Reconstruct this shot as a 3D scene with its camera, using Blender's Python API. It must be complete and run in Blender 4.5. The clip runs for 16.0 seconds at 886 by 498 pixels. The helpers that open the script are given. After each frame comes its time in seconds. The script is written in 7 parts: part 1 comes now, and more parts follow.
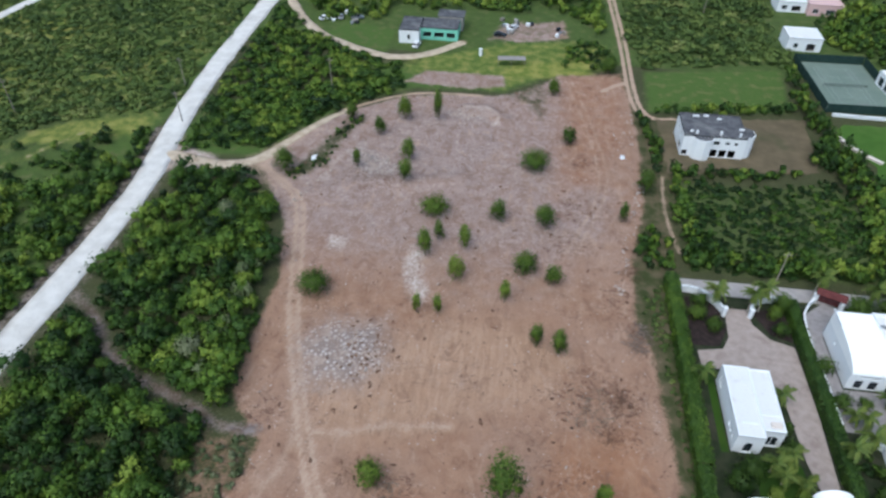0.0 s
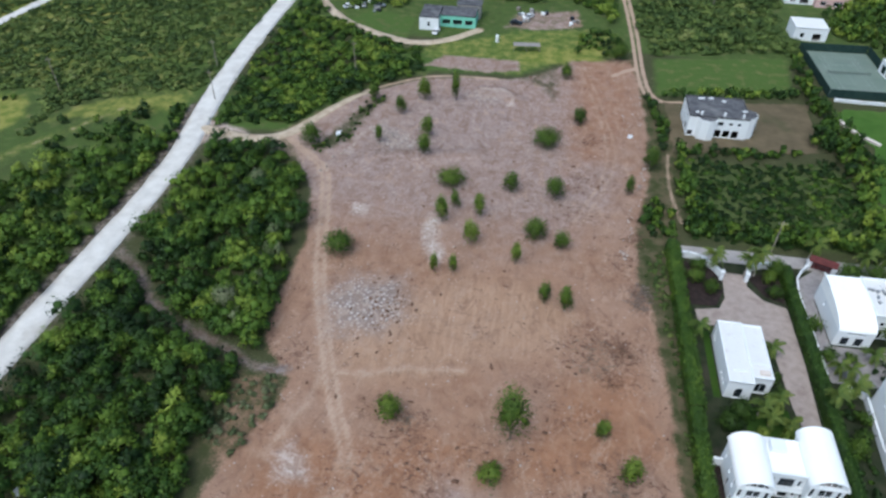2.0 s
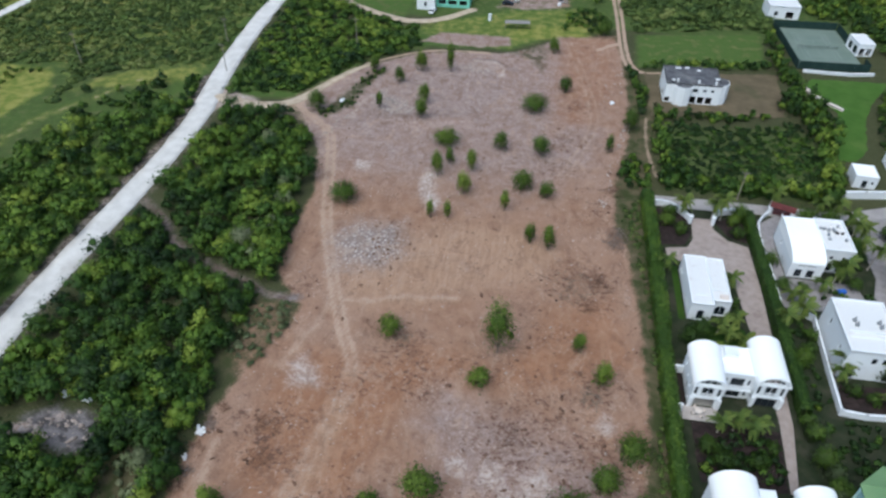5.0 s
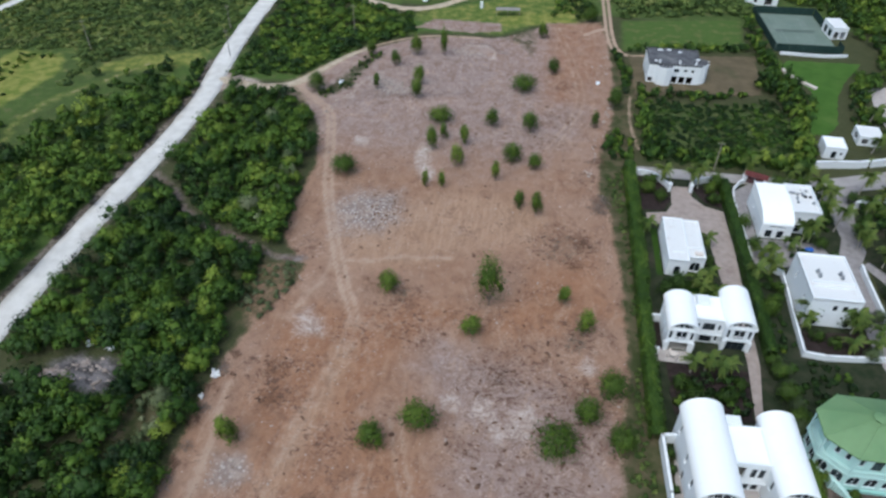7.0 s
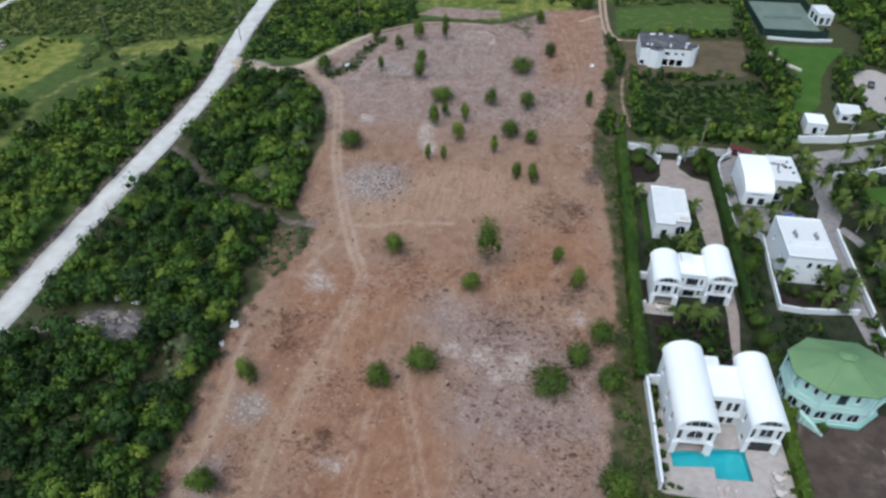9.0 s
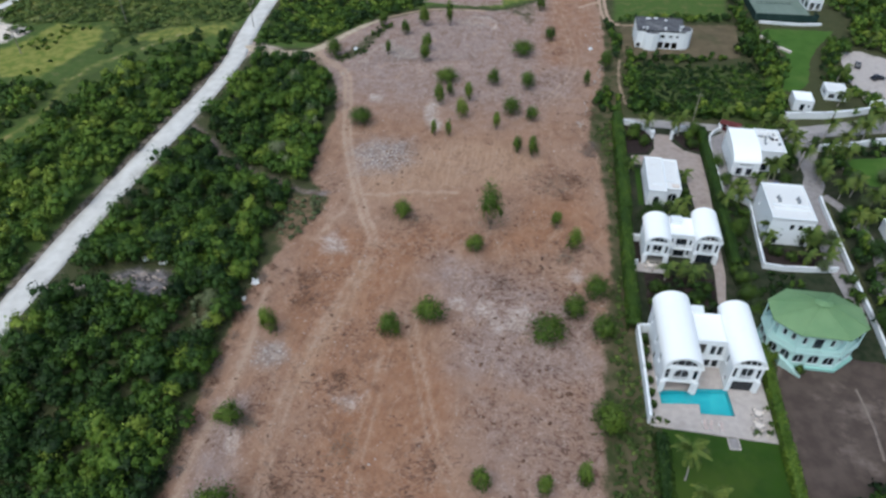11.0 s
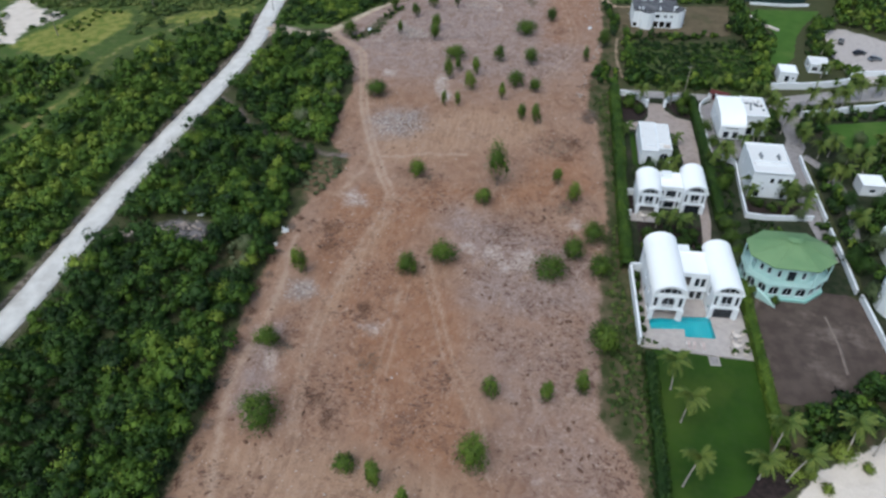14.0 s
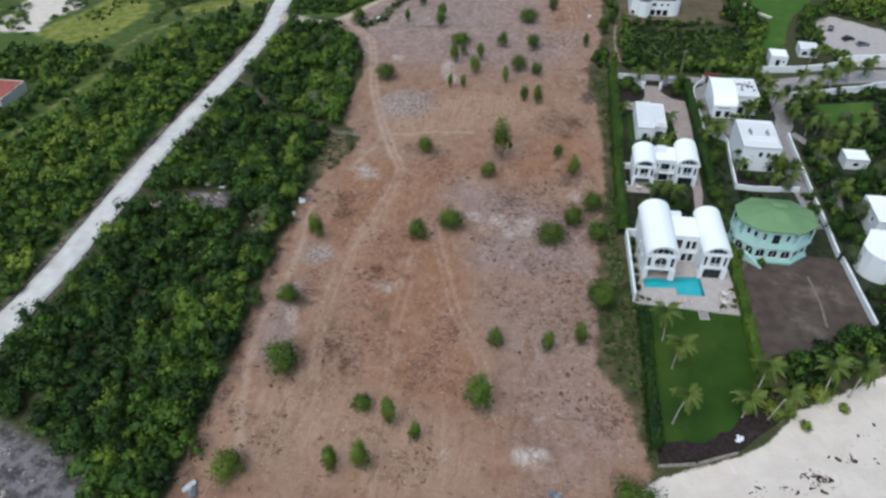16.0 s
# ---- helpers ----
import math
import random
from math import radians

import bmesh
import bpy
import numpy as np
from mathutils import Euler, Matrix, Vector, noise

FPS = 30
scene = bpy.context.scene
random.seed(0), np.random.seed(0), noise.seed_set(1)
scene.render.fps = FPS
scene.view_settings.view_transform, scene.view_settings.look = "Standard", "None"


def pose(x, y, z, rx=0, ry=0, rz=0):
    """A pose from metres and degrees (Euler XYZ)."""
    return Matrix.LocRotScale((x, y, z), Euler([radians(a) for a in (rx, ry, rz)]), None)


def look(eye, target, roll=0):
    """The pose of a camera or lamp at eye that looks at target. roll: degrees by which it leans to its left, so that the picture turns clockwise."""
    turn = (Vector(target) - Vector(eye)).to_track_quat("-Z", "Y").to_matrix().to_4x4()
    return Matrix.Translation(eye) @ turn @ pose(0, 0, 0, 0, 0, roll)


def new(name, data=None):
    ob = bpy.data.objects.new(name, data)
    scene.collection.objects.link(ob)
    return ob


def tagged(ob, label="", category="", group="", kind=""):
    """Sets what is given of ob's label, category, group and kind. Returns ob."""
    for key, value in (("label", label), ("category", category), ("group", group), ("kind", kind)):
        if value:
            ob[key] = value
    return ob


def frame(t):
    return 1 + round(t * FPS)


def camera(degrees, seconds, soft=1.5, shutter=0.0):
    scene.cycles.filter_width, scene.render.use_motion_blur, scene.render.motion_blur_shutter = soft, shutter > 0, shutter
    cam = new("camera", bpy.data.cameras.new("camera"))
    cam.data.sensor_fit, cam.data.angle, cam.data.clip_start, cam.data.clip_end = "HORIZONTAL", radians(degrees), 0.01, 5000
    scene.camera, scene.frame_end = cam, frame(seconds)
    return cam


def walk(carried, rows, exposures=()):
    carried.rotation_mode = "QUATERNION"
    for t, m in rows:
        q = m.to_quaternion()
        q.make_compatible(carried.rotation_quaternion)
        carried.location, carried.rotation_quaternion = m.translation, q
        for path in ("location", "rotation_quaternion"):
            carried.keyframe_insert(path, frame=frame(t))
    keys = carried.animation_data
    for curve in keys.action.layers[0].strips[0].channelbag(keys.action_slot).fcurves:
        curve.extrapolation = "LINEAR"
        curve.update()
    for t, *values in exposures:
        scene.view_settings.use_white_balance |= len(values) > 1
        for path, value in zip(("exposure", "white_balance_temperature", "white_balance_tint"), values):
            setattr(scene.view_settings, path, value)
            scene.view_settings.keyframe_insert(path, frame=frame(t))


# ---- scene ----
cam = camera(65.7, 16.0, 2.6)
METRES, EYE, TILT, LEAN, TURN = 100.0, 95.2, 0.0, 0.0, 6.6
ROWS = [
    (0.0, 0.0, 0.0, 0.0, 0.74, -41.21, -0.85),
    (0.5, -0.0012, -0.0307, 0.0026, 1.09, -41.22, -0.81),
    (1.0, -0.0018, -0.0617, 0.0052, 1.51, -41.22, -0.78),
    (1.5, -0.0014, -0.093, 0.0079, 1.94, -41.21, -0.73),
    (2.0, -0.0013, -0.1243, 0.0103, 2.19, -41.22, -0.71),
    (2.5, -0.0002, -0.1555, 0.0128, 2.37, -41.23, -0.69),
    (3.0, 0.0017, -0.1865, 0.0143, 2.41, -41.23, -0.68),
    (3.5, 0.0044, -0.2176, 0.0156, 2.39, -41.24, -0.71),
    (4.0, 0.0077, -0.2484, 0.0164, 2.35, -41.25, -0.69),
    (6.5, 0.0198, -0.4057, 0.0226, 1.51, -41.22, -0.57),
    (7.0, 0.0208, -0.437, 0.0243, 1.51, -41.21, -0.54),
    (7.5, 0.0217, -0.4679, 0.0261, 1.51, -41.21, -0.51),
    (8.0, 0.0219, -0.4991, 0.0278, 1.51, -41.21, -0.49),
    (8.5, 0.0226, -0.5303, 0.0297, 1.53, -41.22, -0.46),
    (9.0, 0.0229, -0.5614, 0.0313, 1.55, -41.23, -0.42),
    (11.5, 0.0202, -0.7162, 0.0411, 1.7, -41.36, -0.01),
    (12.0, 0.0188, -0.7474, 0.0433, 1.74, -41.38, 0.07),
    (12.5, 0.0166, -0.7785, 0.046, 1.76, -41.38, 0.14),
    (13.0, 0.0138, -0.8095, 0.0488, 1.77, -41.37, 0.19),
    (13.5, 0.0119, -0.8403, 0.0518, 1.81, -41.38, 0.24),
    (14.0, 0.0093, -0.8711, 0.0551, 1.81, -41.39, 0.26),
    (14.5, 0.0068, -0.9031, 0.0573, 1.82, -41.36, 0.3),
    (15.0, 0.0045, -0.9344, 0.0603, 1.85, -41.36, 0.35),
    (15.5, 0.0023, -0.9645, 0.0632, 1.89, -41.4, 0.37),
    (16.0, 0.001, -0.996, 0.0645, 1.93, -41.37, 0.42),
]
walk(cam, [(t, pose(0, 0, EYE, TILT, LEAN, TURN) @ pose(METRES * x, METRES * y, METRES * z, 90 + pitch, roll, yaw)) for t, x, y, z, yaw, pitch, roll in ROWS],
     [(0.0, 0.12, 5750, 2), (4.0, 0.07, 5800, 2), (9.0, -0.03, 5850, 2), (16.0, -0.10, 5900, 2)])

# ---- light ----
SUN_ELEV, SUN_AZ = 60.0, 205.0        # degrees; azimuth from +y towards +x
world = bpy.data.worlds.new("world")
scene.world = world
world.use_nodes = True
wn = world.node_tree
sky = wn.nodes.new("ShaderNodeTexSky")
sky.sky_type, sky.sun_disc = "NISHITA", False
sky.sun_elevation, sky.sun_rotation = radians(SUN_ELEV), radians(SUN_AZ)
sky.air_density, sky.dust_density, sky.ozone_density = 1.0, 3.0, 1.0
wn.links.new(sky.outputs[0], wn.nodes["Background"].inputs[0])
wn.nodes["Background"].inputs[1].default_value = 0.15
sun = new("sun", bpy.data.lights.new("sun", "SUN"))
sun.data.energy, sun.data.angle, sun.data.color = 1.9, radians(60), (1.0, 0.985, 0.965)
se, sa = radians(SUN_ELEV), radians(SUN_AZ)
sun.matrix_world = look((0, 0, 200), (-200 * math.sin(sa), -200 * math.cos(sa), 200 - 200 * math.tan(se)))


# ---- materials ----
class Nodes:
    """A short way to write a node material."""

    def __init__(self, name):
        self.mat = bpy.data.materials.new(name)
        self.mat.use_nodes = True
        self.tree = self.mat.node_tree
        self.out = self.tree.nodes["Principled BSDF"]
        self.place = self.node("ShaderNodeNewGeometry").outputs["Position"]

    def node(self, kind, **props):
        n = self.tree.nodes.new(kind)
        for key, value in props.items():
            setattr(n, key, value)
        return n

    def put(self, socket, value):
        if isinstance(value, bpy.types.NodeSocket):
            self.tree.links.new(value, socket)
        elif isinstance(value, tuple) and len(value) == 3 and socket.type == "RGBA":
            socket.default_value = (*value, 1)
        else:
            socket.default_value = value

    def noise(self, scale, detail=3.0, rough=0.55, at=None, warp=0.0):
        n = self.node("ShaderNodeTexNoise")
        self.put(n.inputs["Vector"], at if at is not None else self.place)
        self.put(n.inputs["Scale"], scale)
        self.put(n.inputs["Detail"], detail)
        self.put(n.inputs["Roughness"], rough)
        self.put(n.inputs["Distortion"], warp)
        return n.outputs["Fac"]

    def stretch(self, x, y, z, turn=0.0):
        m = self.node("ShaderNodeMapping")
        self.put(m.inputs["Vector"], self.place)
        m.inputs["Scale"].default_value = (x, y, z)
        m.inputs["Rotation"].default_value = (0, 0, radians(turn))
        return m.outputs[0]

    def cells(self, scale, out="Distance", at=None):
        n = self.node("ShaderNodeTexVoronoi")
        self.put(n.inputs["Vector"], at if at is not None else self.place)
        self.put(n.inputs["Scale"], scale)
        return n.outputs[out]

    def attr(self, name):
        return self.node("ShaderNodeAttribute", attribute_name=name).outputs["Fac"]

    def rnd(self):
        return self.node("ShaderNodeObjectInfo").outputs["Random"]

    def calc(self, op, a, b=0.0, c=0.0):
        n = self.node("ShaderNodeMath", operation=op)
        for i, v in enumerate((a, b, c)):
            self.put(n.inputs[i], v)
        return n.outputs[0]

    def span(self, v, a, b, lo=0.0, hi=1.0):
        n = self.node("ShaderNodeMapRange", interpolation_type="SMOOTHSTEP")
        for i, x in enumerate((v, a, b, lo, hi)):
            self.put(n.inputs[i], x)
        return n.outputs[0]

    def mix(self, f, a, b, how="MIX"):
        n = self.node("ShaderNodeMix", data_type="RGBA", blend_type=how)
        self.put(n.inputs[0], f)
        self.put(n.inputs[6], a)
        self.put(n.inputs[7], b)
        return n.outputs[2]

    def ramp(self, v, *stops):
        n = self.node("ShaderNodeValToRGB")
        self.put(n.inputs[0], v)
        e = n.color_ramp.elements
        while len(e) < len(stops):
            e.new(0.5)
        for k, (at, col) in zip(e, stops):
            k.position, k.color = at, (*col, 1)
        return n.outputs[0]

    def done(self, color, rough=0.9, bump=None, depth=0.02, metal=0.0, spec=0.3):
        self.put(self.out.inputs["Base Color"], color)
        self.put(self.out.inputs["Roughness"], rough)
        self.put(self.out.inputs["Metallic"], metal)
        self.put(self.out.inputs["Specular IOR Level"], spec)
        if bump is not None:
            b = self.node("ShaderNodeBump")
            self.put(b.inputs["Height"], bump)
            self.put(b.inputs["Distance"], depth)
            b.inputs["Strength"].default_value = 1.0
            self.tree.links.new(b.outputs[0], self.out.inputs["Normal"])
        return self.mat


def ground_material():
    n = Nodes("earth")
    broad, mid, fine = n.noise(0.045, 4), n.noise(0.33, 4), n.noise(2.3, 4)
    grit = n.noise(9.0, 3)
    wob = n.calc("ADD", n.calc("MULTIPLY_ADD", mid, 0.7, -0.35), n.calc("MULTIPLY_ADD", fine, 0.5, -0.25))

    def mask(name, hard=0.22):
        return n.span(n.calc("ADD", n.attr(name), wob), 0.5 - hard, 0.5 + hard)

    lane0 = n.noise(0.6, 4, at=n.stretch(1.6, 0.22, 1, 0))
    # leaf litter and thin grass under the scrub
    col = n.mix(mid, (0.038, 0.050, 0.018), (0.075, 0.075, 0.036))
    col = n.mix(n.span(fine, 0.5, 0.75), col, (0.10, 0.092, 0.05))
    # short and dry grass
    grass = n.mix(fine, (0.048, 0.092, 0.018), (0.092, 0.140, 0.034))
    grass = n.mix(n.span(mid, 0.48, 0.75), grass, (0.112, 0.118, 0.045))
    col = n.mix(mask("grass", 0.3), col, grass)
    dry = n.mix(n.span(mid, 0.35, 0.65), (0.13, 0.165, 0.03), (0.25, 0.245, 0.065))
    col = n.mix(mask("dry", 0.3), col, dry)
    weedy = n.mix(n.span(mid, 0.35, 0.65), (0.042, 0.054, 0.018), (0.108, 0.090, 0.050))
    weedy = n.mix(n.span(lane0, 0.5, 0.7, 0, 0.7), weedy, (0.11, 0.082, 0.05))
    col = n.mix(mask("weedy", 0.3), col, weedy)
    # bare soil: graded sweeps, paler and redder washes, roots and clods where they lie thick
    lane = n.noise(0.5, 4, at=n.stretch(1.5, 0.16, 1, 6))
    swirl = n.noise(0.35, 5, 0.62, n.stretch(1.0, 0.5, 1, -18), 1.2)
    churn = n.noise(0.55, 5, 0.68, None, 2.2)
    wash = n.noise(0.05, 3, 0.5)
    soil = n.mix(n.span(mid, 0.32, 0.68), (0.266, 0.151, 0.097), (0.318, 0.188, 0.123))
    soil = n.mix(n.span(wash, 0.40, 0.62, 0, 0.6), soil, (0.329, 0.212, 0.153))
    soil = n.mix(n.span(lane, 0.50, 0.70, 0, 0.45), soil, (0.354, 0.218, 0.144))
    soil = n.mix(n.span(n.noise(0.14, 4, 0.6), 0.53, 0.70, 0, 0.5), soil, (0.216, 0.124, 0.083))
    red = n.mix(n.span(mid, 0.35, 0.7), (0.264, 0.126, 0.067), (0.327, 0.167, 0.093))
    red = n.mix(n.span(lane, 0.5, 0.72, 0, 0.5), red, (0.354, 0.201, 0.122))
    soil = n.mix(n.calc("MULTIPLY", mask("red", 0.5), 0.72), soil, red)
    grey = n.mix(n.span(mid, 0.3, 0.7), (0.252, 0.180, 0.155), (0.322, 0.242, 0.214))
    grey = n.mix(n.span(n.noise(0.6, 5, 0.62), 0.50, 0.68, 0, 0.65), grey, (0.395, 0.312, 0.282))
    grey = n.mix(n.span(churn, 0.44, 0.35, 0, 0.5), grey, (0.500, 0.420, 0.385))
    grey = n.mix(n.span(churn, 0.56, 0.66, 0, 0.45), grey, (0.165, 0.112, 0.092))
    soil = n.mix(mask("grey", 0.5), soil, grey)
    tan = n.mix(n.span(lane0, 0.35, 0.65), (0.333, 0.206, 0.133), (0.410, 0.268, 0.180))
    soil = n.mix(n.calc("MULTIPLY", mask("tan", 0.5), 0.8), soil, tan)
    soil = n.mix(n.span(swirl, 0.54, 0.66, 0, 0.5), soil, (0.181, 0.102, 0.069))
    soil = n.mix(n.span(swirl, 0.45, 0.34, 0, 0.45), soil, (0.405, 0.277, 0.202))
    thick = n.attr("clods")
    stir = n.span(thick, 0.05, 0.45, 0.25, 1.0)
    soil = n.mix(n.calc("MULTIPLY", stir, n.span(churn, 0.53, 0.62, 0, 0.55)), soil, (0.168, 0.098, 0.070))
    soil = n.mix(n.calc("MULTIPLY", stir, n.span(churn, 0.45, 0.37, 0, 0.45)), soil, (0.430, 0.315, 0.250))
    dense = n.calc("MULTIPLY", thick, 0.12)
    soil = n.mix(n.calc("MULTIPLY", thick, n.span(mid, 0.3, 0.6, 0.0, 0.16)), soil, (0.190, 0.114, 0.082))
    clod = n.calc("ADD", n.noise(0.62, 5, 0.66, n.stretch(0.75, 1.3, 1, 30), 1.6), dense)
    soil = n.mix(n.span(clod, 0.63, 0.70, 0, 0.8), soil, (0.118, 0.066, 0.048))
    crumb = n.calc("ADD", n.noise(2.4, 3, 0.6), dense)
    soil = n.mix(n.span(crumb, 0.67, 0.76, 0, 0.65), soil, (0.125, 0.077, 0.058))
    chip = n.calc("MULTIPLY", n.span(n.cells(1.0), 0.19, 0.08), n.span(n.noise(0.2, 3), 0.45, 0.60))
    soil = n.mix(n.calc("MULTIPLY", chip, 0.6), soil, (0.579, 0.480, 0.420))
    col = n.mix(mask("soil", 0.2), col, soil)
    pit_and_shade = n.mix(n.span(n.noise(0.45, 4, 0.6), 0.38, 0.62), (0.065, 0.058, 0.058), (0.20, 0.18, 0.18))
    pit_and_shade = n.mix(n.span(fine, 0.55, 0.75), pit_and_shade, (0.28, 0.26, 0.255))
    col = n.mix(mask("pit_and_shade", 0.3), col, pit_and_shade)
    # crushed pale stone and wheel tracks
    pale = n.mix(n.span(churn, 0.40, 0.60), (0.53, 0.445, 0.395), (0.33, 0.245, 0.20))
    col = n.mix(mask("pale", 0.35), col, pale)
    tracks = n.mix(fine, (0.375, 0.256, 0.184), (0.490, 0.358, 0.268))
    col = n.mix(mask("track", 0.35), col, tracks)
    rubble = n.mix(n.span(n.cells(1.2), 0.12, 0.5), (0.52, 0.465, 0.435), (0.25, 0.195, 0.17))
    rubble = n.mix(n.span(n.noise(0.5, 4, 0.6), 0.47, 0.62), rubble, (0.36, 0.285, 0.24))
    col = n.mix(mask("rubble", 0.45), col, rubble)
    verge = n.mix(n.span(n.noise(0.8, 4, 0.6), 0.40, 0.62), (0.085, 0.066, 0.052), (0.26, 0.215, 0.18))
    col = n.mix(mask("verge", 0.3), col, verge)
    sand = n.mix(n.span(mid, 0.35, 0.65), n.mix(fine, (0.60, 0.515, 0.44), (0.68, 0.595, 0.515)), n.mix(fine, (0.66, 0.575, 0.495), (0.73, 0.645, 0.565)))
    col = n.mix(mask("sand", 0.12), col, sand)
    col = n.mix(n.span(grit, 0.3, 0.7, 0, 0.10), col, (0.06, 0.045, 0.035))
    bump = n.calc("ADD", n.calc("MULTIPLY", n.noise(0.8, 4, 0.55), 0.30), n.calc("MULTIPLY", grit, 0.05))
    return n.done(col, 0.95, bump, 0.6, spec=0.1)


def plain(name, a, b, scale=1.5, rough=0.85, wear=None, depth=0.01, metal=0.0, spec=0.15):
    """Two tones over a fine grain, with blotches of a third."""
    n = Nodes(name)
    col = n.mix(n.span(n.noise(scale, 4), 0.3, 0.7), a, b)
    if wear:
        col = n.mix(n.span(n.noise(scale * 0.35, 5, 0.65), 0.52, 0.72, 0, 0.8), col, wear)
    grain = n.noise(scale * 8, 3)
    return n.done(n.mix(n.span(grain, 0.3, 0.8, 0, 0.12), col, (0.05, 0.045, 0.04)), rough, grain, depth, metal, spec)


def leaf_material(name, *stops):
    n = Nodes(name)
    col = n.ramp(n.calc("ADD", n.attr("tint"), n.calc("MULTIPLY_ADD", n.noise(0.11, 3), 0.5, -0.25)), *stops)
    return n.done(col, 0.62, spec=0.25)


def stucco(name, tone, stain):
    """Painted render: faint roller marks, rain streaks down the faces, grime in broad blotches."""
    n = Nodes(name)
    streak = n.noise(1.0, 4, at=n.stretch(1.6, 1.6, 0.14))
    col = n.mix(n.span(streak, 0.56, 0.8, 0, 0.35), tone, stain)
    col = n.mix(n.span(n.noise(0.5, 5, 0.65), 0.55, 0.8, 0, 0.4), col, stain)
    return n.done(col, 0.8, n.noise(30, 2), 0.004)


EARTH = ground_material()
WHITE = stucco("white_render", (0.76, 0.775, 0.785), (0.62, 0.62, 0.61))
WHITE_ROOF = stucco("white_roof_coating", (0.90, 0.90, 0.89), (0.76, 0.74, 0.72))
STAINED_ROOF = stucco("weathered_white_roof", (0.70, 0.69, 0.68), (0.46, 0.39, 0.36))
MINT = stucco("mint_render", (0.30, 0.52, 0.46), (0.22, 0.38, 0.35))
MINT_PALE = stucco("pale_mint_render", (0.50, 0.68, 0.64), (0.36, 0.52, 0.48))
BLUSH = stucco("pink_render", (0.62, 0.42, 0.40), (0.45, 0.32, 0.30))
TEAL = stucco("sea_green_render", (0.22, 0.55, 0.42), (0.16, 0.40, 0.32))
CREAM = stucco("cream_render", (0.66, 0.58, 0.52), (0.50, 0.44, 0.39))
DARK_ROOF = plain("dark_roof_felt", (0.065, 0.065, 0.072), (0.14, 0.14, 0.15), 0.5, 0.9, (0.23, 0.22, 0.22))
GREEN_ROOF = plain("green_metal_roof", (0.150, 0.258, 0.122), (0.19, 0.300, 0.145), 0.2, 0.5, (0.27, 0.36, 0.17), 0.004)
RED_ROOF = plain("red_roof_tiles", (0.27, 0.075, 0.055), (0.36, 0.12, 0.09), 0.8, 0.8, (0.3, 0.1, 0.08))
MAROON = plain("dark_red_tiles", (0.085, 0.022, 0.022), (0.125, 0.035, 0.033), 1.0, 0.7)
ROAD = plain("crushed_coral_road", (0.57, 0.54, 0.505), (0.69, 0.66, 0.622), 0.3, 0.95, (0.48, 0.44, 0.40), 0.03)
DIRT_ROAD = plain("dirt_track", (0.42, 0.33, 0.24), (0.55, 0.45, 0.34), 0.5, 0.95, (0.35, 0.26, 0.18), 0.03)
ASPHALT = plain("grey_tarmac", (0.30, 0.272, 0.262), (0.37, 0.34, 0.325), 0.4, 0.9, (0.40, 0.37, 0.35))
PAVER = plain("blush_pavers", (0.31, 0.25, 0.22), (0.385, 0.315, 0.28), 0.8, 0.85, (0.24, 0.185, 0.165))
GREY_PAVER = plain("grey_pavers", (0.25, 0.225, 0.22), (0.32, 0.29, 0.285), 0.8, 0.85, (0.20, 0.185, 0.18))
STONE_DECK = plain("pale_stone_deck", (0.42, 0.37, 0.345), (0.49, 0.435, 0.405), 0.9, 0.8, (0.36, 0.315, 0.29))
LAWN = plain("mown_lawn", (0.020, 0.050, 0.005), (0.031, 0.071, 0.006), 0.1, 0.85, (0.058, 0.092, 0.012), 0.03)
GARDEN = plain("dark_groundcover", (0.016, 0.026, 0.010), (0.040, 0.044, 0.024), 0.5, 0.95, (0.062, 0.052, 0.038), 0.06)
PLAY_LAWN = plain("bright_mown_lawn", (0.048, 0.108, 0.014), (0.066, 0.132, 0.02), 0.2, 0.85, (0.09, 0.145, 0.03), 0.03)
MULCH = plain("dark_mulch", (0.018, 0.013, 0.012), (0.040, 0.027, 0.025), 1.2, 0.95, (0.06, 0.042, 0.038), 0.05)
YARD = plain("graded_brown_yard", (0.068, 0.050, 0.042), (0.102, 0.077, 0.064), 0.35, 0.95, (0.21, 0.165, 0.138), 0.04)
DRY_YARD = plain("dry_grass_yard", (0.10, 0.080, 0.047), (0.15, 0.115, 0.07), 0.22, 0.95, (0.075, 0.075, 0.035), 0.04)
COURT = plain("faded_green_court", (0.150, 0.195, 0.160), (0.185, 0.23, 0.19), 0.15, 0.8, (0.18, 0.195, 0.18))
SCREEN = plain("dark_green_windscreen", (0.015, 0.035, 0.03), (0.025, 0.05, 0.042), 0.6, 0.8)
POOL_TILE = plain("turquoise_pool_tiles", (0.05, 0.32, 0.37), (0.075, 0.39, 0.44), 0.8, 0.4)
BARK = plain("bark", (0.13, 0.10, 0.075), (0.22, 0.18, 0.14), 3.0, 0.9, (0.09, 0.065, 0.05), 0.02)
PALM_BARK = plain("palm_bark", (0.30, 0.265, 0.23), (0.42, 0.38, 0.33), 2.0, 0.9, (0.22, 0.19, 0.16), 0.02)
TIMBER = plain("weathered_timber", (0.20, 0.17, 0.14), (0.32, 0.28, 0.24), 2.0, 0.85, (0.14, 0.115, 0.09), 0.01)
ROCK = plain("pale_rubble", (0.34, 0.275, 0.235), (0.46, 0.39, 0.345), 1.2, 0.9, (0.24, 0.19, 0.165), 0.04)
CLOD = plain("dark_clods", (0.120, 0.066, 0.044), (0.190, 0.110, 0.074), 1.0, 0.95, (0.06, 0.04, 0.03), 0.04)
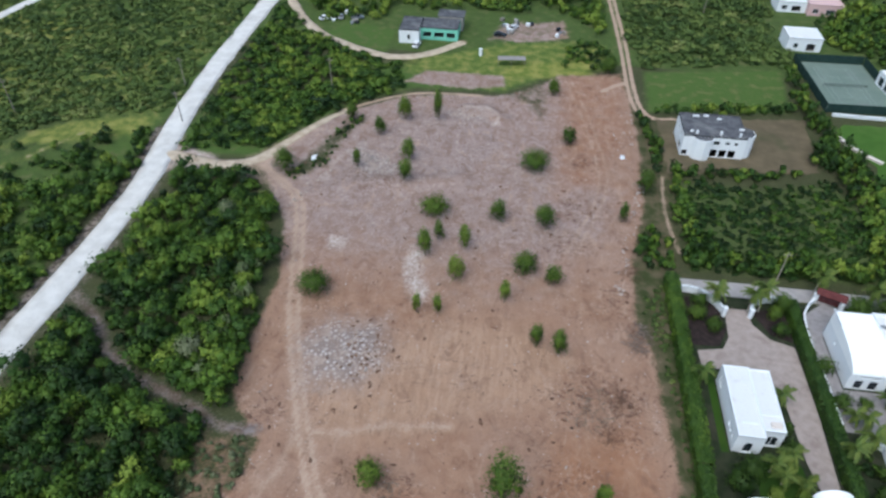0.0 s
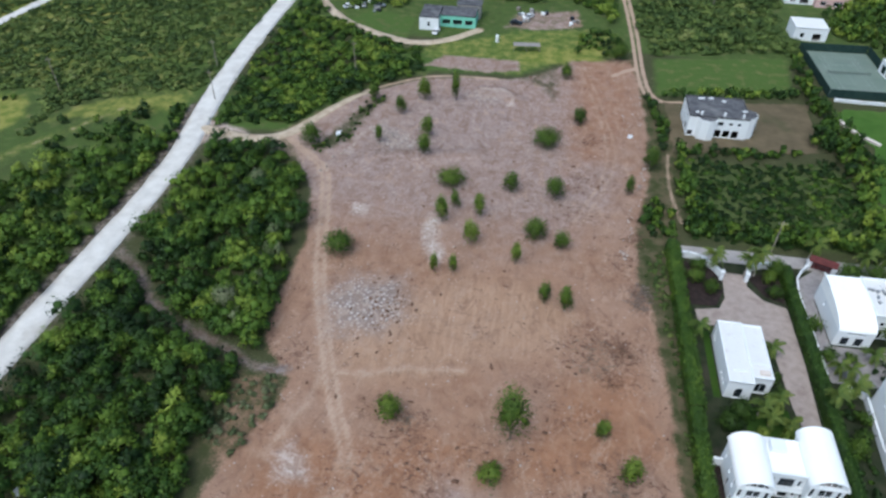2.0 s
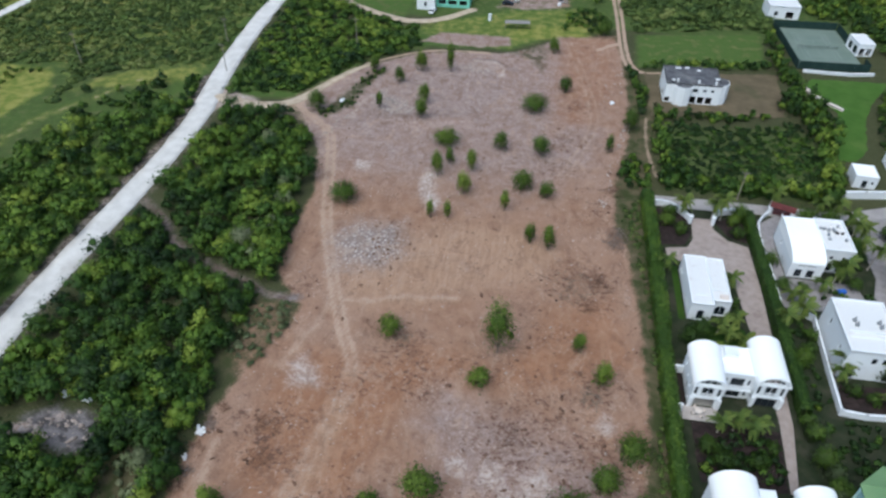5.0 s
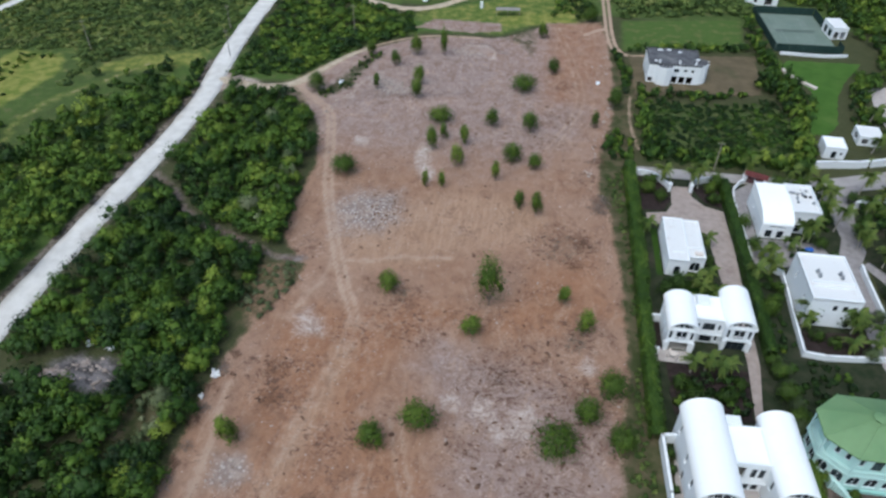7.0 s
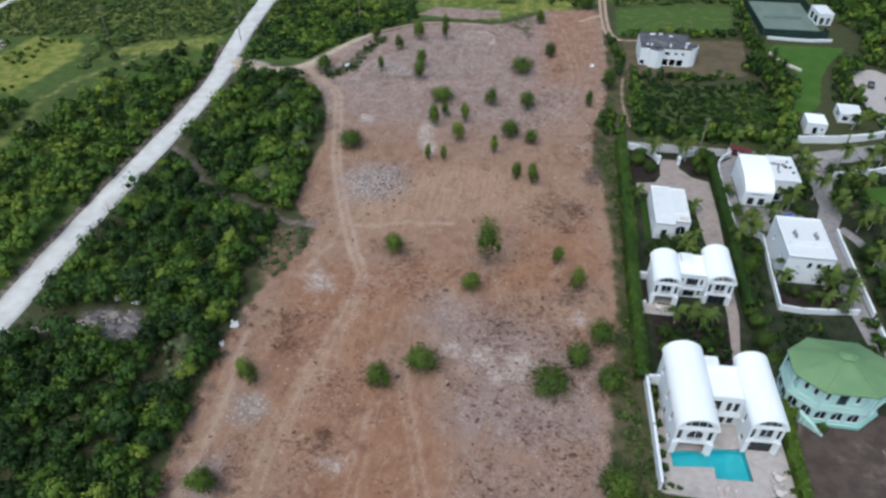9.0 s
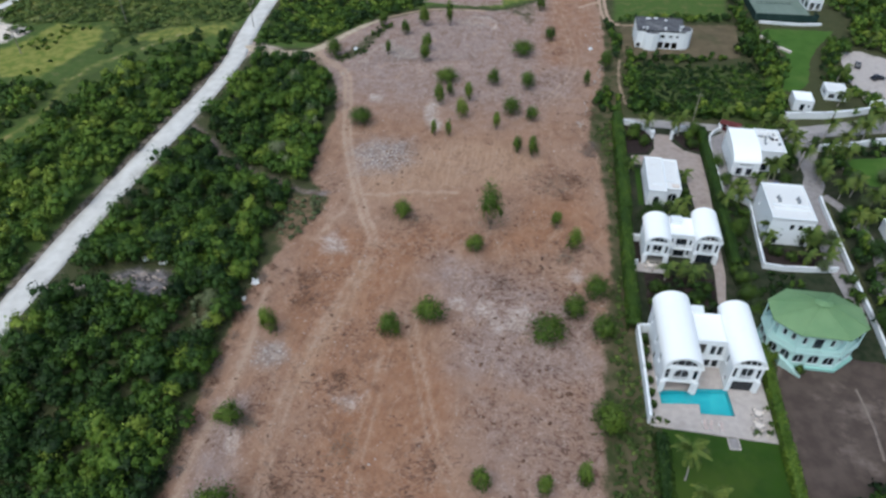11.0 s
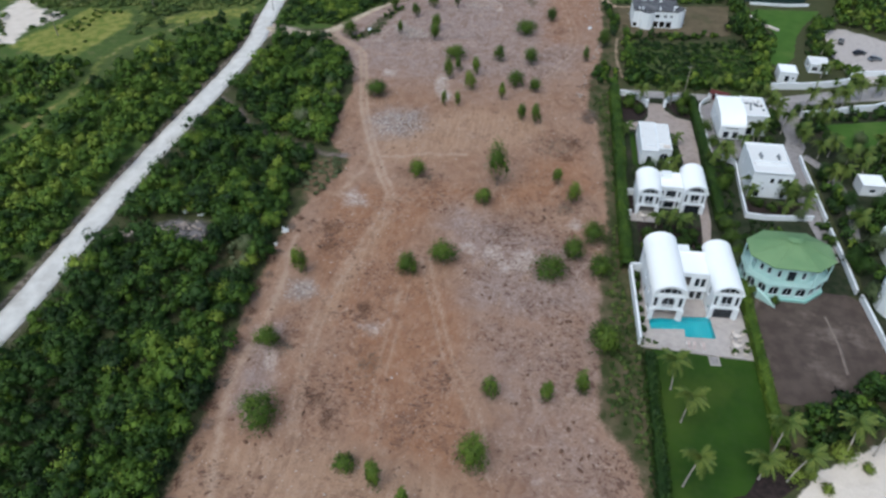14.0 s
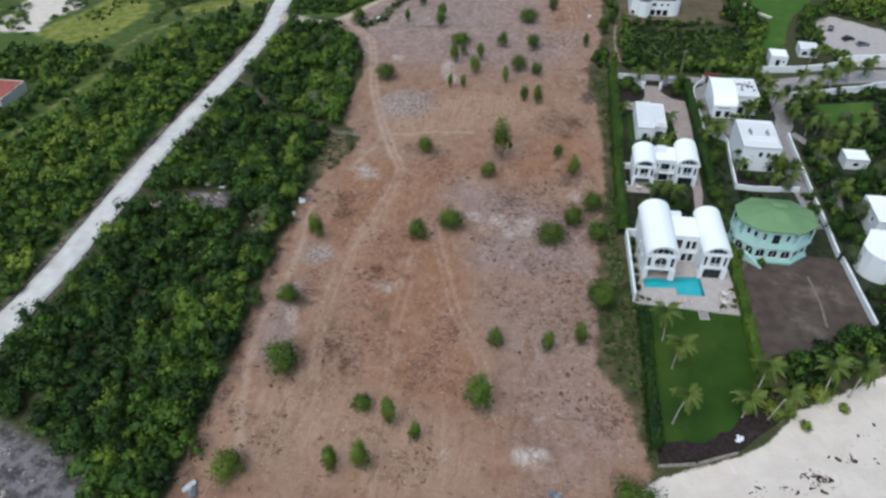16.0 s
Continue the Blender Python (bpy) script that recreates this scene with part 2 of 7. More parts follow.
TWIG = plain("dead_brush", (0.12, 0.085, 0.065), (0.24, 0.19, 0.16), 2.0, 0.95, (0.33, 0.27, 0.25), 0.02)
WEED = plain("dark_seaweed", (0.03, 0.018, 0.012), (0.06, 0.035, 0.025), 2.0, 0.8, None, 0.03)
METAL = plain("dull_metal", (0.30, 0.31, 0.32), (0.42, 0.43, 0.44), 1.5, 0.45, None, 0.003, 0.7, 0.5)
WIRE = plain("dark_cable", (0.03, 0.03, 0.03), (0.05, 0.05, 0.05), 5, 0.6)
FRAME_DARK = plain("dark_bronze_frame", (0.025, 0.022, 0.02), (0.04, 0.036, 0.033), 3, 0.5)
RUBBER = plain("black_rubber", (0.015, 0.015, 0.015), (0.025, 0.025, 0.025), 5, 0.8)
INSIDE = plain("dim_interior_plaster", (0.30, 0.28, 0.26), (0.36, 0.34, 0.31), 1.0, 0.9)
FABRIC = plain("pink_canvas", (0.46, 0.37, 0.34), (0.54, 0.45, 0.42), 3, 0.9)
BLUE = plain("blue_tarpaulin", (0.03, 0.10, 0.42), (0.05, 0.16, 0.52), 2, 0.5)
CAR_DARK = plain("dark_car_paint", (0.02, 0.022, 0.03), (0.03, 0.032, 0.04), 4, 0.25, None, 0.0, 0.3, 0.6)
CAR_WHITE = plain("white_car_paint", (0.70, 0.70, 0.71), (0.76, 0.76, 0.77), 4, 0.3, None, 0.0, 0.0, 0.6)
CAR_GREY = plain("grey_car_paint", (0.22, 0.24, 0.26), (0.28, 0.30, 0.32), 4, 0.3, None, 0.0, 0.5, 0.6)
LINE = plain("white_line_paint", (0.24, 0.29, 0.26), (0.30, 0.34, 0.31), 2, 0.8)

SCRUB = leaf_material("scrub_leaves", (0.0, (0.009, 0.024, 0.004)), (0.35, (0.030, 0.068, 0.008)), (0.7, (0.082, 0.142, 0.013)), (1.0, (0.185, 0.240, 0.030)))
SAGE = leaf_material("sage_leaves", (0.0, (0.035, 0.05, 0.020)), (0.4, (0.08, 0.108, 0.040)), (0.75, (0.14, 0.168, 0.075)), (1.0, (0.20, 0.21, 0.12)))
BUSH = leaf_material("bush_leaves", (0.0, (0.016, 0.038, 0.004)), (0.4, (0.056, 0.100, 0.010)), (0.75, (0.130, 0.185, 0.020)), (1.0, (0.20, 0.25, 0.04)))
HEDGE = leaf_material("hedge_leaves", (0.0, (0.012, 0.032, 0.003)), (0.5, (0.046, 0.086, 0.008)), (1.0, (0.120, 0.172, 0.016)))
FROND = leaf_material("palm_fronds", (0.0, (0.016, 0.042, 0.012)), (0.5, (0.056, 0.100, 0.018)), (1.0, (0.20, 0.22, 0.04)))
MEADOW = leaf_material("meadow_leaves", (0.0, (0.040, 0.072, 0.016)), (0.4, (0.084, 0.128, 0.028)), (0.75, (0.150, 0.195, 0.045)), (1.0, (0.23, 0.25, 0.08)))
YARD_PALE = plain("pale_worn_earth", (0.17, 0.135, 0.112), (0.24, 0.195, 0.165), 0.8, 0.95)

glass = Nodes("window_glass")
glass.put(glass.out.inputs["Transmission Weight"], 0.5)
GLASS = glass.done((0.035, 0.045, 0.055), 0.05, spec=0.25)
water = Nodes("pool_water")
water.put(water.out.inputs["Transmission Weight"], 1.0)
water.put(water.out.inputs["IOR"], 1.33)
WATER = water.done((0.72, 0.96, 0.97), 0.02, water.noise(2.5, 2), 0.02, spec=0.5)


# ---- mesh helpers ----
def link(name, mesh, material, parent=None, label=""):
    ob = new(name, mesh)
    if material is not None:
        mesh.materials.clear()
        mesh.materials.append(material)
    if parent is not None:
        ob.parent = parent
    if label:
        ob["label"] = label
    return ob


def part(name, bm, material, parent=None, label="", smooth=False):
    """One mesh object from a bmesh."""
    mesh = bpy.data.meshes.new(name)
    bmesh.ops.recalc_face_normals(bm, faces=bm.faces)
    bm.to_mesh(mesh)
    bm.free()
    if smooth:
        mesh.polygons.foreach_set("use_smooth", [True] * len(mesh.polygons))
        mesh.set_sharp_from_angle(angle=radians(35))
    return link(name, mesh, material, parent, label)


def mesh_of(name, verts, faces, attrs=(), smooth=False):
    """A mesh from arrays; all faces have the same number of corners."""
    mesh = bpy.data.meshes.new(name)
    verts, faces = np.asarray(verts, np.float32), np.asarray(faces, np.int32)
    k = faces.shape[1]
    mesh.vertices.add(len(verts))
    mesh.vertices.foreach_set("co", verts.ravel())
    mesh.loops.add(faces.size)
    mesh.loops.foreach_set("vertex_index", faces.ravel())
    mesh.polygons.add(len(faces))
    mesh.polygons.foreach_set("loop_start", np.arange(0, faces.size, k, dtype=np.int32))
    mesh.update(calc_edges=True)
    for key, values in dict(attrs).items():
        mesh.attributes.new(key, "FLOAT", "POINT").data.foreach_set("value", np.asarray(values, np.float32))
    if smooth:
        mesh.polygons.foreach_set("use_smooth", np.ones(len(faces), bool))
    return mesh


def thing(name, label, category, at=(0, 0, 0), turn=0.0, group="", kind=""):
    ob = new(name)
    ob.matrix_basis = pose(*at, 0, 0, turn)
    ob.empty_display_size = 0.2
    return tagged(ob, label, category, group, kind)


def box(bm, x0, x1, y0, y1, z0, z1, bevel=0.0):
    vs = [bm.verts.new(p) for p in ((x0, y0, z0), (x1, y0, z0), (x1, y1, z0), (x0, y1, z0), (x0, y0, z1), (x1, y0, z1), (x1, y1, z1), (x0, y1, z1))]
    fs = [bm.faces.new([vs[i] for i in f]) for f in ((3, 2, 1, 0), (4, 5, 6, 7), (0, 1, 5, 4), (1, 2, 6, 5), (2, 3, 7, 6), (3, 0, 4, 7))]
    if bevel:
        es = list({e for f in fs for e in f.edges})
        bmesh.ops.bevel(bm, geom=es, offset=bevel, segments=1, affect="EDGES")
    return bm


def slab(bm, outline, z0, z1):
    """A prism over a flat outline."""
    low = [bm.verts.new((x, y, z0)) for x, y in outline]
    top = [bm.verts.new((x, y, z1)) for x, y in outline]
    bm.faces.new(top)
    bm.faces.new(low[::-1])
    for i in range(len(outline)):
        j = (i + 1) % len(outline)
        bm.faces.new((low[i], low[j], top[j], top[i]))
    return bm


def rod(bm, a, b, r0, r1=None, n=8):
    """A tapered round bar from a to b."""
    a, b = Vector(a), Vector(b)
    q = (b - a).to_track_quat("Z", "Y").to_matrix()
    rings = []
    for p, r in ((a, r0), (b, r0 if r1 is None else r1)):
        rings.append([bm.verts.new(p + q @ Vector((r * math.cos(6.2832 * i / n), r * math.sin(6.2832 * i / n), 0))) for i in range(n)])
    for i in range(n):
        j = (i + 1) % n
        bm.faces.new((rings[0][i], rings[0][j], rings[1][j], rings[1][i]))
    bm.faces.new(rings[0][::-1])
    bm.faces.new(rings[1])
    return bm


def fresh():
    return bmesh.new()


# ---- plan ----
LOT = [(-41, -90), (-41, -50), (-41, -22), (-43, 0), (-43.5, 25), (-42, 38), (-39, 49), (-36, 58), (-43, 66), (-44, 80), (-44, 95), (-48, 112), (-55, 124),
       (-61, 133), (-58, 141), (-52, 152), (-45, 161), (-31, 172), (-6, 176), (5, 184), (12, 191), (30, 193), (31.5, 178), (32, 155), (31, 129), (27, 110),
       (26, 94), (28.5, 85), (30, 65), (30, 40), (28, 22), (27.5, 0), (27, -14), (32, -20), (35, -31), (36, -38), (30, -90)]
MAIN_ROAD = [(-92, -90), (-90.8, -40), (-89.6, -18), (-88.6, -3), (-88.4, 14), (-88.2, 30), (-87.8, 48), (-86.9, 66), (-85.7, 85), (-84.7, 105), (-84.9, 123), (-87.8, 145), (-89.8, 170), (-90.6, 200), (-90.6, 235), (-89.6, 280)]
SIDE_TRACK = [(-85, 134), (-76, 132), (-69, 131.5), (-62, 134.5), (-57, 143), (-51, 154), (-45.5, 161.5)]
LOT_TRACK = [(-62, 134), (-52.5, 126), (-46.5, 118.5), (-41.7, 99.9), (-38, 85), (-33.5, 72), (-29.6, 62), (-25.4, 52), (-22.2, 46), (-21.8, 40), (-22.4, 34), (-25, 22), (-27.6, 11), (-27.6, 2), (-27.2, -7.3), (-26.4, -15.7), (-24.3, -25)]
EAST_TRACK = [(29, 290), (30.5, 253), (32, 215), (32.3, 188), (33.5, 174), (37, 169.5), (43, 170)]
HOUSE_ROAD = [(-88, 250), (-83, 234), (-69, 212), (-54, 201), (-40, 195.5), (-29, 199), (-19, 209)]
BELT_PATH = [(-84, 88), (-79, 83), (-74.2, 79.1), (-68.2, 72.1), (-61.5, 67.2), (-55.3, 65.3), (-49, 62.8), (-42.7, 59.8), (-36, 60)]
WEST_PATH = [(-132, 45), (-130, 60), (-128.5, 69), (-127, 79), (-125.8, 88), (-129, 99), (-128.4, 108), (-126, 116), (-118, 127), (-110, 140)]
FAR_WEST_ROAD = [(-185, 150), (-178, 190), (-172, 219), (-160, 260)]
PIT = [(-73.5, 25.5), (-69, 29), (-66, 27.6), (-64, 29), (-60, 26.4), (-59, 22), (-62, 20), (-65, 21.4), (-70, 22)]
PIT_PATH = [(-88, 18.2), (-82.9, 20), (-77.5, 22.1), (-71.8, 23.9)]
CLEARING = [(-128, 129), (-122, 141), (-111, 148), (-94, 152), (-94, 141), (-99, 139), (-111, 134.5)]
WEED_STRIP = [(-55, 129), (-50, 127), (-44, 134), (-42, 148), (-38, 160), (-44, 159), (-50, 142)]
# where dark clods and roots lie thick: x, y, radius
CLOD_SPOTS = [(-33.7, 28.6, 5), (8, 19.5, 7), (-18, 18, 4.5), (-33, -2.6, 3), (-19.7, -15, 6.5), (-1, -8.4, 4), (-21, 3, 4), (-5, -18, 5), (21, 48, 4), (7, 33, 6), (16, 13.7, 5.5),
              (18.9, 72.7, 6), (9, 33, 5), (-9.5, 43.2, 4.5), (-30, 32, 3.5), (12, 40.4, 5), (21.4, 45.9, 4), (-3, -39, 3.5), (-35, -34, 3), (-28, -38.4, 3.5), (-29, 24.9, 3.5), (24, 8, 6), (22, 24, 6)]
NORTH_CLODS = [(17.8, 145, 3), (16.6, 126, 4), (13, 113.5, 4), (-33.5, 131, 4.5), (-27.6, 131, 3), (25, 98, 4), (27, 90, 3), (-13, 52.5, 3), (2, 49, 4), (22, -4, 7), (10, 2, 5), (26, -24, 7), (20, 33, 6), (-38, 63.5, 3.5), (-40, 52, 4)]
SW_CLEARING = [(-90, -42), (-76, -41), (-67, -44), (-59, -46), (-54, -52), (-52, -90), (-90, -90)]
BEACH = [(29, -43), (35, -36.5), (43, -32.6), (50, -29.4), (54, -27.2), (58.6, -23), (62, -18.6), (70, -13.8), (79, -8.6), (95, 1), (140, 25), (400, 60), (400, -400), (20, -400), (26, -60)]
EAST_STRIP = [(27, -40), (36, -38), (36, 112), (40, 150), (36, 172), (31, 178), (32, 155), (30, 129), (26, 110), (25, 94), (28, 85), (29, 65), (29, 40), (27, 22), (26, 0), (26, -14), (31, -20), (34, -31)]


def to_poly(pts, poly):
    """Signed distance to a polygon, below 0 inside it."""
    p, d, inside = np.asarray(pts, float)[:, :2], np.full(len(pts), 1e9), np.zeros(len(pts), bool)
    for a, b in zip(poly, poly[1:] + poly[:1]):
        a, b = np.array(a, float), np.array(b, float)
        e, w = b - a, p - a
        h = np.clip((w @ e) / (e @ e), 0, 1)
        d = np.minimum(d, np.hypot(*(w - h[:, None] * e).T))
        if a[1] != b[1]:
            cross = (a[1] > p[:, 1]) != (b[1] > p[:, 1])
            inside ^= cross & (p[:, 0] < (b[0] - a[0]) * (p[:, 1] - a[1]) / (b[1] - a[1]) + a[0])
    return np.where(inside, -d, d)


def to_line(pts, line, reach=12.0):
    """Distance to a line of points, within reach of it."""
    every, lo, hi = np.asarray(pts, float)[:, :2], np.min(line, 0) - reach, np.max(line, 0) + reach
    near = np.flatnonzero(((every > lo) & (every < hi)).all(1))
    p, d, full = every[near], np.full(len(near), 1e9), np.full(len(every), 1e9)
    for a, b in zip(line, line[1:]):
        a, b = np.array(a, float), np.array(b, float)
        e, w = b - a, p - a
        h = np.clip((w @ e) / (e @ e), 0, 1)
        d = np.minimum(d, np.hypot(*(w - h[:, None] * e).T))
    full[near] = d
    return full


def smooth_line(line, step=2.0):
    """The line rounded by a spline, with points about every step metres."""
    p = np.array([line[0], *line, line[-1]], float)
    made = []
    for i in range(1, len(p) - 2):
        a, b, c, d = p[i - 1:i + 3]
        for t in np.linspace(0, 1, max(2, int(np.hypot(*(c - b)) / step)), endpoint=False):
            made.append(0.5 * (2 * b + (c - a) * t + (2 * a - 5 * b + 4 * c - d) * t * t + (3 * b - a - 3 * c + d) * t ** 3))
    return [tuple(q) for q in made] + [tuple(p[-1])]


LATTICE = np.random.default_rng(7).random((256, 256))


def value_noise(x, y, size, octaves=3):
    """Smooth noise of 0 to 1 over the plan; size: metres of its largest bumps."""
    total, amp, s = 0.0, 0.5, size
    for k in range(octaves):
        u, v = np.asarray(x) / s + 17.3 * k, np.asarray(y) / s + 9.1 * k
        i, j = np.floor(u).astype(int), np.floor(v).astype(int)
        f, h = u - i, v - j
        f, h = f * f * (3 - 2 * f), h * h * (3 - 2 * h)
        g = lambda a, b: LATTICE[a % 256, b % 256]
        total = total + amp * ((g(i, j) * (1 - f) + g(i + 1, j) * f) * (1 - h) + (g(i, j + 1) * (1 - f) + g(i + 1, j + 1) * f) * h)
        amp, s = amp / 2, s / 2
    return total / (1 - 0.5 ** octaves)


def ground_height(x, y):
    """The lie of the land: a graded plot with small heaps, the beach a little lower."""
    p = np.stack([np.ravel(x), np.ravel(y)], 1)
    beach = np.clip(0.5 - to_poly(p, BEACH) / 8, 0, 1)
    lot = np.clip(-to_poly(p, LOT) / 6, 0, 1)
    rough = (value_noise(p[:, 0], p[:, 1], 6, 3) - 0.5) * 0.5 + (value_noise(p[:, 0] + 99, p[:, 1], 2.2, 2) - 0.5) * 0.35
    for line_, tall, wide in ((((-45, 122), (-35, 129), (-23, 131), (-12, 133)), 0.9, 3.0), (((-14, 166), (-8, 167), (-4, 163)), 1.0, 2.5), (((-34, 78), (-22, 80)), 0.5, 5.0),
                              (((-21, 2.4), (-17, 0.4), (-13.6, 4)), 0.35, 1.2), (((26, 90), (27.5, 87)), 0.7, 2.5), (((12, -34), (18, -34)), 0.5, 2.5), (((-40, 30), (-39.5, 4)), 0.5, 1.6)):
        rough = rough + tall * np.exp(-(to_line(p, list(line_)) / wide) ** 2)
    dug = np.clip(0.5 - to_poly(p, [(36.9, 6.6), (50.2, 6.6), (50.2, 14.2), (36.9, 14.2)]) / 1.2, 0, 1)
    return np.reshape(rough * lot - 2.2 * dug - 1.0 * beach * beach * (3 - 2 * beach) - 0.03, np.shape(x))


def build_ground():
    def axis(lo, hi, step):
        far = np.array([12, 30, 60, 120, 250, 600, 1400, 3000.0])
        return np.r_[lo - far[::-1], np.arange(lo, hi + step / 2, step), hi + far]

    xs, ys = axis(-190, 135, 1.0), axis(-70, 270, 0.65)
    xs = np.r_[xs[xs < -62], np.arange(-62, 37, 0.6), xs[xs >= 37]]
    gx, gy = np.meshgrid(xs, ys)
    x, y = gx.ravel(), gy.ravel()
    p = np.stack([x, y], 1)
    side = lambda poly, soft: np.clip(0.5 - to_poly(p, poly) / soft, 0, 1)
    line = lambda pts, half, soft=1.2: np.clip(0.5 + (half - to_line(p, smooth_line(pts, 5.0))) / soft, 0, 1)
    soil = side(LOT, 3.5)
    soil = np.maximum(soil, 0.95 * side([(-33, 180), (-28, 188), (-5, 188), (-3, 181), (-14, 178.5)], 4))
    soil = np.maximum(soil, 0.55 * side([(-4, 176), (6, 186), (25, 196), (32, 196), (31, 180)], 5))
    soil = soil * (1 - 0.62 * side(WEED_STRIP, 5)) * (1 - 0.5 * side([(-10, 177), (0, 172), (7, 159), (10, 170), (9, 188), (2, 186)], 7))
    soil = soil * (1 - 0.55 * side([(-42, 58), (-44, 46), (-46, 42), (-43, 35), (-39.6, 40.7), (-35.4, 50), (-35, 57)], 5))
    soil = np.maximum(soil, line(WEST_PATH, 1.0) * 0.4)
    soil = np.maximum(soil, 0.5 * line(BELT_PATH, 1.5, 2.0))
    soil = np.maximum(soil, 0.62 * side([(-12, 212), (-8, 226), (14, 232), (16, 216), (0, 211)], 4))
    soil = np.maximum(soil, 0.47 * side([(-47, 59), (-36, 60), (-34, 46), (-41, 36), (-46, 42)], 7))
    grey = np.maximum(side([(-46, 119), (-44, 138), (-38, 146), (-35, 160), (-20, 168), (-4, 165), (0, 148), (-10, 131), (-23, 127), (-35, 117)], 9),
                      0.72 * side([(-6, 44), (4, 40), (17, 36), (28, 28), (30, 12), (14, 6), (-1, 10), (0, 22), (-9, 35)], 9))
    grey = np.maximum(grey, 0.46 * side([(0, 10), (14, 8), (31, 14), (31, 5), (28, -14), (34, -33), (15, -44), (9, -17), (5, -3)], 9))
    grey = np.maximum(grey, 0.7 * side([(4, 100), (24, 116), (28, 135), (12, 138), (0, 120)], 12))
    grey = np.maximum(grey, 0.8 * side([(-40, -2), (-34, 2), (-31, -14), (-31, -24), (-38, -22)], 5))
    grey = np.maximum(grey, 0.74 * np.clip((y - 88) / 25, 0, 1) * np.clip((22 - x) / 14, 0.4, 1))
    red = np.maximum(side([(-35, 39), (-30, 48), (-15, 48), (-14, 53), (4, 49), (12, 63), (25, 71), (29, 52), (14, 45), (-8, 44), (-12, 35), (-15, 26), (-18, 10), (-19, 0), (-26, 0), (-36, 22)], 7),
                     side([(0, 166), (5, 180), (14, 192), (30, 193), (30, 165), (21, 137), (12, 128), (6, 148)], 9))
    red = np.maximum(red, 0.95 * side([(-22, 12), (-17, 24), (-8, 16), (0, 11), (2, -5), (6, -20), (3, -28), (-14, -24), (-20, -11)], 6))
    red = np.maximum(red, 0.9 * side([(-33, 179), (-28, 189), (-5, 189), (-3, 180)], 4))
    tan = np.maximum(side([(-30, 69), (-18, 82), (-9, 88), (8, 89), (13, 81), (11, 73), (-6, 66), (-16, 61), (-28, 60)], 9),
                     0.9 * side([(-40, -28), (-30, -27), (-18, -24), (-10, -26), (4, -29), (8, -40), (-6, -48), (-20, -42), (-31, -42), (-40, -48)], 7))
    tan = np.maximum(tan, 0.8 * line([(-22, 36), (-22.5, 27), (-25, 14), (-26.5, 3)], 2.0, 4.0))
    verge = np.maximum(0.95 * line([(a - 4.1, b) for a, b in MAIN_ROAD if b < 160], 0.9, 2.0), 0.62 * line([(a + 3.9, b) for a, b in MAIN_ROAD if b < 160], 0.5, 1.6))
    track = np.maximum((0.30 + 0.14 * np.clip((y - 45) / 15, 0, 1)) * line(LOT_TRACK, 2.0, 3.0), 0.75 * line([(-29, 60.5), (-22, 61.3), (-16, 63.4), (-6, 64.6)], 0.7, 2.2))
    for off in (-0.9, 0.9):
        track = np.maximum(track, (0.58 + 0.38 * np.clip((y - 38) / 16, 0, 1)) * line([(a + off, b) for a, b in LOT_TRACK], 0.42, 1.3))
        track = np.maximum(track, line([(a + off, b) for a, b in EAST_TRACK], 0.55, 0.8))
        track = np.maximum(track, 0.62 * line([(-9.8 + off, 24), (-7.2 + off, 15), (-3.9 + off, 5.4), (-0.9 + off, -3.6), (3.4 + off, -11.4), (6.2 + off, -17.5), (8 + off, -28)], 0.4, 1.1))
        track = np.maximum(track, 0.52 * line([(14 + off, 190), (20 + off, 160), (22 + off, 135), (14 + off, 110)], 0.5, 1.2))
        track = np.maximum(track, 0.5 * line([(-12.4 + off, 14), (-12.2 + off, 5), (-12.6 + off, -8), (-10 + off, -26)], 0.4, 1.2))
    track = np.maximum(track, 0.8 * line([(24, 183), (27, 186), (31, 189)], 0.9, 1.2))
    track = np.maximum(track, 0.8 * line([(-47, 161), (-30, 173), (-10, 175)], 0.7, 1.2))
    track = np.maximum(track, 0.85 * line(HOUSE_ROAD, 1.2, 2.5))
    track = np.maximum(track, 0.66 * line([(-40, 26), (-37.8, 7.4), (-38.7, -4.4), (-39, -16), (-37, -26), (-33, -40)], 0.9, 2.2))
    track = np.maximum(track, 0.55 * side([(-64, 137), (-57, 147), (-49, 160), (-50, 150), (-56, 139), (-58, 130), (-49, 123), (-60, 125), (-66, 129)], 4))
    track = np.maximum(track, 0.62 * line([(-30, 60), (-31.5, 52.5), (-33.5, 47), (-35, 43)], 0.9, 2.5))
    track = np.maximum(track, 0.8 * line([(36.5, 142), (35.5, 128), (37, 114)], 0.4, 1.0))
    pale = np.maximum(0.85 * side([(-20, 103), (-19.6, 109), (-16.4, 106), (-15.6, 98.5), (-13, 95.4), (-14.6, 91), (-18.2, 94.6)], 3.5),
                      0.8 * side([(-37.5, 109.3), (-32.8, 109), (-32.6, 105.4), (-36.8, 104.8)], 3))
    pale = np.maximum(pale, 0.62 * side([(-34.2, 43.6), (-31, 46.6), (-26, 41.6), (-26.4, 38.5), (-32, 38.4)], 4))
    pale = np.maximum(pale, 0.85 * side([(12.5, -34.5), (16, -32.4), (19.2, -33.5), (17, -36.4), (13.6, -36.8)], 3))
    pale = np.maximum(pale, 0.60 * side([(8.6, 27.2), (12.4, 29.7), (15.6, 27), (12.8, 21.8), (8.9, 22.4)], 3))
    pale = np.maximum(pale, 0.75 * line([(-13.8, 166.5), (-8.2, 167.4), (-4.6, 164), (-5.2, 159.4)], 0.8, 2.0))
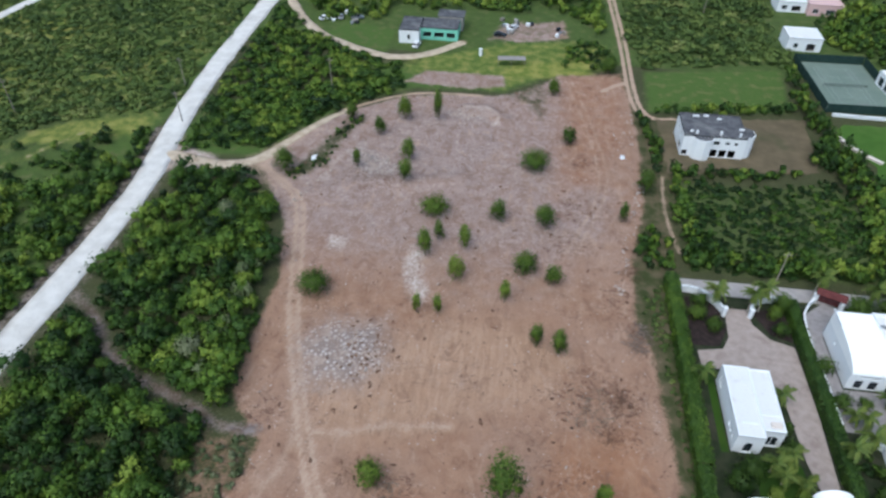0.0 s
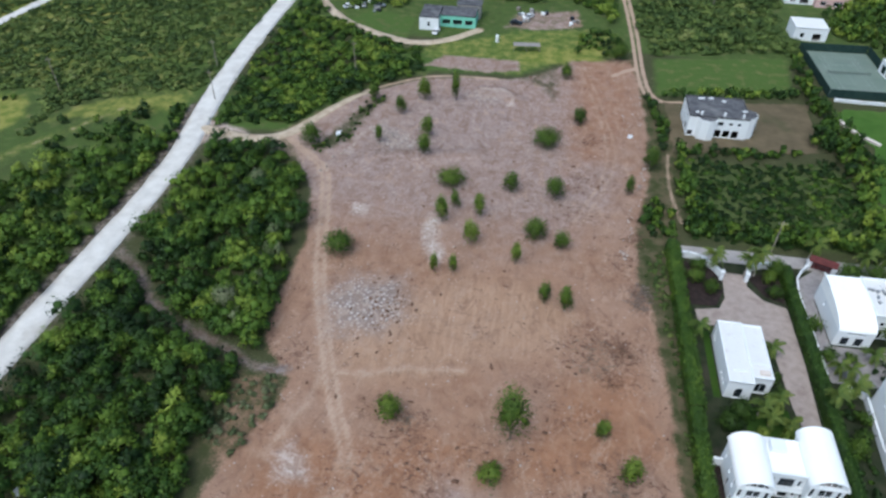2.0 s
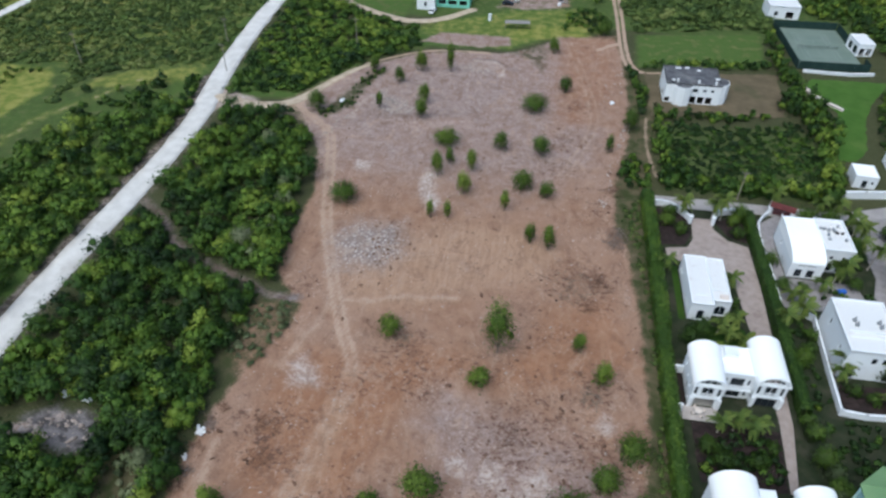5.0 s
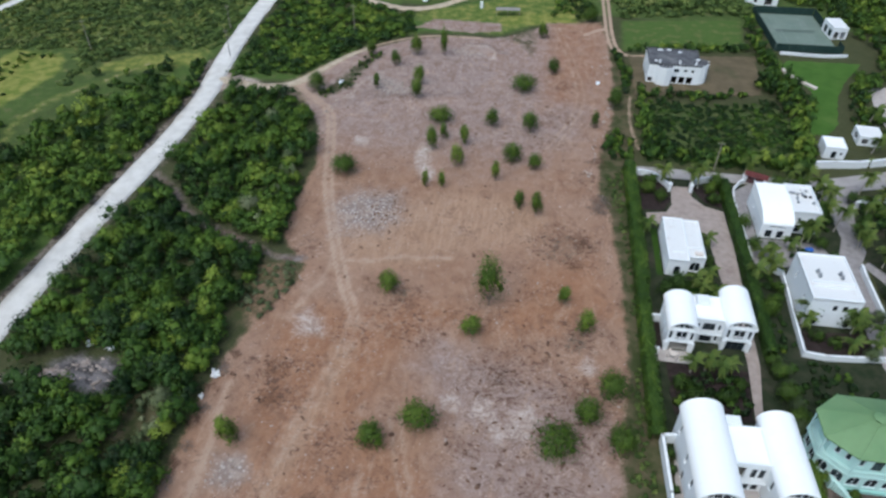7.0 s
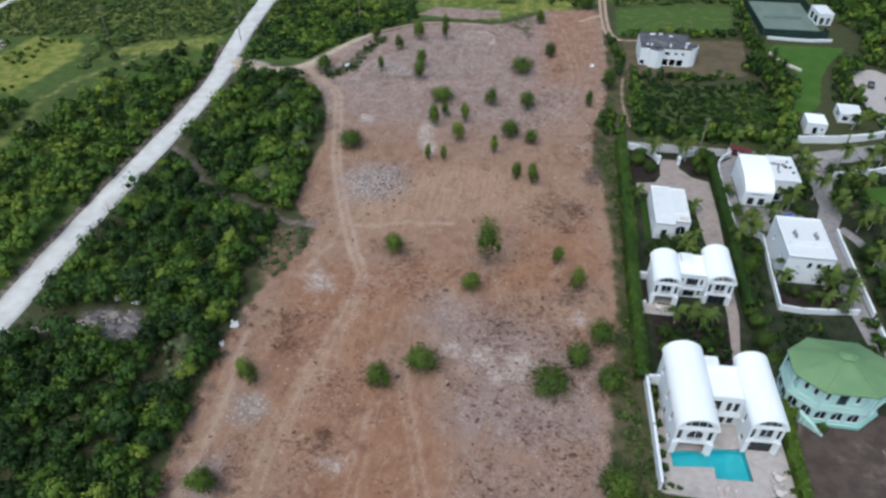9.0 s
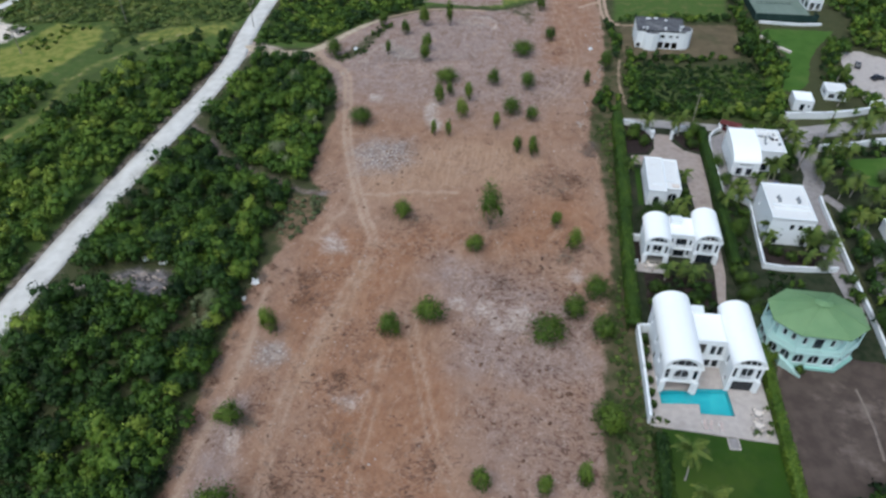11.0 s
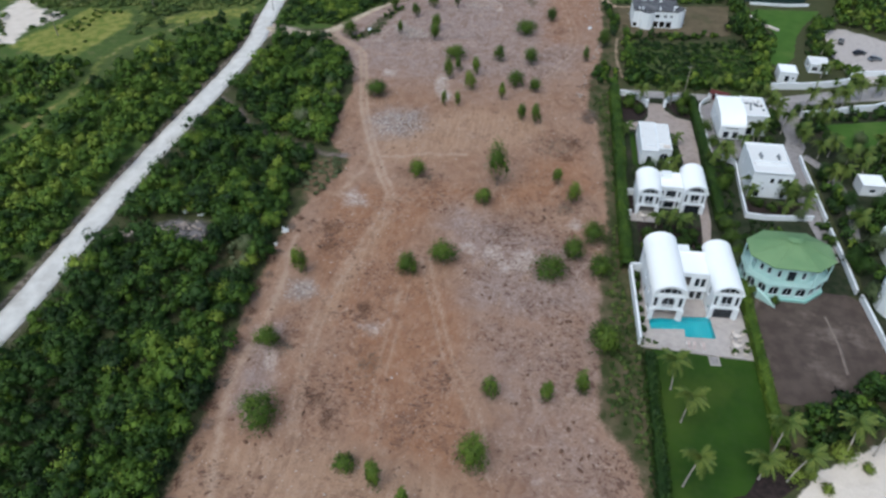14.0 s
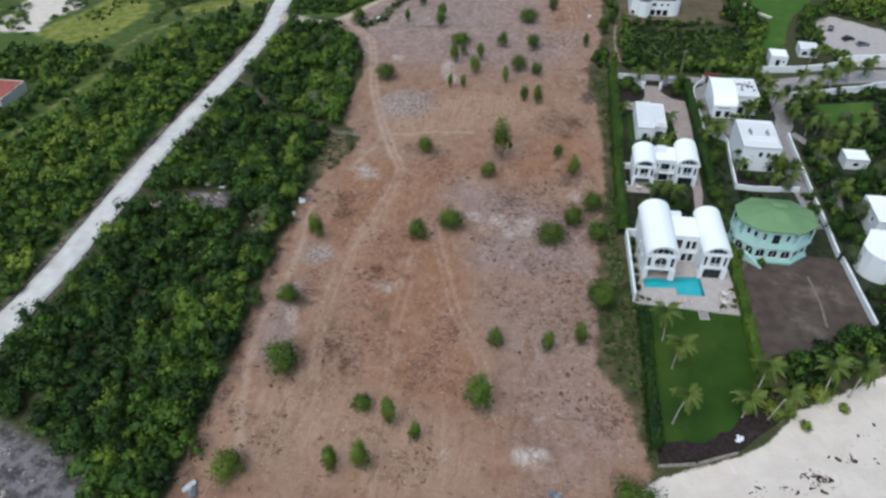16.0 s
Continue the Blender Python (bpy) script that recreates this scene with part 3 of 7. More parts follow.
    pale = np.maximum(pale, 0.62 * line([(-20.4, 2.2), (-17, 0.3), (-14.5, 2.2), (-13.6, 4.2)], 0.4, 1.6))
    pale = np.maximum(pale, 0.6 * line([(-43.5, 128), (-43, 137), (-38, 145)], 1.0, 2.5))
    pale = np.maximum(pale, 0.55 * line(MAIN_ROAD, 3.3, 1.4))
    pale = np.maximum(pale, line(PIT_PATH, 1.0, 1.5))
    for a, b, r in ((-31, 42, 2.4), (-33.7, 11, 2.0), (-33.5, -9.6, 1.8), (-16.4, 1, 2.0), (4.8, 27.5, 2.6), (-0.9, 27.5, 2.2), (7.6, 23.7, 2.2), (22.8, 39, 2.0), (1.6, -36.3, 1.4), (16.7, -34.8, 2.2), (-67.3, 26.7, 1.2)):
        pale = np.maximum(pale, 0.52 * np.clip(1.5 - np.hypot(x - a, (y - b) * 0.8) / r, 0, 1))
    pale = np.maximum(pale, 0.95 * side([(-85, 124), (-86, 142), (-79, 137), (-72, 134), (-73, 129), (-80, 128)], 3))
    rubble = np.maximum(0.82 * side([(-35.5, 79), (-31.5, 85), (-20.6, 86.5), (-18, 76), (-22, 70.5), (-32, 69.5)], 8), 0.55 * side([(-20, 166), (-9, 166), (-6, 160), (-16, 160)], 4))
    rubble = np.maximum(rubble, 0.7 * side([(-42, 142), (-38, 146), (-30, 140), (-24, 133), (-34, 130)], 6))
    rubble = np.maximum(rubble, 0.75 * side([(-37, 12.2), (-32.2, 13.4), (-29.6, 8.8), (-32.7, 6.4), (-36, 6.6)], 3))
    grass = np.maximum(0.0 * x, side([(36, 173), (37, 197), (79, 205), (75, 178)], 4))
    grass = np.maximum(grass, 0.95 * side([(-20, 178), (-4, 178), (14, 194), (28, 196), (28, 215), (-4, 214), (-18, 205), (-30, 196), (-34, 188)], 6))
    grass = np.maximum(grass, 0.9 * side([(-66, 206), (-42, 197), (-40, 215), (-60, 222)], 5))
    grass = np.maximum(grass, 0.3 * side([(-48, 66), (-36, 60), (-37, 47), (-42, 40), (-46, 44)], 5))
    grass = np.maximum(grass, 0.5 + (0.12 + 0.5 * (value_noise(x, y, 30) - 0.35)) * (x < -92) + 0.1 * (y > 200) - 0.45 * (x > -92) * (y < 200))
    grass = np.maximum(grass, 0.85 * side([(-52, 166), (-44, 166), (-30, 176), (-6, 178), (2, 188), (-20, 192), (-38, 192), (-52, 186)], 5))
    grass = np.maximum(grass, 0.5 * side([(38, 108), (38.5, 141), (60, 141), (77, 146), (83, 131), (80, 114), (77, 108)], 4))
    grass = np.maximum(grass, 0.8 * side([(-86, 140), (-80, 134), (-62, 136), (-50, 156), (-46, 164), (-60, 170), (-84, 160)], 4))
    weedy = side(EAST_STRIP, 5)
    weedy[y > 118] *= 0.9
    dry = np.maximum(side([(-166, 108), (-164, 119), (-158, 129), (-156, 142), (-139, 141), (-134, 131), (-136, 119), (-140, 105), (-150, 103)], 5), 0.75 * side([(-10, 184), (-2, 198), (24, 204), (22, 190)], 6))
    dry = np.maximum(dry, 0.22 * side([(36, 174), (38, 197), (79, 205), (75, 179)], 5))
    dry = np.maximum(dry, 0.5 * side([(-34, 186), (-20, 178), (-4, 178), (14, 194), (28, 196), (28, 215), (16, 216), (-4, 212), (-18, 204), (-40, 194)], 6))
    dry = np.maximum(dry, 0.9 * (x < -95) * np.clip((y - 130) / 20, 0, 1) * value_noise(x + 7, y, 18, 2))
    dry = np.maximum(dry, line(WEST_PATH, 1.5, 4) * 0.62)
    dry = np.maximum(dry, 0.62 * side(CLEARING, 5))
    pit_and_shade = np.maximum(side(PIT, 4), 0.9 * side(SW_CLEARING, 5))
    # belt path: grey-brown soil, with the deep shade of the scrub painted in
    pit_and_shade = np.maximum(pit_and_shade, 0.5 * line(BELT_PATH, 1.5, 2.0))
    weedy = np.maximum(weedy, side([(50, -26), (60, -19), (80, -8), (80, 4), (58, -4), (53, -18)], 3))
    weedy = np.maximum(weedy, side([(-59, 24), (-51, 26), (-47, 18), (-48, 6), (-58, 6), (-62, 18)], 4))
    weedy = np.maximum(weedy, 0.62 * side([(-48, 60), (-37, 60), (-35, 48), (-42, 35), (-47, 42)], 6))
    clods = 0.06 + 0.10 * (y < 55) + 0.38 * np.clip((value_noise(x + 57, y + 23, 9, 3) - 0.5) / 0.2, 0, 1) * (y < 95)
    for a, b, r in CLOD_SPOTS + NORTH_CLODS:
        clods = np.maximum(clods, np.clip(1.55 - np.hypot(x - a, (y - b) * 1.25) / (1.35 * r), 0, 1) * (0.5 + 0.9 * (value_noise(x + 3, y + 71, 3.5, 2) - 0.25)))
    sand = np.maximum(side(BEACH, 2.0), side([(-188, 106), (-188, 146), (-181, 153), (-176, 141), (-164, 138), (-159.5, 132), (-167, 122), (-164, 109)], 6) * 0.7)
    sand = np.maximum(sand, 0.42 * side(SW_CLEARING, 12) * (x < -70))
    z = ground_height(x, y)
    nx, ny = len(xs), len(ys)
    i = (np.arange(ny - 1)[:, None] * nx + np.arange(nx - 1)).ravel()
    mesh = mesh_of("ground", np.stack([x, y, z], 1), np.stack([i, i + 1, i + nx + 1, i + nx], 1),
                   dict(soil=soil, grey=grey, red=red, track=track, pale=pale, rubble=rubble, weedy=weedy, grass=grass, dry=dry, clods=clods, tan=tan, verge=verge, pit_and_shade=pit_and_shade, sand=sand), True)
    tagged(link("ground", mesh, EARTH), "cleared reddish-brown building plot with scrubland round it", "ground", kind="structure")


build_ground()


def ribbon(name, line, half, material, label, category, z=0.05, ragged=0.35, seed=1, taper=0.0):
    """A road or path along a line, with uneven edges and a slight crown; taper: the share of its width lost towards the end."""
    pts = np.array(smooth_line(line, 1.0))
    d = np.gradient(pts, axis=0)
    nrm = np.stack([-d[:, 1], d[:, 0]], 1) / np.hypot(*d.T)[:, None]
    verts = []
    for k, u in enumerate((-1, -0.5, 0, 0.5, 1)):
        edge = half * u * (1 - taper * np.linspace(0, 1, len(pts)) ** 1.5) + ragged * (1 - 0.6 * taper) * abs(u) * 2 * (value_noise(pts[:, 0] + 40 * u, pts[:, 1] + seed * 13, 5, 3) - 0.5)
        q = pts + nrm * edge[:, None]
        verts.append(np.c_[q, z + 0.06 * (1 - u * u) + np.zeros(len(q))])
    n = len(pts)
    verts.insert(0, verts[0] - (0, 0, 0.25))
    verts.append(verts[-1] - (0, 0, 0.25))
    i = np.arange(n - 1)
    faces = np.concatenate([np.stack([k * n + i, k * n + i + 1, (k + 1) * n + i + 1, (k + 1) * n + i], 1) for k in range(6)])
    faces = faces[:, ::-1]
    return tagged(link(name, mesh_of(name, np.concatenate(verts), faces, smooth=True), material), label, category, kind="structure")


ribbon("road", MAIN_ROAD, 3.15, ROAD, "pale crushed-coral country road through the scrub", "road", ragged=0.4)
ribbon("side_road", SIDE_TRACK, 2.1, DIRT_ROAD, "pale dirt side road from the main road to the plot", "road", 0.04, 0.6, 2, 0.72)
ribbon("house_road", HOUSE_ROAD, 1.6, DIRT_ROAD, "pale dirt road to the far roadside house", "road", 0.04, 0.5, 3)
ribbon("yard_streak", [(72.0, 17), (72.5, 10), (72.2, 2.5)], 0.24, YARD_PALE, "pale worn streak across the bare yard", "path", 0.06, 0.3, 6)
ribbon("west_road", FAR_WEST_ROAD, 2.0, ROAD, "pale road beyond the western scrub", "road", 0.05, 0.5, 4)


def patch(name, outline, material, label, category, z=0.05, ragged=0.0, deep=0.3):
    """A flat area of paving, lawn or earth with its own thickness; ragged: how uneven its outline is."""
    if ragged:
        pts = []
        for a, b in zip(outline, outline[1:] + outline[:1]):
            k = max(1, int(math.dist(a, b) / 1.5))
            pts += [(a[0] + (b[0] - a[0]) * i / k, a[1] + (b[1] - a[1]) * i / k) for i in range(k)]
        outline = [(x + ragged * 2 * (noise.noise((x * 0.6, y * 0.6, 3.1))), y + ragged * 2 * (noise.noise((x * 0.6, y * 0.6, 8.7)))) for x, y in pts]
    return tagged(part(name, slab(fresh(), outline, z - deep, z), material), label, category, kind="structure")


patch("garden", [(35.4, 24), (35.4, 102), (60, 102), (80, 101), (80.8, 24), (72, 24), (58, 22)], GARDEN, "dark planted garden ground round the villas", "garden", 0.02)
patch("garden", [(82, 2), (82, 100), (95, 103), (135, 112), (135, 45), (100, 12)], GARDEN, "dark planted garden ground under the palms", "garden", 0.02)
patch("lane", [(33.5, 102), (33.5, 106), (50, 106.2), (78, 106), (92, 111), (112, 118), (135, 122), (135, 115), (113, 110), (97, 106), (90, 104), (80, 101), (60, 102.5), (48, 102)], ASPHALT, "grey tarmac lane past the villa gates", "lane", 0.06)
patch("driveway", [(43.5, 98.6), (47.7, 98.6), (48, 95), (50.5, 91.5), (54.6, 90), (54.8, 76), (54.2, 60), (53.8, 44), (51.8, 31), (50.6, 31), (51.6, 44), (51.4, 60), (50.4, 66), (49.6, 80), (46, 82.4), (37, 83.4), (36.8, 87), (41.5, 88), (43, 91)], PAVER, "blush paved driveway from the gate past the guest house", "driveway", 0.07)
patch("driveway", [(58.2, 98.6), (62.6, 102.4), (66, 101.4), (62.5, 97.5), (60.4, 93), (60.4, 81.4), (74, 81.2), (76, 72.5), (58.4, 72.5), (57.6, 80), (57.4, 90)], GREY_PAVER, "grey paved forecourt of the white neighbour villa", "driveway", 0.07)
patch("driveway", [(79, 103), (89, 106), (84, 92), (83, 80), (80.6, 75), (79.4, 60), (79.4, 34), (77.2, 34), (75.6, 52), (75.4, 74), (79, 84)], GREY_PAVER, "grey paved drive between white garden walls", "driveway", 0.07)
ribbon("garden_path", [(81.6, 76), (85, 70.5), (87, 63), (87.4, 56), (86.2, 49), (84.8, 42)], 1.2, GREY_PAVER, "grey paved path through the palm garden", "path", 0.06, 0.3, 7)
patch("lawn", [(37, -29.6), (37, 3.8), (56, 3.5), (57.2, -8), (54.5, -17), (52, -23), (47.5, -27.6)], LAWN, "mown green lawn between villa and beach", "lawn", 0.05, 0.3)
patch("lawn", [(85, 170), (88, 174), (110, 175), (107, 169), (103, 164), (97, 152), (92, 134), (88, 129), (84, 129), (86, 142), (90, 154), (86.5, 163)], PLAY_LAWN, "bright green putting lawn below the tennis court", "lawn", 0.05, 0.3)
patch("lawn", [(91, 93), (109, 97.4), (105, 82.6), (94, 82)], PLAY_LAWN, "bright green lawn behind a white wall", "lawn", 0.05, 0.3)
patch("lawn", [(37.4, 66), (37.4, 81.5), (38.6, 81.5), (38.6, 66)], LAWN, "narrow lawn strip beside the guest house", "lawn", 0.05)
patch("lawn", [(42, 56.5), (42, 65), (49.5, 65), (50, 56.5)], LAWN, "small garden lawn behind the rear villa", "lawn", 0.05)
patch("garden_bed", [(35.8, 88.2), (36, 101), (42.6, 99), (43, 93), (41, 88.6)], MULCH, "dark mulched garden bed inside the gate", "garden bed", 0.08, 0.25)
patch("garden_bed", [(48.4, 98.6), (54.6, 99.5), (54.6, 91), (51, 92.4)], MULCH, "dark mulched bed beside the driveway", "garden bed", 0.08, 0.25)
patch("garden_bed", [(37, 31), (37, 42.3), (51.4, 42.3), (50.4, 31)], MULCH, "dark planted bed between the two villas", "garden bed", 0.06, 0.2)
patch("garden_bed", [(62.6, 48.6), (62.6, 54), (76, 55), (76.4, 48.8)], MULCH, "dark garden bed in front of the white villa", "garden bed", 0.06)
patch("garden_bed", [(37, -33.0), (37, -28.6), (45, -27.6), (50.6, -24), (54, -17), (60, -15), (59, -20.6), (53.4, -26.0), (49.6, -28.8), (43, -31.6)], MULCH, "dark planted strip between lawn and beach", "garden bed", 0.07, 0.3)
patch("yard", [(57.8, -6), (57.8, 16), (60, 23), (78, 24), (80.8, 22), (81.5, 4), (74, -2), (64, -6)], YARD, "bare graded brown yard beside the octagonal house", "yard", 0.05, 0.3)
patch("forecourt", [(105, 141), (107, 158), (114, 160), (128, 150), (134, 124), (112, 119.5), (105.5, 124)], STONE_DECK, "pale gravel parking forecourt beside the lane", "forecourt", 0.05, 0.6)
patch("yard", [(38, 143.5), (38, 169), (78, 175), (75, 149)], DRY_YARD, "bare dry yard round the dark-roofed house", "yard", 0.05, 0.5)


# ---- planting ----
dice = np.random.default_rng(11)
OCTA = np.array([(1, 0, 0), (-1, 0, 0), (0, 1, 0), (0, -1, 0), (0, 0, 1), (0, 0, -1)], float)
OCTA_F = np.array([(0, 2, 4), (2, 1, 4), (1, 3, 4), (3, 0, 4), (2, 0, 5), (1, 2, 5), (3, 1, 5), (0, 3, 5)])


def unit(v):
    return v / np.maximum(np.linalg.norm(v, axis=-1, keepdims=True), 1e-9)


def foliage(centres, radii, heights, leaves, size, clumps=6, tint=None, loose=0.0, low=0.25, spread=0.48, core=0.22):
    """Leaf quads and twiggy inner clumps for many crowns at once: arrays of corners, quads and tints."""
    n = len(centres)
    tint = dice.normal(0.45, 0.17, n) if tint is None else tint
    sub = unit(dice.normal(size=(n, clumps, 3)))
    sub[..., 2] = np.abs(sub[..., 2]) * 0.9 - low
    sub *= dice.uniform(0.35, 0.72 + loose, (n, clumps, 1))
    subtint = dice.normal(0, 0.085, (n, clumps))
    pick = dice.integers(0, clumps, (n, leaves))
    rows = np.arange(n)[:, None]
    out = unit(dice.normal(size=(n, leaves, 3)) + (0, 0, 0.35))
    local = sub[rows, pick] + out * dice.uniform(0.2, spread, (n, leaves, 1))
    scale = np.stack([radii, radii, heights], 1)[:, None]
    place = centres[:, None] + local * scale
    normal = unit(out + (0, 0, 0.25) + dice.normal(0, 0.75, (n, leaves, 3)))
    side = unit(np.cross(normal, dice.normal(size=(n, leaves, 3))))
    up = np.cross(normal, side)
    s = size * dice.uniform(0.55, 1.35, (n, leaves, 1))
    quad = np.stack([place + side * s, place + up * s * 0.62 + normal * s * 0.12, place - side * s, place - up * s * 0.62 + normal * s * 0.12], 2)
    # tint climbs with height, so light on the crown tops is painted in
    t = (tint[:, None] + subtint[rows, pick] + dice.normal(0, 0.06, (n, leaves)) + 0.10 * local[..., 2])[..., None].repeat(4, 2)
    verts, tints = quad.reshape(-1, 3), t.ravel()
    faces = np.arange(len(verts)).reshape(-1, 4)
    core = centres[:, None, None] + (sub[:, :, None] + OCTA * core * dice.uniform(0.8, 1.2, (n, clumps, 1, 1))) * scale[:, None]
    cv = core.reshape(-1, 3)
    first = len(verts) + 6 * np.arange(n * clumps)[:, None, None]
    cf = (first + OCTA_F).reshape(-1, 3)
    cf = np.concatenate([cf, cf[:, 2:]], 1)
    ct = (tint[:, None, None] + subtint[:, :, None] + np.zeros((n, clumps, 6))).ravel()
    soft = unit(0.8 * out + 0.85 * unit(local + (0, 0, 0.1)) + 0.18 * (normal - out))
    core_n = unit(np.broadcast_to(OCTA, core.shape) + 0.5 * unit(sub)[:, :, None])
    norms = np.concatenate([soft[:, :, None].repeat(4, 2).reshape(-1, 3), core_n.reshape(-1, 3)])
    return np.concatenate([verts, cv]), (faces, cf[:, :3]), np.concatenate([tints, ct]), norms


def leaf_mesh(name, made):
    verts, (quads, tris), tints, norms = made
    mesh = bpy.data.meshes.new(name)
    mesh.vertices.add(len(verts))
    mesh.vertices.foreach_set("co", np.asarray(verts, np.float32).ravel())
    mesh.loops.add(quads.size + tris.size)
    mesh.loops.foreach_set("vertex_index", np.concatenate([quads.ravel(), tris.ravel()]).astype(np.int32))
    mesh.polygons.add(len(quads) + len(tris))
    mesh.polygons.foreach_set("loop_start", np.concatenate([np.arange(len(quads)) * 4, quads.size + np.arange(len(tris)) * 3]).astype(np.int32))
    mesh.update(calc_edges=True)
    mesh.attributes.new("tint", "FLOAT", "POINT").data.foreach_set("value", np.asarray(tints, np.float32))
    mesh.polygons.foreach_set("use_smooth", np.ones(len(quads) + len(tris), bool))
    mesh.normals_split_custom_set_from_vertices(norms.tolist())
    return mesh


def scatter(poly, spacing, clear=(), edge=0.6):
    """Uneven spots over a polygon. clear: (line or polygon, metres to keep from it, 'line' or 'area')."""
    lo, hi = np.min(poly, 0), np.max(poly, 0)
    gx, gy = np.meshgrid(np.arange(lo[0], hi[0], spacing), np.arange(lo[1], hi[1], spacing))
    p = np.stack([gx.ravel(), gy.ravel()], 1) + dice.uniform(-0.5, 0.5, (gx.size, 2)) * spacing
    keep = to_poly(p, poly) < -edge
    for shape, gap, how in clear:
        keep &= (to_line(p, shape) if how == "line" else to_poly(p, shape)) > gap
    return p[keep]


def thicket(name, label, poly, spacing, radius, height, leaves, size, material, clear=(), bare=0.0, bare_size=14.0, mean=0.45, group="", category="scrub"):
    """Uncountable scrub over a polygon: crowns of several sizes, grown into one another, with gaps."""
    p = scatter(poly, spacing, clear)
    if bare:
        p = p[value_noise(p[:, 0] + 31, p[:, 1] + 5, bare_size, 3) > bare]
    n = len(p)
    swell = 0.65 + 0.7 * value_noise(p[:, 0], p[:, 1], 16, 2)
    big = np.clip(dice.lognormal(-0.1, 0.3, n) * swell * np.where(dice.random(n) < 0.10, 1.35, 1.0), 0.45, 1.6)
    r = np.mean(radius) * big * dice.uniform(0.85, 1.15, n)
    h = np.mean(height) * big ** 0.7 * dice.uniform(0.55, 1.5, n)
    centres = np.c_[p, h * 0.45]
    tint = np.clip(dice.normal(mean, 0.22, n) + 0.55 * (value_noise(p[:, 0], p[:, 1], 17, 3) - 0.5), 0.05, 1)
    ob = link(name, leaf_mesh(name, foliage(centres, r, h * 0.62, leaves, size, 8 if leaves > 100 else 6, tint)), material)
    return tagged(ob, label, category, group, "stuff")


ROAD_GAP = [(MAIN_ROAD, 5.4, "line"), (SIDE_TRACK, 2.7, "line"), (HOUSE_ROAD, 2.6, "line"), (BELT_PATH, 2.0, "line"), (LOT, 0.8, "area")]
NEAR_GAP = [(MAIN_ROAD, 6.9, "line")] + ROAD_GAP[1:]
thicket("scrub", "dense dark green scrub between road and plot", [(-84, -41), (-84, 90), (-66, 75), (-46, 64), (-44, 44), (-41, 30), (-41, 0), (-38.5, -22), (-39, -50), (-40, -75), (-53, -75), (-56, -48), (-66, -43)],
        2.55, (2.2, 3.6), (3.0, 5.0), 300, 0.27, SCRUB, NEAR_GAP + [(PIT, 1.3, "area"), (PIT_PATH, 2.4, "line"), (SW_CLEARING, 0.6, "area"), ([(-57, 22), (-50, 26), (-45, 22), (-47, 8), (-56, 6)], -1.0, "area")], mean=0.33)
thicket("scrub", "dry sage-green scrub at the rubble clearing", [(-57, 22), (-50, 26), (-45, 22), (-47, 6), (-56, 4)], 2.2, (0.9, 1.7), (1.2, 2.4), 80, 0.26, SAGE, [(PIT, 0.5, "area")], 0.33, 6, 0.4)
thicket("scrub", "low weeds and seedlings on the spoil at the side road", WEED_STRIP, 1.5, (0.5, 1.0), (0.4, 1.1), 60, 0.2, SCRUB, [(SIDE_TRACK, 1.4, "line")], 0.4, 6, 0.45)
thicket("scrub", "dense green scrub beside the dirt road", [(-84, 87), (-70, 70), (-48, 60), (-43, 64), (-45, 95), (-49, 112), (-56, 123), (-64, 128), (-80, 128)],
        2.55, (2.1, 3.4), (2.8, 4.8), 280, 0.27, SCRUB, NEAR_GAP, mean=0.45)
thicket("scrub", "pale sage-green bushes at the plot's edge", [(-54, 64), (-46, 64), (-46, 92), (-50, 104), (-54, 96), (-51, 80)], 3.4, (1.0, 1.9), (2.4, 4.2), 130, 0.26, SAGE, ROAD_GAP, 0.42, 7, 0.5)
thicket("scrub", "tall dark scrub along the far side of the road", [(-93, -60), (-90, 60), (-88, 127), (-96, 127), (-104, 118), (-115, 109), (-123, 102), (-122, 60), (-128, 20), (-150, -20), (-150, -60)],
        3.1, (2.1, 3.6), (2.4, 4.6), 190, 0.34, SCRUB, ROAD_GAP + [(WEST_PATH, 2.5, "line")], 0.12, 14, 0.6)
thicket("scrub", "patchy bushes round the grassy clearing", [(-90, 128), (-91, 141), (-99, 141), (-110, 137), (-124, 132), (-126, 108), (-114, 112), (-102, 121)], 2.6, (1.2, 2.4), (1.4, 3.0), 110, 0.34, SCRUB, [(MAIN_ROAD, 3.2, "line"), (WEST_PATH, 2.0, "line")], 0.44, 9, 0.42)
thicket("scrub", "patchy scrub west of the grassy path", [(-128, -40), (-124, 60), (-130, 100), (-140, 100), (-165, 95), (-200, 60), (-200, -40)],
        3.0, (1.5, 2.8), (2.0, 4.2), 60, 0.5, SCRUB, [(WEST_PATH, 2.5, "line"), ([(-154, 56), (-154, 73), (-140, 73), (-140, 56)], 0.5, "area")], 0.18, 12, 0.5)
thicket("scrub", "scattered low bushes on rough grassland", [(-93, 150), (-91, 165), (-94, 200), (-94, 290), (-200, 290), (-200, 150), (-170, 140), (-136, 146), (-128, 120), (-122, 141), (-108, 147)],
        2.5, (1.5, 3.0), (0.5, 1.3), 85, 0.36, MEADOW, [(CLEARING, 0.5, "area"), (MAIN_ROAD, 4.5, "line"), (WEST_PATH, 2.5, "line"), (FAR_WEST_ROAD, 3.5, "line")], 0.24, 9, 0.42)
thicket("scrub", "roadside bushes along the pale road", [(-91, 62), (-88, 127), (-91, 143), (-97, 144), (-93, 126), (-96, 62)], 2.3, (1.2, 2.4), (1.8, 3.4), 130, 0.33, SCRUB, [(MAIN_ROAD, 3.3, "line")], 0.16, 7, 0.45)
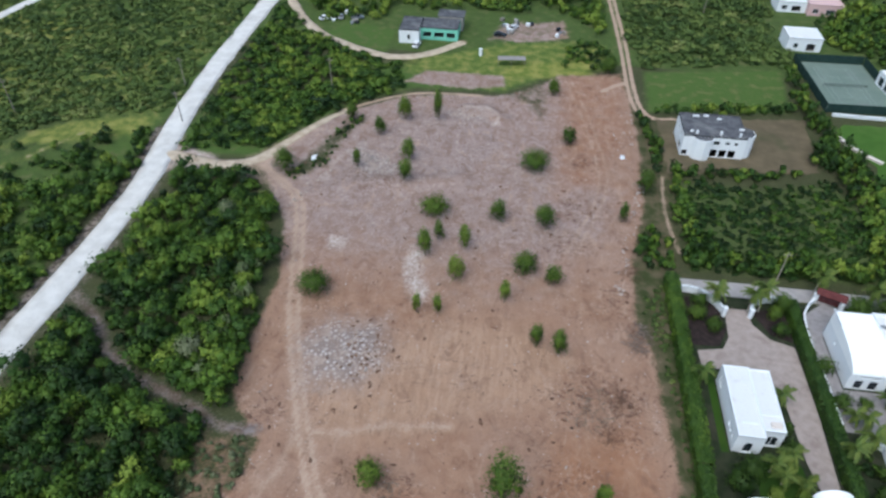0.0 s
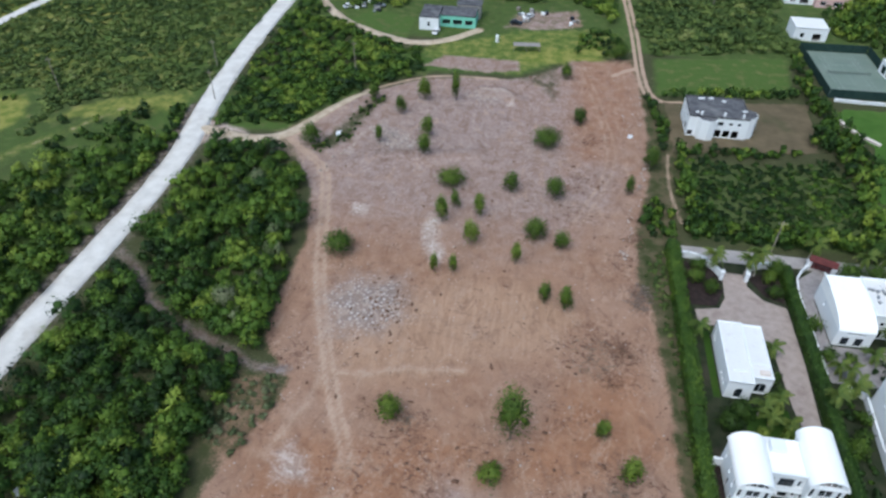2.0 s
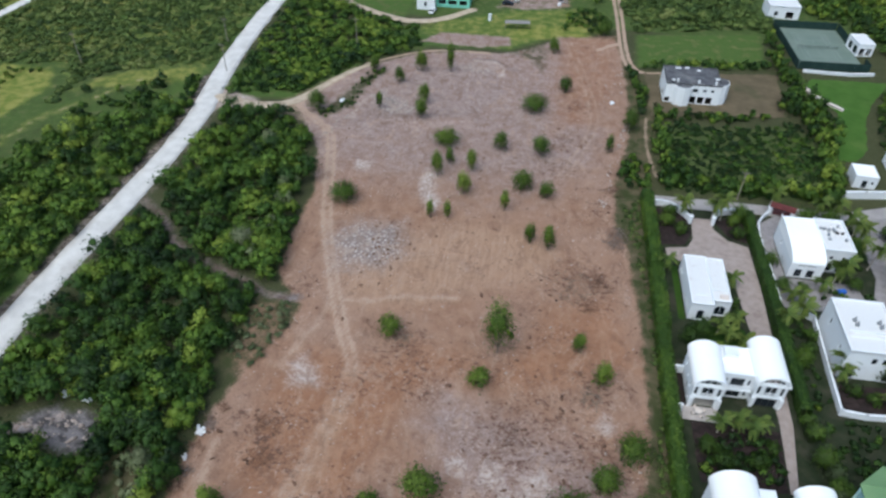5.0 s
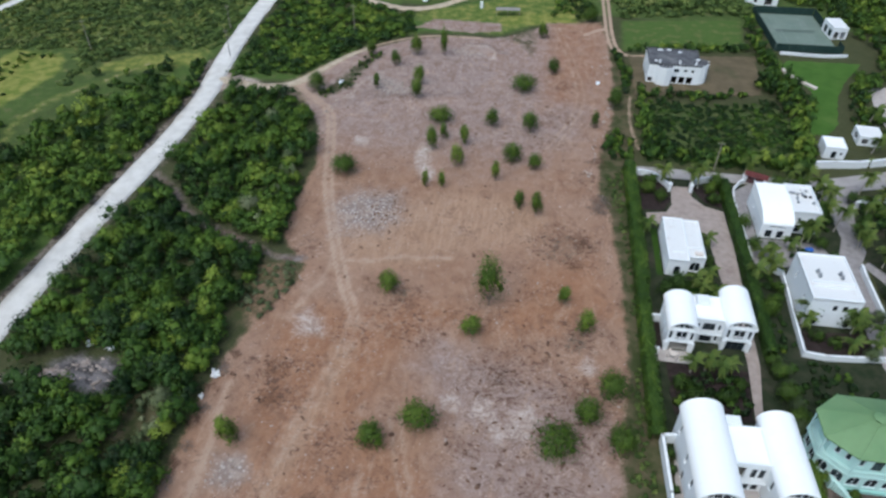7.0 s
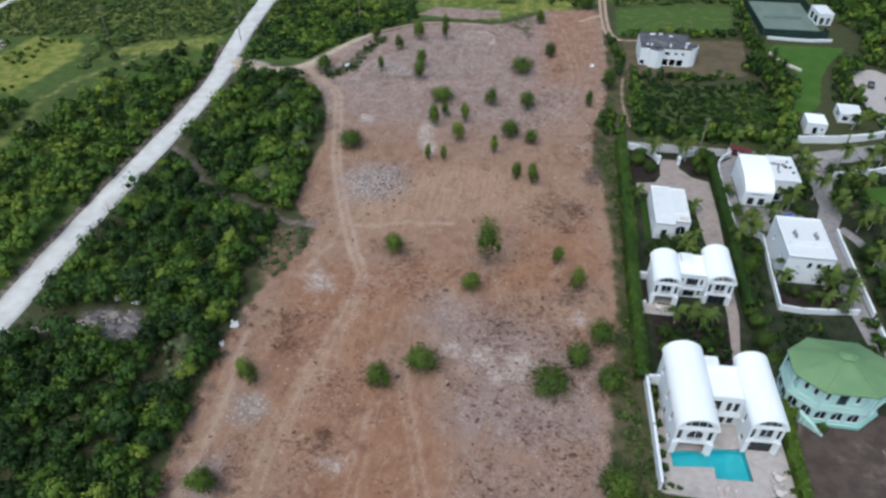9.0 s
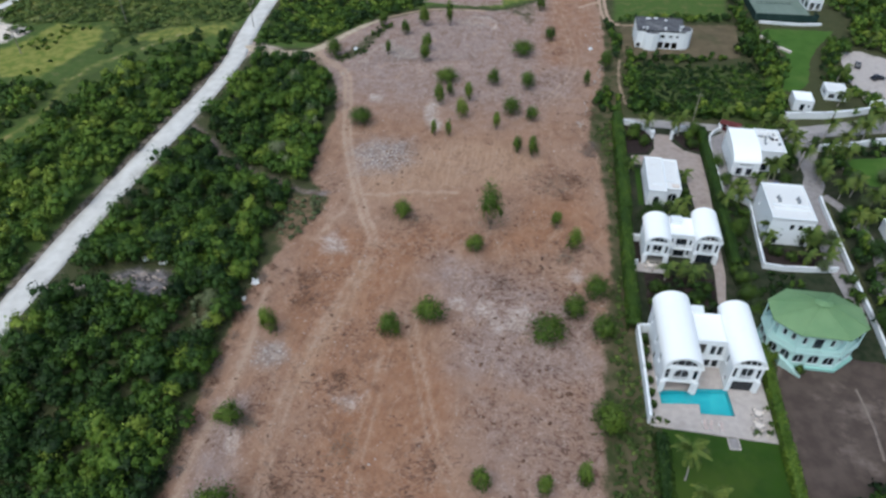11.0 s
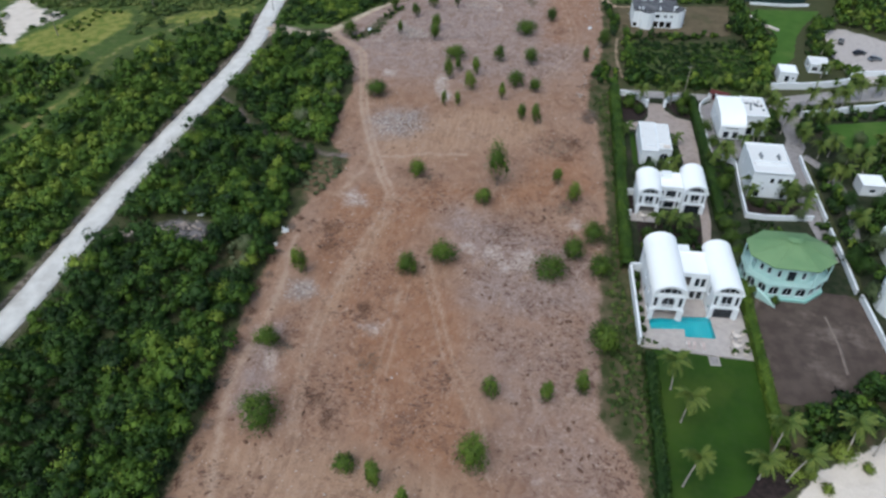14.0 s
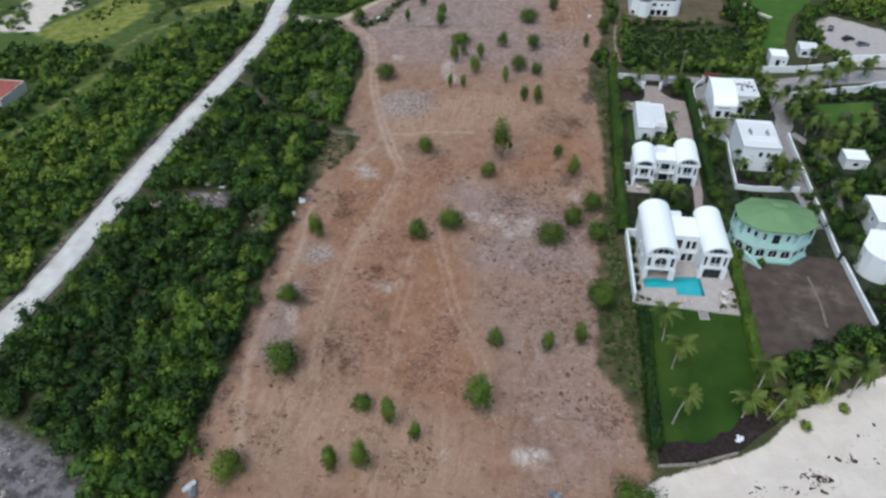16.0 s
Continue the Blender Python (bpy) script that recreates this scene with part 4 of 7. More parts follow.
thicket("scrub", "dense green scrub in the road fork", [(-86, 140), (-80, 136), (-60, 140), (-50, 158), (-44, 164), (-32, 176), (-36, 190), (-52, 197), (-68, 208), (-84, 230), (-88, 235), (-87, 165)],
        2.4, (1.5, 2.9), (1.0, 2.8), 130, 0.31, SCRUB, ROAD_GAP, 0.22, 9, 0.45)
thicket("scrub", "green scrub and trees beyond the roadside house", [(-86, 246), (-66, 218), (-46, 222), (-42, 232), (-18, 234), (14, 236), (28, 215), (28, 300), (-86, 300)],
        3.0, (1.6, 3.2), (2.2, 5.0), 60, 0.50, SCRUB, [(HOUSE_ROAD, 2.6, "line"), (EAST_TRACK, 3.0, "line")], 0.30, 12, 0.7)
thicket("scrub", "dark bushes on the grassland by the track", [(12, 194), (28, 196), (29, 212), (20, 216), (12, 206)], 2.8, (1.0, 1.9), (1.5, 2.8), 50, 0.42, SCRUB, [(EAST_TRACK, 2.2, "line")], 0.42, 8)
thicket("scrub", "low mixed scrub on the fenced plot", [(38, 108), (38.5, 141), (60, 141), (77, 146), (83, 131), (80, 114), (77, 108)], 2.0, (1.0, 2.0), (0.4, 1.1), 80, 0.26, SCRUB, (), 0.2, 6, 0.17)
thicket("scrub", "leafy green boundary bushes of the fenced plot", [(37, 119), (37, 143), (41, 143), (41.5, 125), (46, 115), (80, 113), (80, 108.5), (37, 108.5)], 1.9, (1.2, 2.0), (2.2, 4.2), 90, 0.36, SCRUB, (), 0.2, 7, 0.55)
thicket("scrub", "tall green bushes along the putting lawn", [(77, 178), (84, 178), (82, 166), (88, 153), (87, 142), (83, 128), (80, 112), (75, 113), (79, 130), (78, 146), (72, 152), (77, 160)], 2.0, (1.2, 2.1), (2.4, 4.6), 90, 0.38, SCRUB, (), 0.15, 7, 0.5)
thicket("scrub", "dark bushes along the back of the dry yard", [(39, 140), (39, 145), (62, 147), (72, 151), (72, 146), (60, 142)], 1.9, (1.0, 1.8), (1.6, 3.0), 80, 0.36, SCRUB, (), 0.15, 7, 0.4)
thicket("scrub", "green bushes along the grass field", [(36, 170.5), (45, 171.5), (82, 178), (84, 206), (80, 206), (76, 181), (44, 175.5), (37, 173)], 2.0, (1.0, 1.8), (1.6, 3.2), 80, 0.36, SCRUB, [(EAST_TRACK, 2.0, "line")], 0.15, 7, 0.5)
thicket("scrub", "green scrub and trees behind the grass field", [(35, 199), (82, 208), (83, 216), (80, 228), (84, 244), (120, 262), (140, 280), (140, 300), (33, 300), (34, 215)], 2.8, (1.7, 3.4), (0.8, 2.4), 95, 0.38, MEADOW,
        [([(81, 217), (81, 230), (97, 230), (97, 217)], 0, "area"), ([(86, 245), (86, 262), (112, 262), (112, 245)], 0, "area")], 0.24, 11, 0.36)
thicket("scrub", "dense green woodland east of the tennis court", [(113, 162), (116, 186), (114, 205), (106, 217), (98, 222), (98, 240), (116, 258), (145, 262), (145, 150), (130, 152)], 2.7, (1.6, 3.0), (2.6, 5.2), 70, 0.46, SCRUB, (), 0.2, 14, 0.6)
thicket("scrub", "boundary bushes between the dirt track and the dry yard", [(31.5, 176), (35.5, 168), (37.5, 158), (37, 143), (34, 143), (34, 158), (31.8, 168)], 1.7, (0.9, 1.6), (1.8, 3.2), 90, 0.34, SCRUB, [(EAST_TRACK, 1.6, "line")], 0.1, 6, 0.4)
thicket("scrub", "bushes at the edge of the plot above the lane", [(27, 111), (30, 121), (36, 119), (36, 108), (30, 106)], 1.8, (0.9, 1.7), (1.6, 3.0), 90, 0.34, SCRUB, (), 0.2, 6, 0.45)
thicket("scrub", "dark sea-grape thicket at the top of the beach", [(62, -6), (70, -3), (77, 3), (83, 6), (100, 14), (130, 30), (140, 26), (95, 1), (78, -8), (70, -13), (63, -17), (58, -13)], 1.9, (1.2, 2.1), (2.0, 3.6), 120, 0.36, SCRUB, (), 0.08, 8, 0.18)
thicket("scrub", "overgrown low weeds along the hedge", [(28, -14), (33, -20), (35, -33), (36.5, -33), (36.5, 8), (33, 20), (32.5, 104), (28.5, 104), (27, 96), (30, 84), (31, 64), (31, 40), (29, 22), (28.5, 0)], 1.15, (0.4, 1.1), (0.2, 0.8), 50, 0.17, MEADOW, (), 0.36, 6, 0.3)
thicket("scrub", "tangled garden trees beyond the white garden wall", [(84, 2), (81.6, 12), (81.2, 34), (81.2, 68), (88, 72), (94, 68), (110, 70), (130, 70), (130, 32), (100, 12)], 2.3, (1.3, 2.4), (2.2, 4.6), 90, 0.38, SCRUB,
        [([(87, 30), (87, 43), (102, 43), (102, 30)], 0, "area"), ([(82, 15), (82, 29), (98, 29), (98, 15)], 0, "area"), ([(88.6, 56), (88.6, 66), (98.4, 66), (98.4, 56)], 0, "area"), ([(81.6, 76), (85, 70.5), (87, 63), (87.4, 56), (86.2, 49), (84.8, 42)], 1.9, "line")], 0.28, 9, 0.35)
thicket("scrub", "dark garden shrubs round the lawn", [(86, 98), (92, 100), (112, 103), (130, 104), (130, 74), (104, 70), (98, 74), (86, 80), (85, 90)], 2.1, (1.1, 2.0), (1.6, 3.6), 90, 0.36, SCRUB, [([(90.6, 93.4), (110, 98), (106, 82), (93.6, 81.4)], 0.5, "area")], 0.25, 8, 0.32)
thicket("scrub", "leafy garden shrubs round the small white buildings", [(90, 116), (104, 120), (103, 134), (100, 150), (104, 160), (108, 168), (112, 160), (106, 152), (106, 134), (112, 124), (108, 117), (95, 114)], 2.1, (1.2, 2.0), (1.8, 3.6), 90, 0.38, SCRUB,
        [([(93, 122), (93, 132), (103, 132), (103, 122)], 0.3, "area")], 0.22, 8, 0.5)


def shrub(x, y, width, tall, label, tint=0.5, name="bush", group="bushes standing on the plot", material=None, thin=False):
    """A single bush: forked stems and an uneven leafy crown."""
    z, tall = float(ground_height(np.array([x]), np.array([y]))[0]), tall * (1.7 if thin else 1.42)
    width *= 0.88 if thin else 0.9
    ob = thing(name, label, "bush" if name == "bush" else "tree", (x, y, z - 0.03), 0, group)
    bm = fresh()
    base = tall * 0.08
    top = Vector((0, 0, base + tall * 0.3))
    rod(bm, (0, 0, -0.1), (0.05, 0.03, base + 0.1), 0.05 + 0.012 * tall, 0.04 + 0.008 * tall, 7)
    for k in range(5):
        a = 1.257 * k + dice.uniform(0, 0.8)
        rod(bm, (0.05, 0.03, base), top + Vector((math.cos(a) * width * 0.3, math.sin(a) * width * 0.3, dice.uniform(-0.1, 0.2) * tall)), 0.03 + 0.006 * tall, 0.02, 5)
    part("trunk", bm, BARK, ob)
    n = int(np.clip(width * tall * 75, 400, 2600))
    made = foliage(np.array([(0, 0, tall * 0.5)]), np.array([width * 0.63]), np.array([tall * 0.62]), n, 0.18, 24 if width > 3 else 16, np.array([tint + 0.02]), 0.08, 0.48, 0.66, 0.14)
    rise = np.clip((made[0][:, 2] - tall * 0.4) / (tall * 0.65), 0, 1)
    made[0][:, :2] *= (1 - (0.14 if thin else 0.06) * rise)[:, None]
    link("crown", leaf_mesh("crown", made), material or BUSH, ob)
    return ob


thicket("scrub", "scattered bushes on the yellow-green field", [(-156, 138), (-141, 143), (-133, 126), (-138, 106), (-156, 104), (-158, 120)], 3.4, (0.9, 1.7), (0.7, 1.8), 60, 0.3, SCRUB, (), 0.56, 10, 0.6)

thicket("scrub", "dark garden shrubs between the neighbour villas", [(57.8, 33), (57.8, 46.5), (61.5, 46.4), (70, 46.4), (77, 47.6), (80, 46), (80, 33), (73.5, 34.5), (60, 34.5)], 2.0, (0.7, 1.4), (0.6, 1.8), 80, 0.24, SCRUB, (), 0.3, 6, 0.2)
thicket("scrub", "dark garden shrubs beside the clipped hedge", [(57.6, 47), (57.6, 72), (60, 71), (62.2, 69), (61.4, 48)], 1.9, (0.6, 1.2), (0.5, 1.6), 80, 0.24, SCRUB, (), 0.35, 5, 0.25)
thicket("scrub", "leafy garden shrubs between white villas", [(58.6, 72.6), (58.6, 78), (76, 78.6), (77, 70.2), (64, 70)], 2.1, (0.7, 1.4), (0.8, 2.2), 90, 0.24, SCRUB, (), 0.45, 5, 0.3)
thicket("scrub", "dark planting behind the entrance walls", [(66.5, 96), (66.5, 102), (79, 101), (78, 86), (74.4, 84), (74.4, 96)], 1.9, (0.9, 1.6), (1.2, 2.8), 90, 0.26, SCRUB, (), 0.2, 6, 0.25)
thicket("scrub", "dry grey-brown brush between the scrub and the plot", [(-48, 61), (-37, 60), (-34.5, 50), (-38, 43), (-43, 36), (-46.5, 42)], 1.7, (0.5, 1.2), (0.4, 1.3), 60, 0.2, SAGE, [(BELT_PATH, 1.6, "line")], 0.42, 5, 0.5)
thicket("scrub", "dark leafy planting between the two villas", [(37.4, 31.4), (37.4, 40.6), (51, 40.6), (50, 31.4)], 1.9, (0.8, 1.6), (0.7, 2.0), 90, 0.24, SCRUB, (), 0.25, 5, 0.2)
thicket("scrub", "leafy garden trees on the bank beside the putting lawn", [(94, 130), (98, 150), (104, 162), (106, 156), (103, 146), (102, 134), (100, 131.4)], 2.2, (1.2, 2.2), (1.8, 3.6), 90, 0.34, SCRUB, (), 0.3, 7, 0.5)
thicket("scrub", "scattered bushes on the pale western ground", [(-188, 104), (-188, 150), (-176, 150), (-160, 138), (-160, 128), (-166, 106)], 3.2, (1.2, 2.4), (0.8, 2.0), 70, 0.34, SCRUB, (), 0.55, 9, 0.45)
FULL, SLIM, LOW, TALL = "rounded dense green bush standing on bare soil", "slim young green bush on bare soil", "low spreading green bush on bare soil", "tall uneven green tree on bare soil"
for spot in ((-54, 131.7, 5, 4.4, 0.35), (-15.8, 120.1, 6.6, 3.4, 0.45), (5.5, 140.7, 7.4, 4.0, 0.4), (-35.9, 91.5, 6.8, 3.8, 0.4), (17, 21.8, 7.0, 3.2, 0.45), (-31, -22.1, 7.6, 4.2, 0.45), (31.9, -41, 8, 4.2, 0.45), (-14.1, -29.1, 4, 2.6, 0.4), (-32.9, -44.6, 5.4, 3.8, 0.62)):
    shrub(*spot[:4], LOW, spot[4])
for spot in ((8.4, 118.5, 4.7, 4.2, 0.36), (4.8, 103, 4.6, 4.2, 0.42), (10.8, 100.6, 3.3, 3.8, 0.38), (-1.8, 119.6, 3.4, 4.2, 0.38), (-12.4, 17.6, 3.9, 4.4, 0.45), (-5.5, 22.1, 5.3, 4.4, 0.42), (22.3, 27.4, 4.2, 4.4, 0.4), (26.7, 33.1, 5.4, 4.3, 0.38),
             (27.6, 22.7, 4.4, 4.4, 0.4), (-35.4, -5.6, 4.5, 3.6, 0.5), (27.9, 1.9, 5.8, 5.4, 0.42), (31.6, 134.9, 4, 4.6, 0.4), (26.1, 194.3, 4.8, 4.4, 0.4), (1.1, 43.7, 3.7, 3.6, 0.5), (-16.7, 53.4, 4, 3.8, 0.55), (8, -11.5, 2.8, 3.8, 0.45)):
    shrub(*spot[:4], FULL, spot[4])
for spot in ((-37, 135.1, 2.2, 3.2, 0.38), (-34.3, 150, 3.1, 3.4, 0.42), (-25.4, 140.4, 3.3, 3.8, 0.5), (-24.4, 130.2, 3.4, 4, 0.45), (14, 153.4, 3.4, 3.3, 0.3), (-13.9, 111.3, 2.2, 3, 0.35), (-16, 105.7, 3, 4.4, 0.5), (-7.9, 109.1, 2.8, 4, 0.62), (-8.9, 99.1, 3.3, 4, 0.75),
             (1.2, 94, 2.3, 3.6, 0.62), (-15.1, 89.2, 1.4, 3.4, 0.55), (-11.3, 89.7, 1.6, 3.2, 0.5), (7.4, 84.4, 2.4, 3.3, 0.45), (11.5, 82.4, 2.7, 4.2, 0.5), (25.6, 122.9, 2, 3.4, 0.35), (9.9, 178.4, 3.3, 3.4, 0.5), (-43.2, 156.7, 3.2, 3.5, 0.4), (18.2, 54.4, 2.3, 3.3, 0.5),
             (22.3, 47.2, 3, 4, 0.6), (-35.1, 14.6, 2.9, 4.8, 0.55), (17.8, -11.3, 2.3, 3.4, 0.5), (23.7, -9.2, 2.6, 4.2, 0.5), (-8.6, -31.8, 2.5, 4.8, 0.6), (-3.6, -34.6, 1.9, 3.6, 0.55), (-16.1, -42.2, 2.5, 4.6, 0.5), (-11.6, -40.9, 3, 5, 0.6), (-29.2, 159, 3.6, 4.6, 0.5)):
    shrub(*spot[:4], SLIM, spot[4], thin=True)
shrub(3.5, 52.2, 6.0, 8.4, TALL, 0.42, "tree", thin=True)
shrub(6.4, -26.2, 5.0, 5.8, TALL, 0.46, "tree", thin=True)
shrub(-20.4, 160, 2.6, 7.2, "tall slim green tree at the edge of the plot", 0.45, "tree")


# ---- houses ----
def facade(parent, start, end, z0, z1, openings=(), thick=0.3, material=None, name="wall", glazed=True):
    """A wall from start to end, outside to its right, with real openings.
    openings: (from, to, bottom, top, kind) in metres along the wall; kind: win, arch, door, void."""
    material = material or WHITE
    a, b = Vector((*start, 0)), Vector((*end, 0))
    d, length = (b - a).normalized(), (b - a).length
    out = Vector((d.y, -d.x, 0))
    at = lambda u, v, z: a + d * u + out * v + Vector((0, 0, z))
    bm = fresh()

    def prism(flat):
        front, back = [bm.verts.new(at(u, 0, z)) for u, z in flat], [bm.verts.new(at(u, -thick, z)) for u, z in flat]
        bm.faces.new(front)
        bm.faces.new(back[::-1])
        for i in range(len(flat)):
            j = (i + 1) % len(flat)
            bm.faces.new((front[j], front[i], back[i], back[j]))

    us = sorted({0.0, length, *(o[0] for o in openings), *(o[1] for o in openings)})
    for u0, u1 in zip(us, us[1:]):
        if u1 - u0 < 0.01:
            continue
        holes = sorted((o for o in openings if o[0] < u1 - 0.005 and o[1] > u0 + 0.005), key=lambda o: o[2])
        low = z0
        for o in holes:
            if o[2] > low + 0.01:
                prism(((u0, low), (u1, low), (u1, o[2]), (u0, o[2])))
            low = o[3]
        if z1 > low + 0.01:
            prism(((u0, low), (u1, low), (u1, z1), (u0, z1)))
    for u0, u1, w0, w1, kind in openings:
        if kind == "arch":
            r, mid = (u1 - u0) / 2, (u0 + u1) / 2
            spring = max(w0 + 0.1, w1 - r)
            arc = [(mid - r * math.cos(math.pi * k / 8), spring + (w1 - spring) * math.sin(math.pi * k / 8)) for k in range(9)]
            prism([(u0, w1), *arc[:5][::1]][::-1])
            prism([(u1, w1), *arc[4:][::-1]])
    bmesh.ops.remove_doubles(bm, verts=bm.verts, dist=0.002)
    wall = part(name, bm, material, parent)
    for u0, u1, w0, w1, kind in openings:
        if kind == "void" or not glazed:
            continue
        win = fresh()
        f = 0.09
        for p, q, r, s in ((u0, u0 + f, w0, w1), (u1 - f, u1, w0, w1), (u0 + f, u1 - f, w0, w0 + f), (u0 + f, u1 - f, w1 - f, w1)):
            bar(win, at, p, q, -0.2, -0.12, r, s)
        if u1 - u0 > 1.3:
            k = max(1, round((u1 - u0) / 1.1)) - 1
            for i in range(1, k + 1):
                u = u0 + (u1 - u0) * i / (k + 1)
                bar(win, at, u - 0.04, u + 0.04, -0.2, -0.12, w0 + f, w1 - f)
        bmesh.ops.remove_doubles(win, verts=win.verts, dist=0.002)
        frame_ob = part("door" if kind == "door" else "window", win, FRAME_DARK if kind == "door" else WHITE, parent, "dark-framed glass door" if kind == "door" else "")
        pane = fresh()
        bar(pane, at, u0 + 0.03, u1 - 0.03, -0.175, -0.155, w0 + 0.03, w1 - 0.03)
        pane_ob = part("pane", pane, GLASS, frame_ob)
        pane_ob.visible_shadow = False
        if kind != "door":
            sill = fresh()
            bar(sill, at, u0 - 0.1, u1 + 0.1, -0.12, 0.1, w0 - 0.1, w0 - 0.003)
            part("sill", sill, material, frame_ob)
    return wall


def bar(bm, at, u0, u1, v0, v1, z0, z1):
    """A box in a wall's own directions."""
    vs = [bm.verts.new(at(u, v, z)) for z in (z0, z1) for u, v in ((u0, v0), (u1, v0), (u1, v1), (u0, v1))]
    for f in ((3, 2, 1, 0), (4, 5, 6, 7), (0, 1, 5, 4), (1, 2, 6, 5), (2, 3, 7, 6), (3, 0, 4, 7)):
        bm.faces.new([vs[i] for i in f])
    return bm


def shell(parent, x0, x1, y0, y1, z0, z1, south=(), west=(), east=(), north=(), material=None, thick=0.3):
    """Four walls round a plan, and the floor inside."""
    t = thick
    facade(parent, (x0, y0), (x1, y0), z0, z1, south, t, material)
    facade(parent, (x1, y1), (x0, y1), z0, z1, north, t, material)
    facade(parent, (x0, y1 - t), (x0, y0 + t), z0, z1, west, t, material)
    facade(parent, (x1, y0 + t), (x1, y1 - t), z0, z1, east, t, material)
    part("floor_slab", box(fresh(), x0 + t, x1 - t, y0 + t, y1 - t, z0 - 0.15, z0 + 0.05), INSIDE, parent)
    if z1 - z0 > 4.6:
        mid = (z0 + z1) / 2
        part("floor_slab", box(fresh(), x0 + t, x1 - t, y0 + t, y1 - t, mid - 0.25, mid), INSIDE, parent)


def flat_roof(parent, x0, x1, y0, y1, z, material, rim=0.35, wide=0.25, rim_material=None, label=""):
    """A flat roof inside a low parapet."""
    part("roof", box(fresh(), x0 + wide, x1 - wide, y0 + wide, y1 - wide, z - 0.3, z), material, parent, label)
    bm = fresh()
    box(bm, x0, x1, y0, y0 + wide, z - 0.3, z + rim, 0.03)
    box(bm, x0, x1, y1 - wide, y1, z - 0.3, z + rim, 0.03)
    box(bm, x0, x0 + wide, y0 + wide, y1 - wide, z - 0.3, z + rim, 0.03)
    box(bm, x1 - wide, x1, y0 + wide, y1 - wide, z - 0.3, z + rim, 0.03)
    part("parapet", bm, rim_material or WHITE, parent)


def barrel(parent, x0, x1, y0, y1, eave, crest, over=0.35, thick=0.22, n=22):
    """A barrel-vaulted roof along y, and the gable walls under it with their lunettes."""
    mid, half, rise = (x0 + x1) / 2, (x1 - x0) / 2, crest - eave

    def arc(grow, k, m=n):
        a = math.pi * k / m
        return mid - (half + grow) * math.cos(a), eave + (rise + grow * 0.7) * math.sin(a)

    bm = fresh()
    rows = []
    for y in (y0 - over, y1 + over):
        rows.append(([bm.verts.new((arc(0.25, k)[0], y, arc(0.25, k)[1])) for k in range(n + 1)],
                     [bm.verts.new((arc(0.25 - thick, k)[0], y, arc(0.25 - thick, k)[1])) for k in range(n + 1)]))
    (of, nf), (ob_, nb) = rows
    for k in range(n):
        bm.faces.new((of[k], of[k + 1], ob_[k + 1], ob_[k]))
        bm.faces.new((nf[k + 1], nf[k], nb[k], nb[k + 1]))
        bm.faces.new((of[k + 1], of[k], nf[k], nf[k + 1]))
        bm.faces.new((ob_[k], ob_[k + 1], nb[k + 1], nb[k]))
    for k in (0, n):
        bm.faces.new((of[k], ob_[k], nb[k], nf[k]) if k else (ob_[k], of[k], nf[k], nb[k]))
    part("roof", bm, WHITE_ROOF, parent, "white barrel-vaulted roof", True)
    low = eave + 0.15 * rise
    for y, face in ((y0, -1), (y1, 1)):
        bm = fresh()
        hole = lambda k: (mid - 0.72 * half * math.cos(math.pi * k / n), low + 0.60 * rise * math.sin(math.pi * k / n))
        edge = lambda k: arc(0.02, k)
        yb = y - face * 0.3
        for k in range(n):
            q = [edge(k), edge(k + 1), hole(k + 1), hole(k)]
            q = [(x, max(z, eave) if i < 2 else z) for i, (x, z) in enumerate(q)]
            for yy in (y, yb):
                bm.faces.new([bm.verts.new((x, yy, z)) for x, z in q])
            bm.faces.new([bm.verts.new(p) for p in ((q[2][0], y, q[2][1]), (q[3][0], y, q[3][1]), (q[3][0], yb, q[3][1]), (q[2][0], yb, q[2][1]))])
        e0, e1, h0, h1 = edge(0), edge(n), hole(0), hole(n)
        for yy in (y, yb):
            bm.faces.new([bm.verts.new((x, yy, z)) for x, z in (e0, e1, h1, h0)])
        bm.faces.new([bm.verts.new((x, yy, low)) for x, yy in ((h0[0], y), (h1[0], y), (h1[0], yb), (h0[0], yb))])
        bmesh.ops.remove_doubles(bm, verts=bm.verts, dist=0.002)
        part("gable", bm, WHITE, parent)
        lun = fresh()
        outline = [hole(k) for k in range(n + 1)]
        f = [lun.verts.new((x, y - face * 0.16, z)) for x, z in outline]
        b = [lun.verts.new((x, y - face * 0.19, z)) for x, z in outline]
        lun.faces.new(f)
        lun.faces.new(b[::-1])
        win = part("lunette", lun, GLASS, parent, "dark arched gable window")
        mull = box(fresh(), mid - 0.7 * half, mid + 0.7 * half, y - face * 0.14 - 0.03, y - face * 0.14 + 0.03, low, low + 0.08)
        for k in range(3, n - 2, 4):
            x, z = hole(k)
            box(mull, x - 0.04, x + 0.04, y - face * 0.14 - 0.03, y - face * 0.14 + 0.03, low, z)
        part("frame", mull, WHITE, win)


def rail(parent, x0, x1, y, z, tall=0.95):
    """A white balustrade: top bar, foot bar and posts."""
    bm = fresh()
    box(bm, x0, x1, y - 0.06, y + 0.06, z + tall - 0.1, z + tall)
    box(bm, x0, x1, y - 0.05, y + 0.05, z + 0.05, z + 0.14)
    k = max(2, int((x1 - x0) / 0.28))
    for i in range(k + 1):
        x = x0 + (x1 - x0) * i / k
        box(bm, x - 0.035, x + 0.035, y - 0.035, y + 0.035, z + 0.14, z + tall - 0.1)
    part("balustrade", bm, WHITE, parent)


